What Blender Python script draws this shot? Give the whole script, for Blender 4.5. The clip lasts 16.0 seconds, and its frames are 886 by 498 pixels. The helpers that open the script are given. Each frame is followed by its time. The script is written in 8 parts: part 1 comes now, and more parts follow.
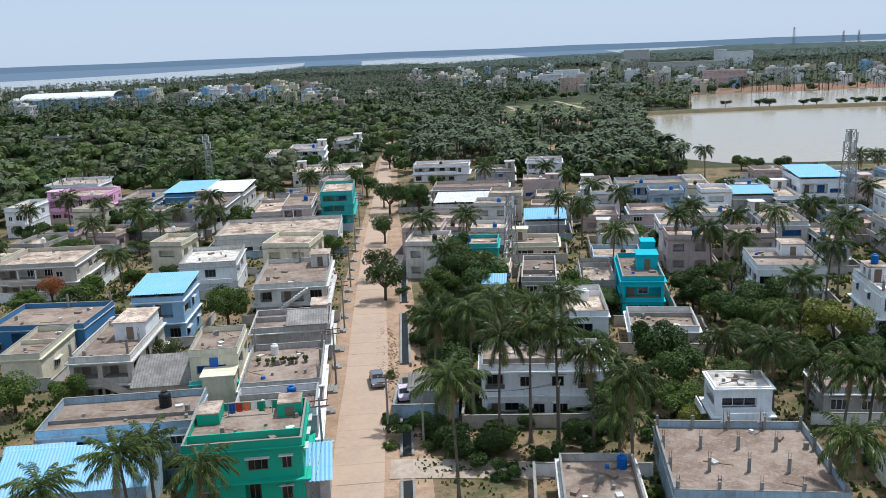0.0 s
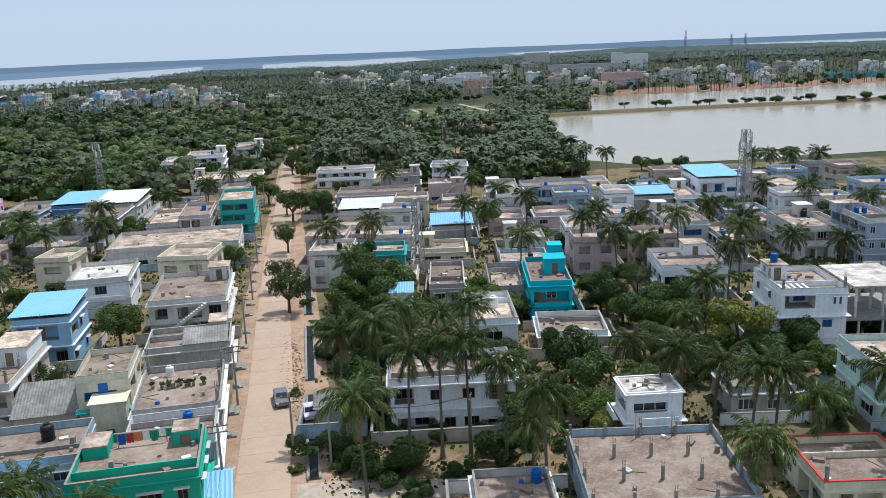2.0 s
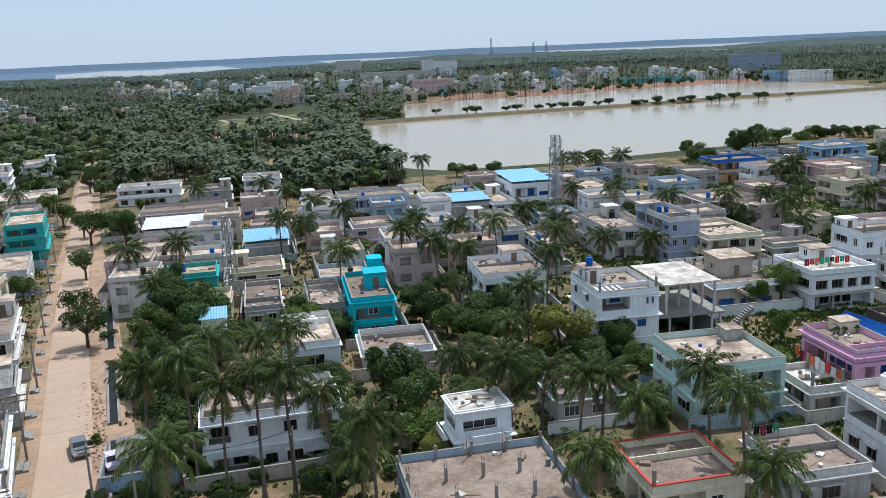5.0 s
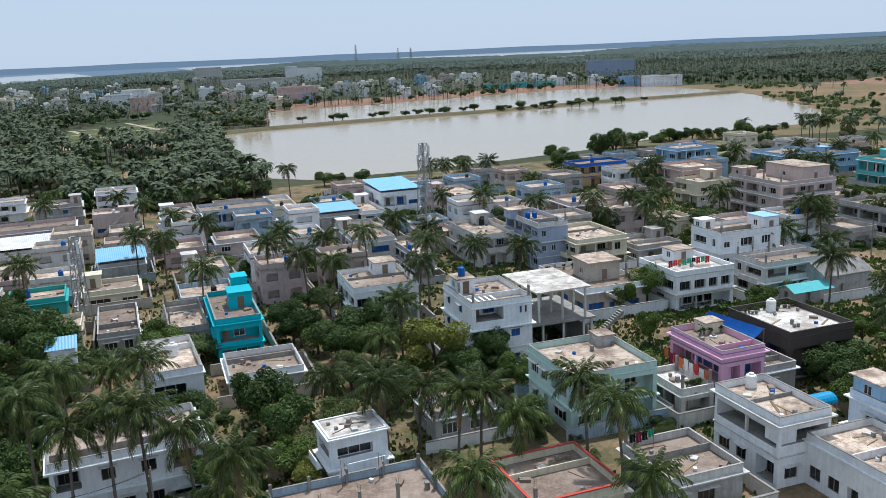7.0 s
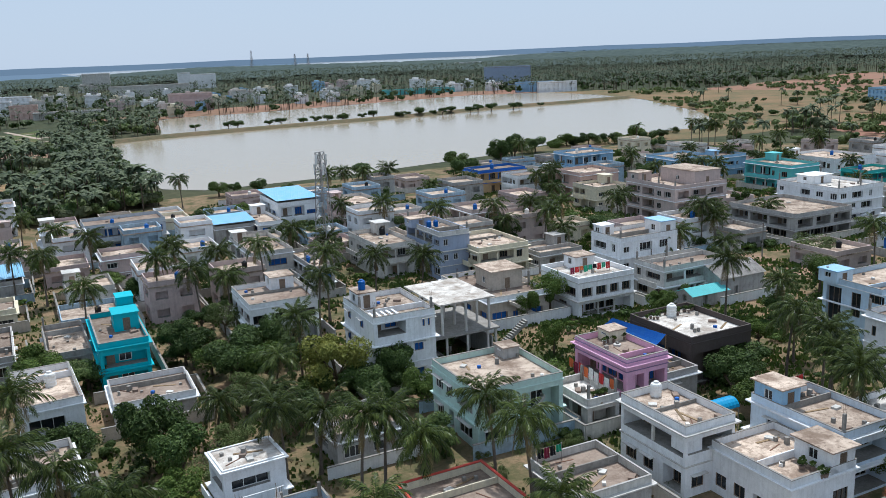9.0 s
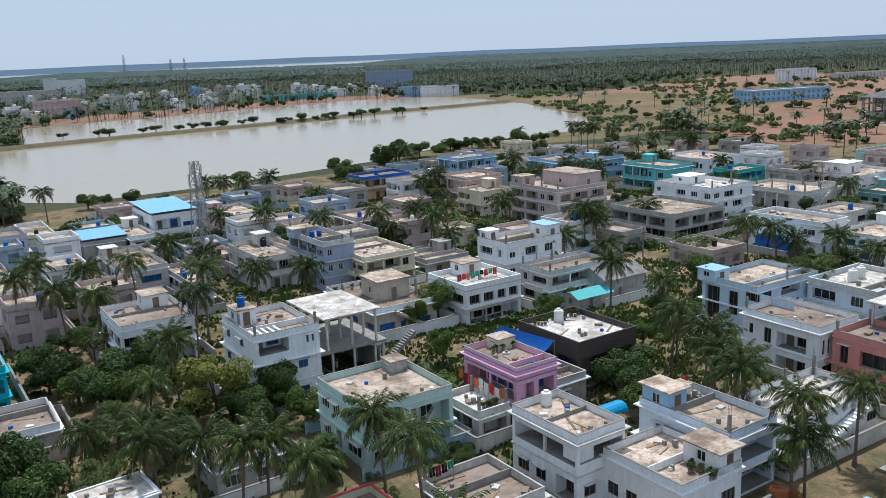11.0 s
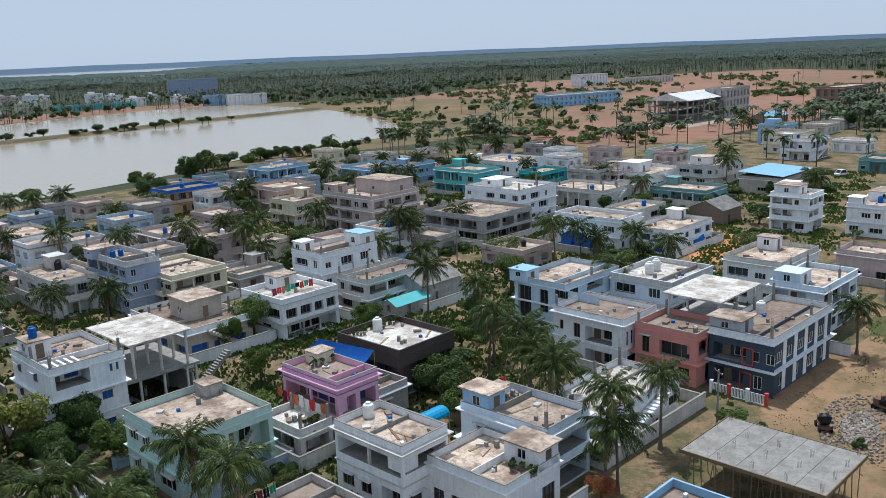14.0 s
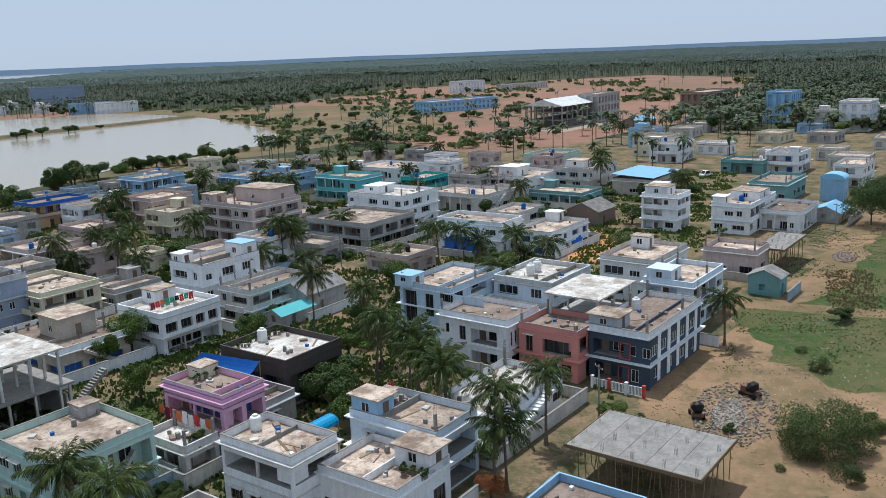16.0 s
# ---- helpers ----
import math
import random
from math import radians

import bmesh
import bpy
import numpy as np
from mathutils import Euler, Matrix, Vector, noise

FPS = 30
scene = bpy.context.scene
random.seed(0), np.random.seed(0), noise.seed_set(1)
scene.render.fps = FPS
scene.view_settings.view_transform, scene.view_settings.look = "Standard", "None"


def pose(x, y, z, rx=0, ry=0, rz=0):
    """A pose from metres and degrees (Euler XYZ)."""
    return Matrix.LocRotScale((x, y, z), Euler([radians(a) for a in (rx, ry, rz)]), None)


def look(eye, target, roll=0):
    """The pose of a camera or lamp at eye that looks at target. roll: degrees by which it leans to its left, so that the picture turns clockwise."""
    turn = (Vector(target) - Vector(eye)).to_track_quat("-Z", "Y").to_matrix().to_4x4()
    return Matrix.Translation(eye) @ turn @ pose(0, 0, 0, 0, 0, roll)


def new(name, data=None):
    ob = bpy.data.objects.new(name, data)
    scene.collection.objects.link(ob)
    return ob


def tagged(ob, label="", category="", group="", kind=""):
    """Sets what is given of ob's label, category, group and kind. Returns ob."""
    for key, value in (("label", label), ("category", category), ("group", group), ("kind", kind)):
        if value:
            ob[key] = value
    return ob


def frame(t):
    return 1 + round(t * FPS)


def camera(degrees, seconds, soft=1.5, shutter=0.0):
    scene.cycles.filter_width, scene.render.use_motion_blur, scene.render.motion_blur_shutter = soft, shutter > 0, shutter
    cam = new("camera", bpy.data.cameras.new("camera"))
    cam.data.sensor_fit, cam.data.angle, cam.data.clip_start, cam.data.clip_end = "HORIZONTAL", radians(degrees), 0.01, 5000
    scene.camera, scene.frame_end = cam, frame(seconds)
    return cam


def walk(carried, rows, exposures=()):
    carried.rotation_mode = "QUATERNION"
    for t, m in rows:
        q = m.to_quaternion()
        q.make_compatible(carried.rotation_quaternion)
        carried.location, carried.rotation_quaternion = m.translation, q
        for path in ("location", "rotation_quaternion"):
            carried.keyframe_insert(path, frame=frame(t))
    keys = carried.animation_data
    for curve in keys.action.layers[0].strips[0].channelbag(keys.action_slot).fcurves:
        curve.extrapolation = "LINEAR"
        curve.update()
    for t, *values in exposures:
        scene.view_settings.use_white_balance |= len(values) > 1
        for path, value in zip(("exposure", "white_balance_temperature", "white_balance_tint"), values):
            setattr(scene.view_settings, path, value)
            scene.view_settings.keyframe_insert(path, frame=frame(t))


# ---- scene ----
# ---- camera and walk ----
cam = camera(54.397, 16.0, soft=0.75)
ROWS = [
    (0.0, 0.000, 0.000, 40.000, -5.200, -13.117, -2.255),
    (0.5, 0.174, 0.801, 39.994, -6.750, -13.130, -2.275),
    (1.0, 0.357, 1.600, 39.991, -8.308, -13.135, -2.323),
    (1.5, 0.568, 2.465, 39.987, -9.859, -13.168, -2.317),
    (2.0, 0.796, 3.265, 39.983, -11.474, -13.170, -2.345),
    (2.5, 1.004, 3.989, 39.983, -13.137, -13.159, -2.351),
    (3.0, 1.309, 4.757, 39.971, -14.772, -13.164, -2.359),
    (3.5, 1.544, 5.550, 39.944, -16.492, -13.150, -2.341),
    (4.0, 1.871, 6.261, 39.979, -18.733, -13.162, -2.401),
    (4.5, 2.193, 6.923, 39.962, -21.213, -13.165, -2.433),
    (7.0, 4.374, 10.563, 40.139, -32.395, -13.134, -2.464),
    (7.5, 4.863, 11.241, 40.144, -34.286, -13.102, -2.411),
    (8.0, 5.414, 11.924, 40.148, -35.877, -13.062, -2.392),
    (8.5, 6.027, 12.589, 40.139, -37.411, -13.037, -2.342),
    (11.0, 9.065, 15.170, 40.101, -46.668, -13.015, -2.303),
    (11.5, 9.791, 15.698, 40.119, -48.791, -13.025, -2.329),
    (12.0, 10.339, 16.063, 40.150, -50.814, -12.999, -2.428),
    (12.5, 10.553, 16.022, 40.078, -52.853, -13.194, -2.427),
    (13.0, 10.557, 15.923, 40.130, -54.965, -13.142, -2.403),
    (13.5, 10.459, 15.779, 40.162, -57.079, -13.094, -2.365),
    (14.0, 10.299, 15.696, 40.199, -59.075, -13.064, -2.324),
    (14.5, 10.184, 15.661, 40.209, -61.005, -13.022, -2.271),
    (15.0, 10.082, 15.636, 40.214, -63.038, -12.996, -2.209),
    (15.5, 10.040, 15.574, 40.209, -65.076, -12.943, -2.210),
    (16.0, 9.943, 15.601, 40.227, -66.993, -12.944, -2.185),
]
walk(cam, [(t, pose(x, y, z, 90 + pitch, 0, yaw) @ pose(0, 0, 0, 0, 0, roll)) for t, x, y, z, yaw, pitch, roll in ROWS], [(0.0, 0.22, 5850, 8), (7.5, 0.20, 5850, 8), (16.0, 0.06, 5850, 8)])

# ---- world, sun, exposure ----
SUN_ELEV, SUN_AZ = 66.0, 52.0  # degrees above the horizon; degrees clockwise from +y
world = bpy.data.worlds.new("sky")
scene.world = world
world.use_nodes = True
wn = world.node_tree
sky = wn.nodes.new("ShaderNodeTexSky")
sky.sky_type, sky.sun_disc = "NISHITA", False
sky.sun_elevation, sky.sun_rotation = radians(SUN_ELEV), radians(SUN_AZ)
sky.air_density, sky.dust_density, sky.ozone_density, sky.altitude = 1.2, 0.4, 2.0, 40
# a hazy tropical sky: the clear-sky model thinned, under an even pale haze
thin, haze = wn.nodes.new("ShaderNodeMix"), wn.nodes.new("ShaderNodeMix")
for n in (thin, haze):
    n.data_type = "RGBA"
thin.blend_type, thin.inputs[0].default_value, thin.inputs[7].default_value = "MULTIPLY", 1.0, (0.40, 0.40, 0.40, 1)
haze.blend_type, haze.inputs[0].default_value, haze.inputs[7].default_value = "MIX", 0.86, (4.15, 4.75, 5.55, 1)
wn.links.new(sky.outputs[0], thin.inputs[6])
wn.links.new(thin.outputs[2], haze.inputs[6])
wn.links.new(haze.outputs[2], wn.nodes["Background"].inputs[0])
wn.nodes["Background"].inputs[1].default_value = 0.127
sun_data = bpy.data.lights.new("sun", "SUN")
sun_data.energy, sun_data.angle, sun_data.color = 3.6, radians(0.6), (1.0, 0.95, 0.88)
sun = new("sun", sun_data)
az, el = radians(SUN_AZ), radians(SUN_ELEV)
sun.matrix_world = look((0, 0, 300), Vector((0, 0, 300)) - Vector((math.sin(az) * math.cos(el), math.cos(az) * math.cos(el), math.sin(el))))


# ---- materials ----
def shader(name, colour, rough=0.8, metal=0.0, dirt=None, dirt_amount=0.0, scale=0.6, fine=9.0, bump=0.0, streaks=0.0, vary=0.06, spec=0.15):
    """A worn surface: base colour, stains in a second colour at a coarse and a fine scale, streaks running down, relief."""
    m = bpy.data.materials.new(name)
    m.use_nodes = True
    nt = m.node_tree
    bsdf = nt.nodes["Principled BSDF"]
    bsdf.inputs["Roughness"].default_value, bsdf.inputs["Metallic"].default_value = rough, metal
    bsdf.inputs["Specular IOR Level"].default_value = spec
    coord = nt.nodes.new("ShaderNodeTexCoord").outputs["Object"]
    info = nt.nodes.new("ShaderNodeObjectInfo").outputs["Random"]

    def node(kind, **values):
        n = nt.nodes.new(kind)
        for key, value in values.items():
            n.inputs[key].default_value = value
        return n

    def mixed(a, b, factor, blend="MIX"):
        n = nt.nodes.new("ShaderNodeMix")
        n.data_type, n.blend_type = "RGBA", blend
        for socket, value in ((n.inputs[0], factor), (n.inputs[6], a), (n.inputs[7], b)):
            if isinstance(value, bpy.types.NodeSocket):
                nt.links.new(value, socket)
            else:
                socket.default_value = value if isinstance(value, float) else (*value, 1)
        return n.outputs[2]

    def ramp(source, low, high):
        n = nt.nodes.new("ShaderNodeMapRange")
        n.inputs[1].default_value, n.inputs[2].default_value = low, high
        nt.links.new(source, n.inputs[0])
        return n.outputs[0]

    def times(a, b):
        n = nt.nodes.new("ShaderNodeMath")
        n.operation = "MULTIPLY"
        nt.links.new(a, n.inputs[0])
        n.inputs[1].default_value = b
        return n.outputs[0]

    shift = nt.nodes.new("ShaderNodeVectorMath")
    shift.operation = "ADD"
    far = nt.nodes.new("ShaderNodeVectorMath")
    far.operation = "SCALE"
    far.inputs[0].default_value = (37.0, 91.0, 53.0)
    nt.links.new(info, far.inputs[3])
    nt.links.new(coord, shift.inputs[0])
    nt.links.new(far.outputs[0], shift.inputs[1])
    place = shift.outputs[0]
    coarse = node("ShaderNodeTexNoise", Scale=scale, Detail=5.0, Roughness=0.65)
    grain = node("ShaderNodeTexNoise", Scale=fine, Detail=3.0, Roughness=0.6)
    nt.links.new(place, coarse.inputs[0])
    nt.links.new(place, grain.inputs[0])
    out = mixed(tuple(c * (1 - vary) for c in colour), tuple(min(1, c * (1 + vary)) for c in colour), ramp(grain.outputs[0], 0.3, 0.7))
    if dirt:
        out = mixed(out, dirt, times(ramp(coarse.outputs[0], 0.42, 0.62), dirt_amount))
        patches = node("ShaderNodeTexNoise", Scale=scale * 4.3, Detail=6.0, Roughness=0.72)
        nt.links.new(place, patches.inputs[0])
        out = mixed(out, dirt, times(ramp(patches.outputs[0], 0.50, 0.60), dirt_amount * 0.75))
        out = mixed(out, dirt, times(ramp(grain.outputs[0], 0.52, 0.75), dirt_amount * 0.45))
    if streaks:
        squash = nt.nodes.new("ShaderNodeMapping")
        squash.inputs["Scale"].default_value = (2.4, 2.4, 0.16)
        nt.links.new(place, squash.inputs[0])
        runs = node("ShaderNodeTexNoise", Scale=1.0, Detail=4.0, Roughness=0.7)
        nt.links.new(squash.outputs[0], runs.inputs[0])
        out = mixed(out, dirt or (0.1, 0.1, 0.1), times(ramp(runs.outputs[0], 0.46, 0.72), streaks))
    hue = node("ShaderNodeHueSaturation")
    nt.links.new(ramp(info, -4.0, 5.0), hue.inputs["Value"])
    value = nt.nodes.new("ShaderNodeMapRange")
    value.inputs[3].default_value, value.inputs[4].default_value = 1 - vary, 1 + vary
    nt.links.new(info, value.inputs[0])
    nt.links.new(value.outputs[0], hue.inputs["Value"])
    nt.links.new(out, hue.inputs["Color"])
    nt.links.new(hue.outputs[0], bsdf.inputs["Base Color"])
    if bump:
        b = node("ShaderNodeBump", Strength=0.6, Distance=bump)
        nt.links.new(grain.outputs[0], b.inputs["Height"])
        nt.links.new(b.outputs[0], bsdf.inputs["Normal"])
    return m


MOULD = (0.14, 0.13, 0.115)
PAINT = {key: shader("paint_" + key, colour, 0.75, dirt=MOULD, dirt_amount=amount * 0.8, scale=0.35, streaks=streak * 0.62, bump=0.01) for key, colour, amount, streak in (
    ("white", (0.82, 0.83, 0.84), 0.16, 0.30), ("offwhite", (0.65, 0.63, 0.59), 0.30, 0.5), ("bluewhite", (0.64, 0.73, 0.82), 0.16, 0.30),
    ("cream", (0.72, 0.66, 0.50), 0.22, 0.35), ("beige", (0.54, 0.475, 0.40), 0.30, 0.45), ("grey", (0.46, 0.445, 0.425), 0.42, 0.6),
    ("green", (0.03, 0.40, 0.27), 0.08, 0.12), ("tealgreen", (0.05, 0.40, 0.38), 0.16, 0.25), ("turquoise", (0.02, 0.42, 0.50), 0.08, 0.15),
    ("aqua", (0.14, 0.52, 0.53), 0.14, 0.2), ("mint", (0.52, 0.68, 0.62), 0.16, 0.25), ("pink", (0.74, 0.42, 0.58), 0.10, 0.2),
    ("salmon", (0.62, 0.26, 0.22), 0.10, 0.2), ("pinkgrey", (0.58, 0.455, 0.435), 0.28, 0.4), ("peach", (0.62, 0.44, 0.38), 0.22, 0.3),
    ("brownpink", (0.56, 0.455, 0.42), 0.22, 0.35), ("skyblue", (0.30, 0.50, 0.70), 0.18, 0.3), ("sky", (0.50, 0.62, 0.72), 0.16, 0.3),
    ("paleblue", (0.38, 0.52, 0.64), 0.40, 0.6), ("blue", (0.06, 0.20, 0.40), 0.12, 0.25), ("slate", (0.34, 0.40, 0.52), 0.14, 0.25),
    ("greyblue", (0.48, 0.52, 0.57), 0.22, 0.35), ("tealgrey", (0.18, 0.36, 0.36), 0.20, 0.3), ("navy", (0.05, 0.075, 0.105), 0.12, 0.2),
    ("dark", (0.075, 0.06, 0.055), 0.15, 0.2), ("brown", (0.26, 0.19, 0.15), 0.25, 0.4), ("orangeblue", (0.62, 0.42, 0.22), 0.12, 0.2),
    ("red", (0.50, 0.07, 0.05), 0.08, 0.15), ("cobalt", (0.03, 0.13, 0.45), 0.06, 0.1), ("purple", (0.30, 0.20, 0.33), 0.2, 0.3), ("rose", (0.62, 0.38, 0.42), 0.2, 0.3))}
ROOF = shader("roof_concrete", (0.56, 0.455, 0.365), 0.92, dirt=(0.17, 0.118, 0.086), dirt_amount=0.85, scale=0.33, fine=6.0, bump=0.03, vary=0.2)
ROOF_PALE = shader("roof_limewash", (0.66, 0.625, 0.575), 0.9, dirt=(0.25, 0.205, 0.165), dirt_amount=0.8, scale=0.3, fine=5.0, bump=0.02, vary=0.08)
ROOF_DARK = shader("roof_weathered", (0.175, 0.128, 0.10), 0.95, dirt=(0.37, 0.30, 0.245), dirt_amount=0.5, scale=0.3, fine=4.0, bump=0.02, vary=0.16)
CONCRETE = shader("concrete", (0.31, 0.295, 0.27), 0.9, dirt=MOULD, dirt_amount=0.45, scale=0.7, fine=9.0, bump=0.01, streaks=0.35)
GLASS = shader("window_glass", (0.016, 0.02, 0.024), 0.12, vary=0.3, spec=0.5)
CURTAIN = shader("blue_shutter", (0.02, 0.10, 0.34), 0.5, vary=0.2)
FRAME = shader("window_frame", (0.20, 0.15, 0.11), 0.6, vary=0.3)
FRAME_WHITE = shader("window_frame_white", (0.68, 0.68, 0.66), 0.6, vary=0.1)
ROAD = shader("cement_road", (0.43, 0.315, 0.235), 0.92, dirt=(0.50, 0.37, 0.27), dirt_amount=0.5, scale=0.12, fine=2.5, bump=0.015, vary=0.07)
LANE = shader("cement_lane", (0.40, 0.33, 0.265), 0.92, dirt=(0.27, 0.20, 0.14), dirt_amount=0.6, scale=0.3, fine=3.0, bump=0.015, vary=0.1)
DIRT = shader("red_dirt", (0.35, 0.235, 0.16), 0.97, dirt=(0.20, 0.14, 0.09), dirt_amount=0.7, scale=0.22, fine=3.0, bump=0.06, vary=0.18)
ORANGE = shader("orange_soil", (0.44, 0.215, 0.10), 0.97, dirt=(0.30, 0.16, 0.08), dirt_amount=0.5, scale=0.2, fine=3.0, bump=0.05, vary=0.15)
SAND = shader("pale_sand", (0.34, 0.215, 0.125), 0.97, dirt=(0.15, 0.12, 0.06), dirt_amount=0.75, scale=0.07, fine=2.2, bump=0.05, vary=0.15)
GRASS = shader("short_grass", (0.062, 0.105, 0.028), 0.95, dirt=(0.20, 0.155, 0.075), dirt_amount=0.55, scale=0.09, fine=2.6, bump=0.1, vary=0.3)
MEADOW = shader("dry_meadow", (0.12, 0.11, 0.055), 0.97, dirt=(0.27, 0.16, 0.09), dirt_amount=0.6, scale=0.03, fine=1.5, bump=0.1, vary=0.25)
FIELD_RED = shader("ploughed_red_field", (0.31, 0.165, 0.115), 0.97, dirt=(0.17, 0.13, 0.075), dirt_amount=0.55, scale=0.012, fine=0.3, bump=0.1, vary=0.12)
BUND_EARTH = shader("bund_earth", (0.095, 0.09, 0.05), 0.97, dirt=(0.19, 0.13, 0.08), dirt_amount=0.6, scale=0.06, fine=0.8, bump=0.1, vary=0.25)
TOWN_GROUND = shader("town_ground", (0.20, 0.135, 0.082), 0.97, dirt=(0.06, 0.066, 0.028), dirt_amount=0.9, scale=0.16, fine=2.6, bump=0.12, vary=0.3)
WOOD_FLOOR = shader("wooded_ground", (0.036, 0.046, 0.022), 0.97, dirt=(0.085, 0.075, 0.042), dirt_amount=0.4, scale=0.012, fine=0.25, bump=0.2, vary=0.3)
TRUNK = shader("palm_trunk", (0.17, 0.14, 0.115), 0.95, dirt=(0.08, 0.065, 0.05), dirt_amount=0.5, scale=2.0, fine=8, bump=0.02, vary=0.15)
BARK = shader("bark", (0.12, 0.09, 0.065), 0.95, dirt=(0.05, 0.04, 0.03), dirt_amount=0.5, scale=2.0, fine=8, bump=0.02, vary=0.15)
TANK_BLUE = shader("tank_plastic_blue", (0.01, 0.10, 0.36), 0.42, vary=0.08)
TANK_BLACK = shader("tank_plastic_black", (0.02, 0.02, 0.022), 0.5, vary=0.08)
TANK_WHITE = shader("tank_plastic_white", (0.74, 0.74, 0.72), 0.45, dirt=(0.4, 0.38, 0.33), dirt_amount=0.25, vary=0.05)
TIN_BLUE = shader("painted_sheet_blue", (0.20, 0.45, 0.66), 0.5, dirt=(0.34, 0.48, 0.58), dirt_amount=0.4, scale=0.4, vary=0.08)
TIN_GREY = shader("cement_sheet", (0.30, 0.285, 0.265), 0.85, dirt=(0.12, 0.11, 0.10), dirt_amount=0.6, scale=0.6, vary=0.1)
TIN_WHITE = shader("sheet_white", (0.68, 0.68, 0.66), 0.6, dirt=(0.35, 0.33, 0.3), dirt_amount=0.4, scale=0.4, vary=0.08)
TARP = shader("tarpaulin_blue", (0.02, 0.13, 0.52), 0.4, dirt=(0.05, 0.2, 0.5), dirt_amount=0.4, scale=1.0, bump=0.05)
STEEL = shader("galvanised_steel", (0.34, 0.34, 0.34), 0.5, metal=0.5, dirt=(0.2, 0.12, 0.08), dirt_amount=0.3, vary=0.1)
RUST = shader("rusty_steel", (0.18, 0.10, 0.07), 0.8, metal=0.3, vary=0.2)
BAMBOO = shader("bamboo_prop", (0.24, 0.17, 0.10), 0.8, vary=0.25)
RUBBLE = shader("rubble", (0.40, 0.36, 0.32), 0.95, dirt=(0.2, 0.15, 0.1), dirt_amount=0.6, scale=1.5, vary=0.3)


def leaf(name, low, high, rough=0.55):
    """Foliage: each leaf takes a shade between two greens of its own, and lets some light through."""
    m = bpy.data.materials.new(name)
    m.use_nodes = True
    nt = m.node_tree
    bsdf = nt.nodes["Principled BSDF"]
    geo, info = nt.nodes.new("ShaderNodeNewGeometry"), nt.nodes.new("ShaderNodeObjectInfo")
    mix = nt.nodes.new("ShaderNodeMix")
    mix.data_type = "RGBA"
    mix.inputs[6].default_value, mix.inputs[7].default_value = (*low, 1), (*high, 1)
    nt.links.new(geo.outputs["Random Per Island"], mix.inputs[0])
    hue = nt.nodes.new("ShaderNodeHueSaturation")
    value = nt.nodes.new("ShaderNodeMapRange")
    value.inputs[3].default_value, value.inputs[4].default_value = 0.75, 1.25
    nt.links.new(info.outputs["Random"], value.inputs[0])
    nt.links.new(value.outputs[0], hue.inputs["Value"])
    nt.links.new(mix.outputs[2], hue.inputs["Color"])
    nt.links.new(hue.outputs[0], bsdf.inputs["Base Color"])
    bsdf.inputs["Roughness"].default_value = rough
    bsdf.inputs["Specular IOR Level"].default_value = 0.14
    through_leaf = nt.nodes.new("ShaderNodeBsdfTranslucent")
    nt.links.new(hue.outputs[0], through_leaf.inputs[0])
    add = nt.nodes.new("ShaderNodeMixShader")
    add.inputs[0].default_value = 0.18
    nt.links.new(bsdf.outputs[0], add.inputs[1])
    nt.links.new(through_leaf.outputs[0], add.inputs[2])
    nt.links.new(add.outputs[0], nt.nodes["Material Output"].inputs[0])
    return m


FROND = leaf("palm_frond", (0.012, 0.024, 0.007), (0.105, 0.135, 0.034), 0.36)
FROND_DRY = leaf("dry_frond", (0.16, 0.12, 0.06), (0.26, 0.21, 0.10))
LEAF = leaf("dark_leaf", (0.026, 0.052, 0.014), (0.086, 0.128, 0.034))
LEAF_OLIVE = leaf("olive_leaf", (0.060, 0.072, 0.034), (0.125, 0.138, 0.068))
LEAF_LIGHT = leaf("light_leaf", (0.045, 0.085, 0.016), (0.12, 0.165, 0.036))
LEAF_YELLOW = leaf("yellow_green_leaf", (0.13, 0.15, 0.03), (0.25, 0.25, 0.06))
LEAF_RED = leaf("flame_leaf", (0.20, 0.06, 0.02), (0.34, 0.12, 0.04))
SCRUB = leaf("scrub_leaf", (0.07, 0.10, 0.03), (0.13, 0.16, 0.055))
# the next two are paler and greyer: distance haze put into frond colour
GROVE_FROND = leaf("hazed_grove_frond", (0.034, 0.050, 0.028), (0.115, 0.138, 0.074), 0.6)
FAR_FROND = leaf("hazed_far_frond", (0.070, 0.096, 0.068), (0.135, 0.160, 0.108), 0.8)
# bluish, lightened base: aerial haze painted into the far canopy
CANOPY = shader("hazed_canopy", (0.066, 0.088, 0.080), 1.0, dirt=(0.038, 0.054, 0.050), dirt_amount=0.9, scale=0.02, fine=0.12, bump=3.0, vary=0.35, spec=0.1)

WATER = bpy.data.materials.new("silty_water")
WATER.use_nodes = True
_nt = WATER.node_tree
_b = _nt.nodes["Principled BSDF"]
_b.inputs["Base Color"].default_value, _b.inputs["Roughness"].default_value = (0.33, 0.275, 0.195, 1), 0.16
_b.inputs["Specular IOR Level"].default_value = 0.3
_n, _bump, _c = _nt.nodes.new("ShaderNodeTexNoise"), _nt.nodes.new("ShaderNodeBump"), _nt.nodes.new("ShaderNodeTexCoord")
_n.inputs["Scale"].default_value, _bump.inputs["Distance"].default_value, _bump.inputs["Strength"].default_value = 0.6, 0.04, 0.5
_nt.links.new(_c.outputs["Object"], _n.inputs[0])
_nt.links.new(_n.outputs[0], _bump.inputs["Height"])
_nt.links.new(_bump.outputs[0], _b.inputs["Normal"])
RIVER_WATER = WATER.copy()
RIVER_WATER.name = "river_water"
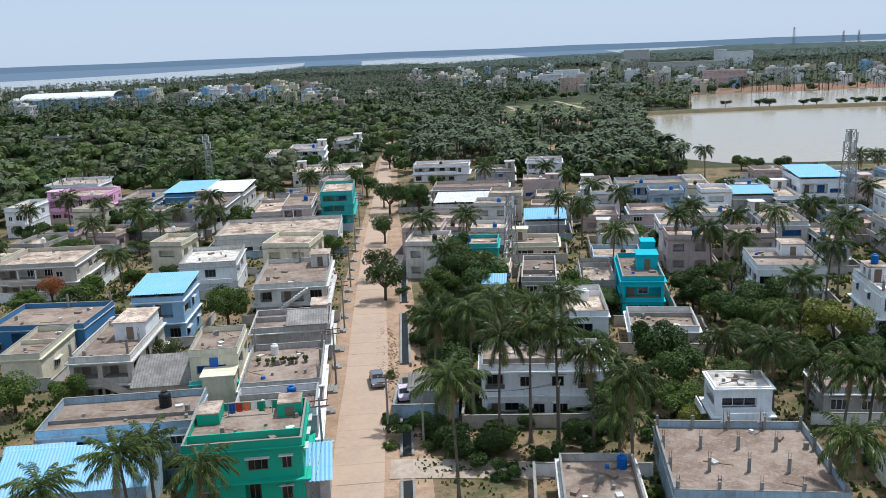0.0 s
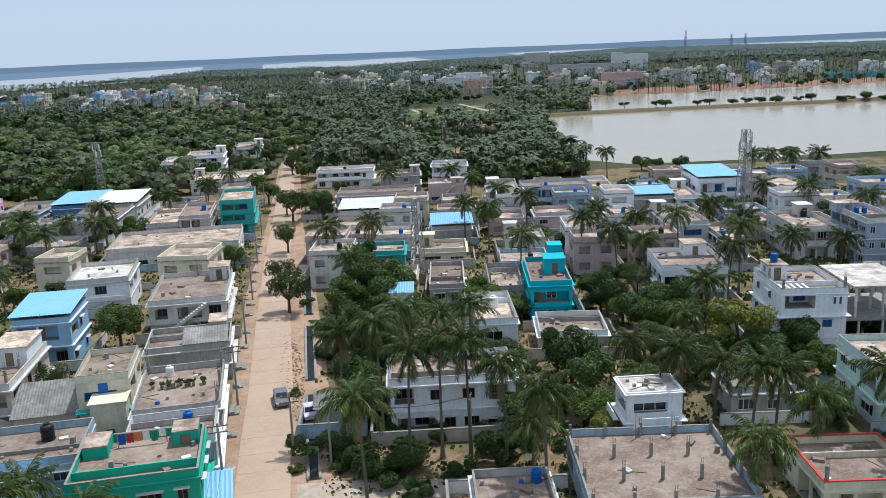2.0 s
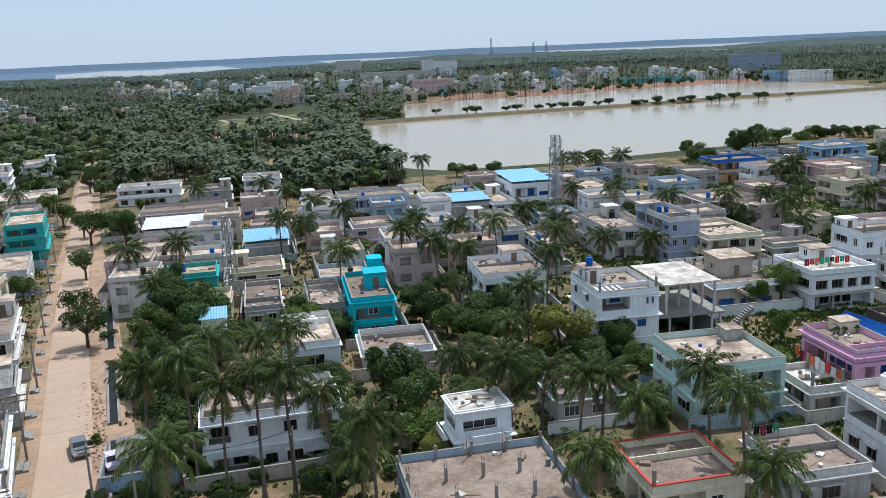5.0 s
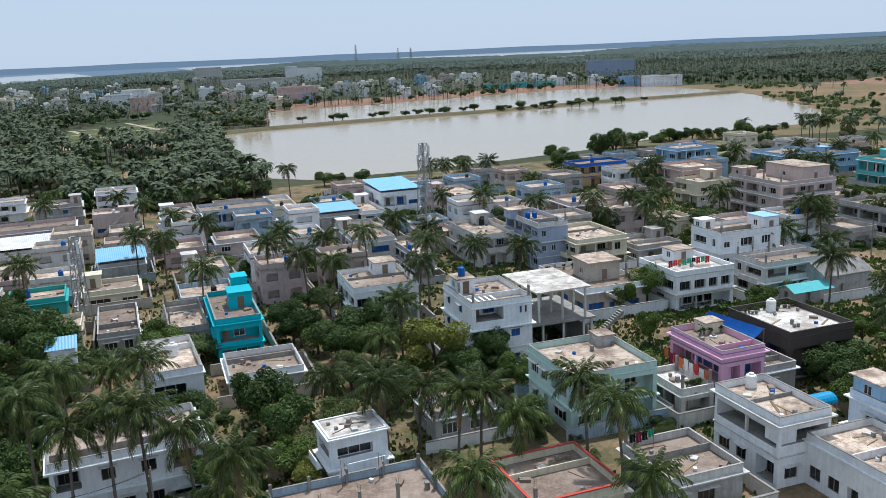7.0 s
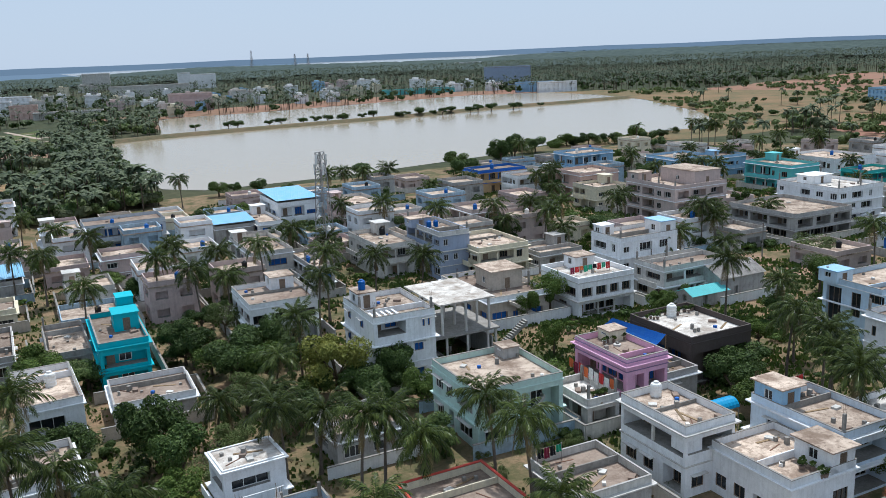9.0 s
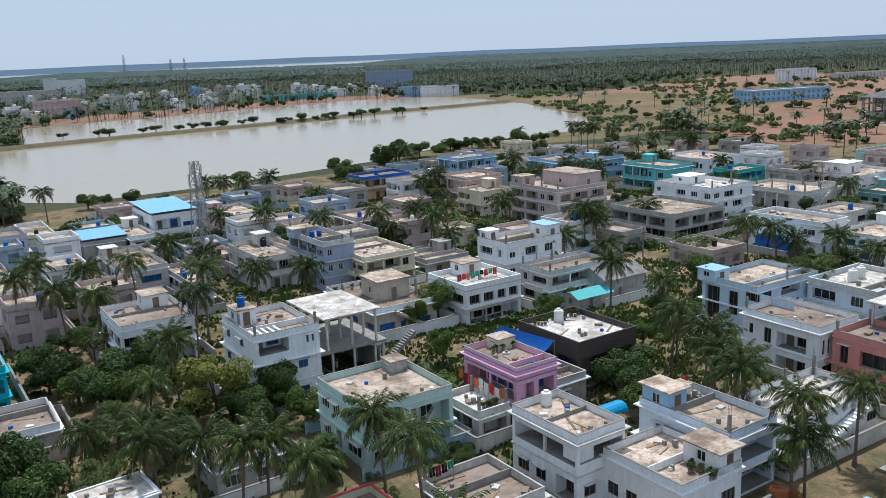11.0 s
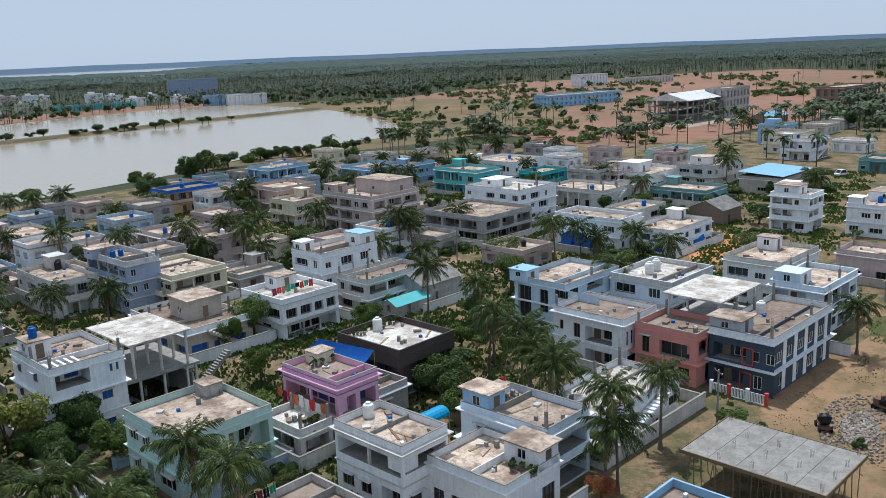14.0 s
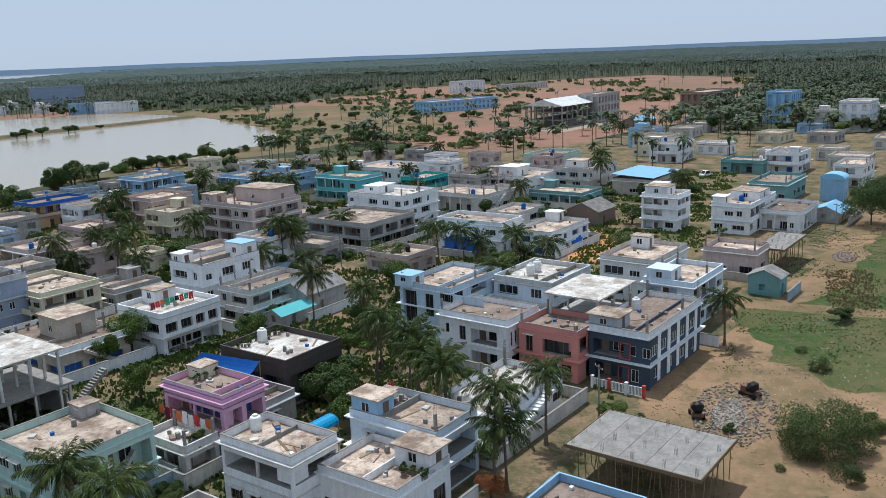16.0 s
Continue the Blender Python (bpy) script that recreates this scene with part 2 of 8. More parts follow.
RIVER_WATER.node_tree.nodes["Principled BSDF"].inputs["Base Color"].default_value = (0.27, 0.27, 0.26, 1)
DRAIN_WATER = shader("drain_water", (0.018, 0.02, 0.02), 0.45, vary=0.3, spec=0.12)


# ---- builders ----
def mesh_of(name, verts, faces, material, smooth=False):
    me = bpy.data.meshes.new(name)
    me.from_pydata(verts, [], faces)
    for m in material if isinstance(material, (list, tuple)) else [material]:
        me.materials.append(m)
    if smooth:
        me.polygons.foreach_set("use_smooth", [True] * len(me.polygons))
    me.update()
    return me


class Shape:
    """Gathers faces for one mesh."""

    def __init__(self):
        self.v, self.f, self.s = [], [], []

    def quad(self, *points, slot=0):
        n = len(self.v)
        self.v += [tuple(p) for p in points]
        self.f.append(tuple(range(n, n + len(points))))
        self.s.append(slot)

    def box(self, x0, y0, z0, x1, y1, z1, slot=0, m=None):
        p = [Vector((x, y, z)) for z in (z0, z1) for y in (y0, y1) for x in (x0, x1)]
        if m is not None:
            p = [m @ q for q in p]
        for a, b, c, d in ((0, 2, 3, 1), (4, 5, 7, 6), (0, 1, 5, 4), (1, 3, 7, 5), (3, 2, 6, 7), (2, 0, 4, 6)):
            self.quad(p[a], p[b], p[c], p[d], slot=slot)

    def tube(self, a, b, ra, rb, sides=6, slot=0, caps=True):
        a, b = Vector(a), Vector(b)
        q = (b - a).to_track_quat("Z", "Y")
        ring = [(math.cos(2 * math.pi * k / sides), math.sin(2 * math.pi * k / sides)) for k in range(sides)]
        lo = [a + q @ Vector((c * ra, s * ra, 0)) for c, s in ring]
        hi = [b + q @ Vector((c * rb, s * rb, 0)) for c, s in ring]
        for k in range(sides):
            self.quad(lo[k], lo[(k + 1) % sides], hi[(k + 1) % sides], hi[k], slot=slot)
        if caps:
            self.quad(*hi, slot=slot)
            self.quad(*lo[::-1], slot=slot)

    def mesh(self, name, material, smooth=False):
        me = mesh_of(name, self.v, self.f, material, smooth)
        if any(self.s):
            me.polygons.foreach_set("material_index", self.s)
        return me


def part(name, data, parent, label="", m=None):
    ob = new(name, data)
    ob.parent = parent
    if m is not None:
        ob.matrix_basis = m
    if label:
        ob["label"] = label
    return ob


def thing(name, m, label, category, group=""):
    ob = new(name)
    ob.empty_display_size = 0.5
    ob.matrix_basis = m
    return tagged(ob, label, category, group)


def sheet(name, points, z, material, label="", thickness=0.0, kind="structure"):
    """A flat piece of ground with an outline; thickness lets it stand proud with real edges."""
    s = Shape()
    s.quad(*[(x, y, z) for x, y in points])
    if thickness:
        for (x0, y0), (x1, y1) in zip(points, points[1:] + points[:1]):
            s.quad((x0, y0, z - thickness), (x1, y1, z - thickness), (x1, y1, z), (x0, y0, z))
    ob = new(name, s.mesh(name, material))
    return tagged(ob, label, name.split("_")[-1], kind=kind)


def ragged(points, step=2.5, wander=1.4, seed=0.0):
    """The outline broken into short steps that wander, as worn grass and soil edges do."""
    out = []
    for (x0, y0), (x1, y1) in zip(points, points[1:] + points[:1]):
        n = max(1, int(math.hypot(x1 - x0, y1 - y0) / step))
        for k in range(n):
            x, y = x0 + (x1 - x0) * k / n, y0 + (y1 - y0) * k / n
            v = Vector((x / step * 0.21, y / step * 0.21, seed))
            out.append((x + wander * (noise.noise(v) * 2 + noise.noise(v * 3.7) * 0.9), y + wander * (noise.noise(v + Vector((9, 4, 2))) * 2 + noise.noise(v * 3.7 + Vector((5, 1, 7))) * 0.9)))
    return out


def inside(x, y, poly):
    hit_count = False
    j = len(poly) - 1
    for i in range(len(poly)):
        (xi, yi), (xj, yj) = poly[i], poly[j]
        if (yi > y) != (yj > y) and x < (xj - xi) * (y - yi) / (yj - yi) + xi:
            hit_count = not hit_count
        j = i
    return hit_count


# ---- ground, water, streets ----
LAKE = [(152, 472), (127, 359), (113, 302), (110, 282), (118, 268), (132, 264), (156, 259), (182, 257), (228, 256), (270, 263), (318, 259), (366, 246), (404, 276), (440, 310), (470, 352), (508, 398), (545, 470), (566, 548), (510, 592), (390, 598), (308, 598), (262, 612), (236, 606), (205, 520), (186, 474)]
ground_shape = Shape()
ground_shape.quad((-5000, -1500, 0), (5000, -1500, 0), (5000, 5000, 0), (-5000, 5000, 0))
ground = tagged(new("ground", ground_shape.mesh("ground", WOOD_FLOOR)), "dark green wooded plain reaching the horizon", "ground", kind="structure")
sheet("ground_town", [(-150, -90), (260, -130), (420, -110), (420, 70), (330, 150), (300, 235), (225, 240), (100, 262), (70, 300), (-10, 330), (-60, 330), (-130, 280)], 0.02, TOWN_GROUND, "brown earth with weeds between the houses")
sheet("water_lake", LAKE, 0.10, WATER, "wide silty brown lake with a calm surface")
sheet("ground_far_bank", ragged([(205, 520), (236, 606), (262, 612), (308, 598), (510, 592), (566, 548), (640, 600), (540, 665), (300, 690), (200, 650)], 9, 4), 0.04, FIELD_RED, "bare reddish bank beyond the lake")
sheet("ground_clearing", ragged([(75, 510), (100, 518), (133, 473), (115, 419), (95, 445), (73, 457)], 6, 3), 0.05, DIRT, "brown cleared earth below the park")
sheet("ground_back_field", ragged([(52, 292), (100, 284), (110, 320), (116, 345), (60, 345)], 5, 2), 0.05, MEADOW, "rough grass plot behind the last houses")
BANKS = [[(470, 352), (440, 310), (404, 276), (366, 246), (318, 259), (270, 263), (228, 256), (300, 232), (420, 190), (560, 240), (640, 330), (600, 520), (566, 548), (545, 470), (508, 398)]]
sheet("ground_meadow", ragged(BANKS[0], 8, 3), 0.05, MEADOW, "dry yellow-brown meadow along the lake shore")
sheet("ground_field", ragged([(500, 330), (640, 430), (900, 450), (1150, 200), (1000, 60), (560, 60), (400, 90), (330, 130), (370, 200)], 12, 7), 0.035, FIELD_RED, "bare ploughed red earth field")
sheet("ground_park", ragged([(80, 464), (130, 495), (158, 600), (90, 560)], 6, 3), 0.06, GRASS, "mown park lawn with sandy paths")
sheet("ground_lot", ragged([(88, 12), (80, 26), (104, 32), (124, 28), (142, 20), (172, 14), (215, 6), (330, -30), (230, -60), (100, -40), (70, 0)], 2.5, 1.2), 0.04, SAND, "sandy empty plot with worn tracks and litter")
sheet("ground_grass", ragged([(138, 24), (144, 23), (148, 14), (160, 8), (200, 2), (240, -20), (190, -34), (150, -16), (128, -6), (116, 3), (113.5, 9), (116, 13), (120, 14.5), (122, 17.5), (128, 19), (131, 22.5)], 1.6, 1.3), 0.055, GRASS, "patchy green grass on the empty plot")
sheet("road_track", [(144.6, 26), (144.2, 8), (146, -20), (150, -20), (148.6, 8), (149, 25)], 0.065, SAND, "pale sandy track across the empty plot")
sheet("road_dirt", [(137, 60), (143, 58.5), (157, 119), (151, 121)], 0.06, DIRT, "reddish dirt side street between the houses")
sheet("ground_orange", ragged([(201.6, 62.0), (189.3, 50.7), (169.1, 49.2), (167.1, 57.0)], 1.5, 0.6), 0.05, ORANGE, "levelled orange soil beside a white house")

road_shape = Shape()
ROAD_L = [(-7.5, 20), (-4.8, 75), (-4.2, 91), (-3.6, 102), (-2.7, 129), (-1.0, 171), (1.4, 214), (6.6, 313), (15.0, 440)]
WIDTHS = [5.2, 5.2, 5.3, 5.4, 5.2, 5.0, 4.8, 4.6, 4.4]
for (a, wa), (b, wb) in zip(list(zip(ROAD_L, WIDTHS)), list(zip(ROAD_L, WIDTHS))[1:]):
    steps = max(1, round((b[1] - a[1]) / 4.5))
    for k in range(steps):
        p, q = k / steps, (k + 1) / steps - 0.006 / max(1, (b[1] - a[1]) / steps)
        y0, y1 = a[1] + (b[1] - a[1]) * p, a[1] + (b[1] - a[1]) * q
        x0, x1 = a[0] + (b[0] - a[0]) * p, a[0] + (b[0] - a[0]) * q
        w0, w1 = wa + (wb - wa) * p, wa + (wb - wa) * q
        road_shape.quad((x0, y0, 0.16), (x0 + w0, y0, 0.16), (x1 + w1, y1, 0.16), (x1, y1, 0.16))
        road_shape.quad((x0 + w0, y0, 0), (x1 + w1, y1, 0), (x1 + w1, y1, 0.16), (x0 + w0, y0, 0.16))
        road_shape.quad((x0, y0, 0), (x0 + w0, y0, 0), (x0 + w0, y0, 0.16), (x0, y0, 0.16))
tagged(new("road", road_shape.mesh("road", ROAD)), "sandy cement street laid in long slabs", "road", kind="structure")
sheet("ground_verge", [(-9.5, 20), (-6.5, 75), (-5.2, 110), (-4.2, 150), (0.2, 214), (5.4, 313), (11, 380), (17, 380), (13, 313), (8.6, 214), (7.6, 150), (6.4, 110), (5.0, 75), (3.0, 20)], 0.05, DIRT, "reddish dirt verge along the street")

# open drain beside the street, in stretches between slab bridges
for y0, y1 in ((30, 75), (80.0, 92.4), (96.5, 101.5), (106, 128.5), (134, 158)):
    x0, x1 = 1.9 + (y0 - 75) * 0.05, 1.9 + (y1 - 75) * 0.05
    s = Shape()
    for off in (0.0, 1.15):
        s.quad((x0 + off, y0, 0.32), (x0 + off + 0.28, y0, 0.32), (x1 + off + 0.28, y1, 0.32), (x1 + off, y1, 0.32))
        s.quad((x0 + off, y0, 0), (x0 + off, y0, 0.32), (x1 + off, y1, 0.32), (x1 + off, y1, 0))
        s.quad((x0 + off + 0.28, y0, 0), (x1 + off + 0.28, y1, 0), (x1 + off + 0.28, y1, 0.32), (x0 + off + 0.28, y0, 0.32))
        s.quad((x0 + off, y0, 0), (x0 + off + 0.28, y0, 0), (x0 + off + 0.28, y0, 0.32), (x0 + off, y0, 0.32))
    drain = new("drain", s.mesh("drain", CONCRETE))
    tagged(drain, "open concrete street drain with dark standing water", "drain", "drains along the street")
    w = Shape()
    w.quad((x0 + 0.28, y0, 0.08), (x0 + 1.15, y0, 0.08), (x1 + 1.15, y1, 0.08), (x1 + 0.28, y1, 0.08))
    part("water", w.mesh("drain_water", DRAIN_WATER), drain, "dark standing water")
sheet("pavement_bridge", [(1.9, 92.6), (8.4, 91.6), (8.7, 95.2), (2.3, 96.2)], 0.34, LANE, "pale concrete slab bridge over the drain", 0.34)
sheet("pavement_lane", [(0.9, 75.5), (5, 75.0), (16, 72.9), (16.6, 76.2), (5.2, 79.0), (1.2, 79.5)], 0.14, LANE, "cement side lane off the street", 0.14)

for _k, (_x, _y, _w, _d) in enumerate(((118, 540, 60, 3), (122, 575, 70, 3), (100, 545, 3, 70), (140, 570, 3, 80), (120, 510, 44, 3))):
    sheet("path_park_%d" % (_k + 1), [(_x - _w / 2, _y - _d / 2), (_x + _w / 2, _y - _d / 2), (_x + _w / 2, _y + _d / 2), (_x - _w / 2, _y + _d / 2)], 0.10 + 0.01 * _k, LANE, "pale sandy path across the park lawn")
# far river arms and a pond, each a sheet of water just proud of the plain
def far_water(name, points, label):
    sheet(name, points, 0.5, WATER, label)


far_water("water_pond", [(-96, 690), (-47, 715), (-41, 654), (-91, 625)], "small pond among far palms")
RIVERS = [[(-620, 1240), (-507, 1310), (-452, 1380), (-344, 1456), (-230, 1595), (-179, 1785), (-135, 2159), (-206, 3683), (-327, 3269), (-422, 2941), (-588, 2493), (-733, 2244), (-841, 2176), (-1060, 2080)],
          [(14, 2021), (94, 2071), (186, 1869), (294, 2062), (396, 2262), (499, 2327), (664, 3789), (540, 3793), (349, 3506), (225, 3850), (25, 3471)],
          [(822, 2598), (1136, 2962), (1390, 3319), (1590, 3490), (2050, 3980), (1500, 4150), (1120, 3900)],
          [(1723, 2462), (1759, 2319), (1887, 2186), (2652, 2709), (3300, 3020), (3350, 3300), (2700, 3650), (2250, 3850), (1900, 3300)]]
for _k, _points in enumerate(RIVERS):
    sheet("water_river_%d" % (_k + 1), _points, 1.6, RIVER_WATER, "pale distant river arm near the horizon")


def in_river(x, y):
    return any(inside(x, y, p) for p in RIVERS)


# distant woods: rolling canopy sheets, and a far shore with painted haze
def canopy_sheet(name, x0, x1, y0, y1, nx, ny, height, material, label, blocked):
    rng = np.random.default_rng(5)
    xs, ys = np.linspace(x0, x1, nx), np.linspace(y0, y1, ny)
    verts, index, faces = [], {}, []
    for j, y in enumerate(ys):
        for i, x in enumerate(xs):
            h = height * (0.55 + 0.45 * rng.random())
            if blocked(x, y):
                h = -1.0
            index[i, j] = len(verts)
            verts.append((x + rng.uniform(-3, 3), y + rng.uniform(-3, 3), h))
    for j in range(ny - 1):
        for i in range(nx - 1):
            q = (index[i, j], index[i + 1, j], index[i + 1, j + 1], index[i, j + 1])
            if min(verts[k][2] for k in q) > -0.5:
                faces.append(q)
    return tagged(new(name, mesh_of(name, verts, faces, material)), label, "woods", kind="stuff")


# ---- houses ----
def pierced_wall(s, m, width, height, holes, slot=0, reveal=0.18):
    """A wall face in the plane y = 0 of m, x along it, z up, facing -y, with real openings (x0, z0, x1, z1, depth)."""
    us = sorted({0.0, width, *[h[0] for h in holes], *[h[2] for h in holes]})
    vs = sorted({0.0, height, *[h[1] for h in holes], *[h[3] for h in holes]})
    for u0, u1 in zip(us, us[1:]):
        for v0, v1 in zip(vs, vs[1:]):
            cu, cv = (u0 + u1) / 2, (v0 + v1) / 2
            if not any(h[0] < cu < h[2] and h[1] < cv < h[3] for h in holes):
                s.quad(*[m @ Vector(p) for p in ((u0, 0, v0), (u1, 0, v0), (u1, 0, v1), (u0, 0, v1))], slot=slot)
    for x0, z0, x1, z1, depth in holes:
        front, back = [(x0, 0, z0), (x1, 0, z0), (x1, 0, z1), (x0, 0, z1)], [(x0, depth, z0), (x1, depth, z0), (x1, depth, z1), (x0, depth, z1)]
        for k in range(4):
            n = (k + 1) % 4
            # recess floors are grey cement, picked to put shade into the opening
            s.quad(*[m @ Vector(p) for p in (front[k], front[n], back[n], back[k])], slot=1 if k == 0 and depth > 0.4 else slot)
        if depth > 0.4:
            s.quad(*[m @ Vector(p) for p in back], slot=slot)


WINDOWS = {}


def window_mesh(width, height, style, hood=False):
    """Frame, mullions and panes, in x and z, facing -y."""
    key = (round(width, 1), round(height, 1), style, hood)
    if key not in WINDOWS:
        s = Shape()
        width, height = key[0], key[1]
        s.quad((0, 0.10, 0), (width, 0.10, 0), (width, 0.10, height), (0, 0.10, height), slot=1)
        t = 0.07
        for x0, z0, x1, z1 in ((0, 0, width, t), (0, height - t, width, height), (0, t, t, height - t), (width - t, t, width, height - t)):
            s.box(x0, 0.02, z0, x1, 0.09, z1)
        n = max(1, min(3, round(width / 0.6)))
        for k in range(1, n):
            s.box(width * k / n - 0.03, 0.03, t, width * k / n + 0.03, 0.09, height - t)
        if hood:
            s.box(-0.2, -0.5, height + 0.06, width + 0.2, -0.033, height + 0.14, slot=2)
        WINDOWS[key] = s.mesh("window", [FRAME_WHITE if style == 2 else FRAME, CURTAIN if style == 1 else GLASS, PAINT["offwhite"]])
    return WINDOWS[key]


DOORS = {}


def door_mesh(width, height):
    key = (round(width, 1), round(height, 1))
    if key not in DOORS:
        s = Shape()
        s.box(0, 0.04, 0, key[0], 0.1, key[1])
        for k in (0, 1):
            s.box(key[0] * (0.08 + 0.48 * k), 0.02, 0.15, key[0] * (0.44 + 0.48 * k), 0.04, key[1] * 0.92)
        DOORS[key] = s.mesh("door", FRAME)
    return DOORS[key]


WORDS = {"white": "white", "offwhite": "weathered off-white", "bluewhite": "pale blue-white", "cream": "cream", "beige": "stained beige", "grey": "weathered grey", "green": "bright green", "tealgreen": "teal green",
         "turquoise": "turquoise blue", "aqua": "aqua green", "mint": "pale mint green", "pink": "pink", "salmon": "salmon pink", "pinkgrey": "dusty pink", "peach": "peach", "brownpink": "brownish pink", "skyblue": "sky blue",
         "sky": "pale sky blue", "paleblue": "mould-stained pale blue", "blue": "deep blue", "slate": "slate blue", "greyblue": "grey-blue", "tealgrey": "dull teal", "navy": "dark navy", "dark": "dark brown", "brown": "brown",
         "orangeblue": "orange and blue"}
STOREYS = {1: "single-storey", 2: "two-storey", 3: "three-storey", 4: "four-storey"}
ACCENT = {"orangeblue": "cobalt", "navy": "white", "dark": "dark", "green": "green", "pink": "pink", "cream": "cream", "sky": "white", "turquoise": "turquoise", "skyblue": "white", "tealgreen": "tealgreen"}
ROOFS = []  # footprints, to keep trees off the houses


def column_mesh():
    s = Shape()
    s.box(-0.13, -0.13, 0, 0.13, 0.13, 1.5)
    for x in (-0.08, 0.08):
        for y in (-0.08, 0.08):
            s.tube((x, y, 1.5), (x * 1.4, y, 2.1), 0.012, 0.012, 3, slot=1)
    return s.mesh("column", [CONCRETE, RUST])


COLUMN = column_mesh()


def tank(x, y, z, kind, rot=0.0, size=1.0):
    """A ribbed plastic water tank with a shoulder and a lid."""
    colour = {"blue": TANK_BLUE, "black": TANK_BLACK, "white": TANK_WHITE}[kind]
    t = thing("water_tank", pose(x, y, z, 0, 0, rot), kind + " ribbed plastic water tank on a flat roof", "water tank", "rooftop water tanks")
    r, s = 0.52 * size, Shape()
    rings = [(0.0, r), (0.12, r * 1.02), (0.2, r * 0.96), (0.42, r * 1.02), (0.5, r * 0.96), (0.74, r * 1.02), (0.82, r * 0.96), (1.05, r * 1.02), (1.2, r * 0.9), (1.32, r * 0.45)]
    n = 14
    for (z0, r0), (z1, r1) in zip(rings, rings[1:]):
        for k in range(n):
            a, b = 2 * math.pi * k / n, 2 * math.pi * (k + 1) / n
            s.quad((math.cos(a) * r0, math.sin(a) * r0, z0 * size), (math.cos(b) * r0, math.sin(b) * r0, z0 * size), (math.cos(b) * r1, math.sin(b) * r1, z1 * size), (math.cos(a) * r1, math.sin(a) * r1, z1 * size))
    part("body", s.mesh("tank_body", colour), t)
    lid = Shape()
    lid.tube((0, 0, 1.30 * size), (0, 0, 1.42 * size), 0.26 * size, 0.24 * size, 12)
    part("lid", lid.mesh("tank_lid", colour), t)
    return t


def flight(s, x0, y0, z0, x1, z1, width, slot=0, steps=12):
    """A straight stair along x from z0 up to z1, with solid steps and a sloping soffit."""
    tread, rise = (x1 - x0) / steps, (z1 - z0) / steps
    line = []
    for k in range(steps):
        line += [(x0 + tread * k, z0 + rise * k), (x0 + tread * k, z0 + rise * (k + 1))]
    line += [(x1, z1), (x1, z1 - 0.4), (x0 + tread * 1.6, z0)]
    for yy in (y0, y0 + width):
        s.quad(*[(x, yy, z) for x, z in line], slot=slot)
    for (xa, za), (xb, zb) in zip(line, line[1:] + line[:1]):
        s.quad((xa, y0, za), (xb, y0, zb), (xb, y0 + width, zb), (xa, y0 + width, za), slot=slot)


POSTS = {}


def post_mesh(material, tall):
    key = (material.name, round(tall, 2))
    if key not in POSTS:
        s = Shape()
        s.box(-0.13, -0.12, 0, 0.13, 0.12, tall)
        POSTS[key] = s.mesh("porch_post", material)
    return POSTS[key]


def ring(s, x0, y0, x1, y1, t, z0, z1):
    """A closed rectangular band of width t inside the outline, as one connected piece."""
    outer = [(x0, y0), (x1, y0), (x1, y1), (x0, y1)]
    inner = [(x0 + t, y0 + t), (x1 - t, y0 + t), (x1 - t, y1 - t), (x0 + t, y1 - t)]
    n = len(s.v)
    s.v += [(x, y, z) for z in (z0, z1) for loop in (outer, inner) for x, y in loop]
    for k in range(4):
        j = (k + 1) % 4
        for a, b, c, d in ((k, j, 8 + j, 8 + k), (4 + j, 4 + k, 12 + k, 12 + j), (8 + k, 8 + j, 12 + j, 12 + k), (j, k, 4 + k, 4 + j)):
            s.f.append((n + a, n + b, n + c, n + d))
            s.s.append(0)


_s = Shape()
_s.box(-0.15, -0.15, 0, 0.15, 0.15, 0.4)
STUB = _s.mesh("roof_stub", CONCRETE)
CLUTTER = []
for _k, _m in enumerate((PAINT["brown"], BAMBOO, PAINT["offwhite"], CONCRETE, RUST, TANK_WHITE, PAINT["cobalt"])):
    _s = Shape()
    _l, _w, _h = ((0.5, 0.28, 0.3), (1.3, 0.12, 0.07), (0.4, 0.3, 0.22), (0.2, 0.2, 0.7), (0.9, 0.05, 0.05), (0.22, 0.16, 0.3), (0.18, 0.18, 0.32))[_k]
    _s.box(-_l, -_w, 0, _l, _w, _h)
    CLUTTER.append(_s.mesh("roof_clutter", _m))


def hy_near(y):
    return y < 170


LOW = 0.9  # house heights scaled down to match the camera's view


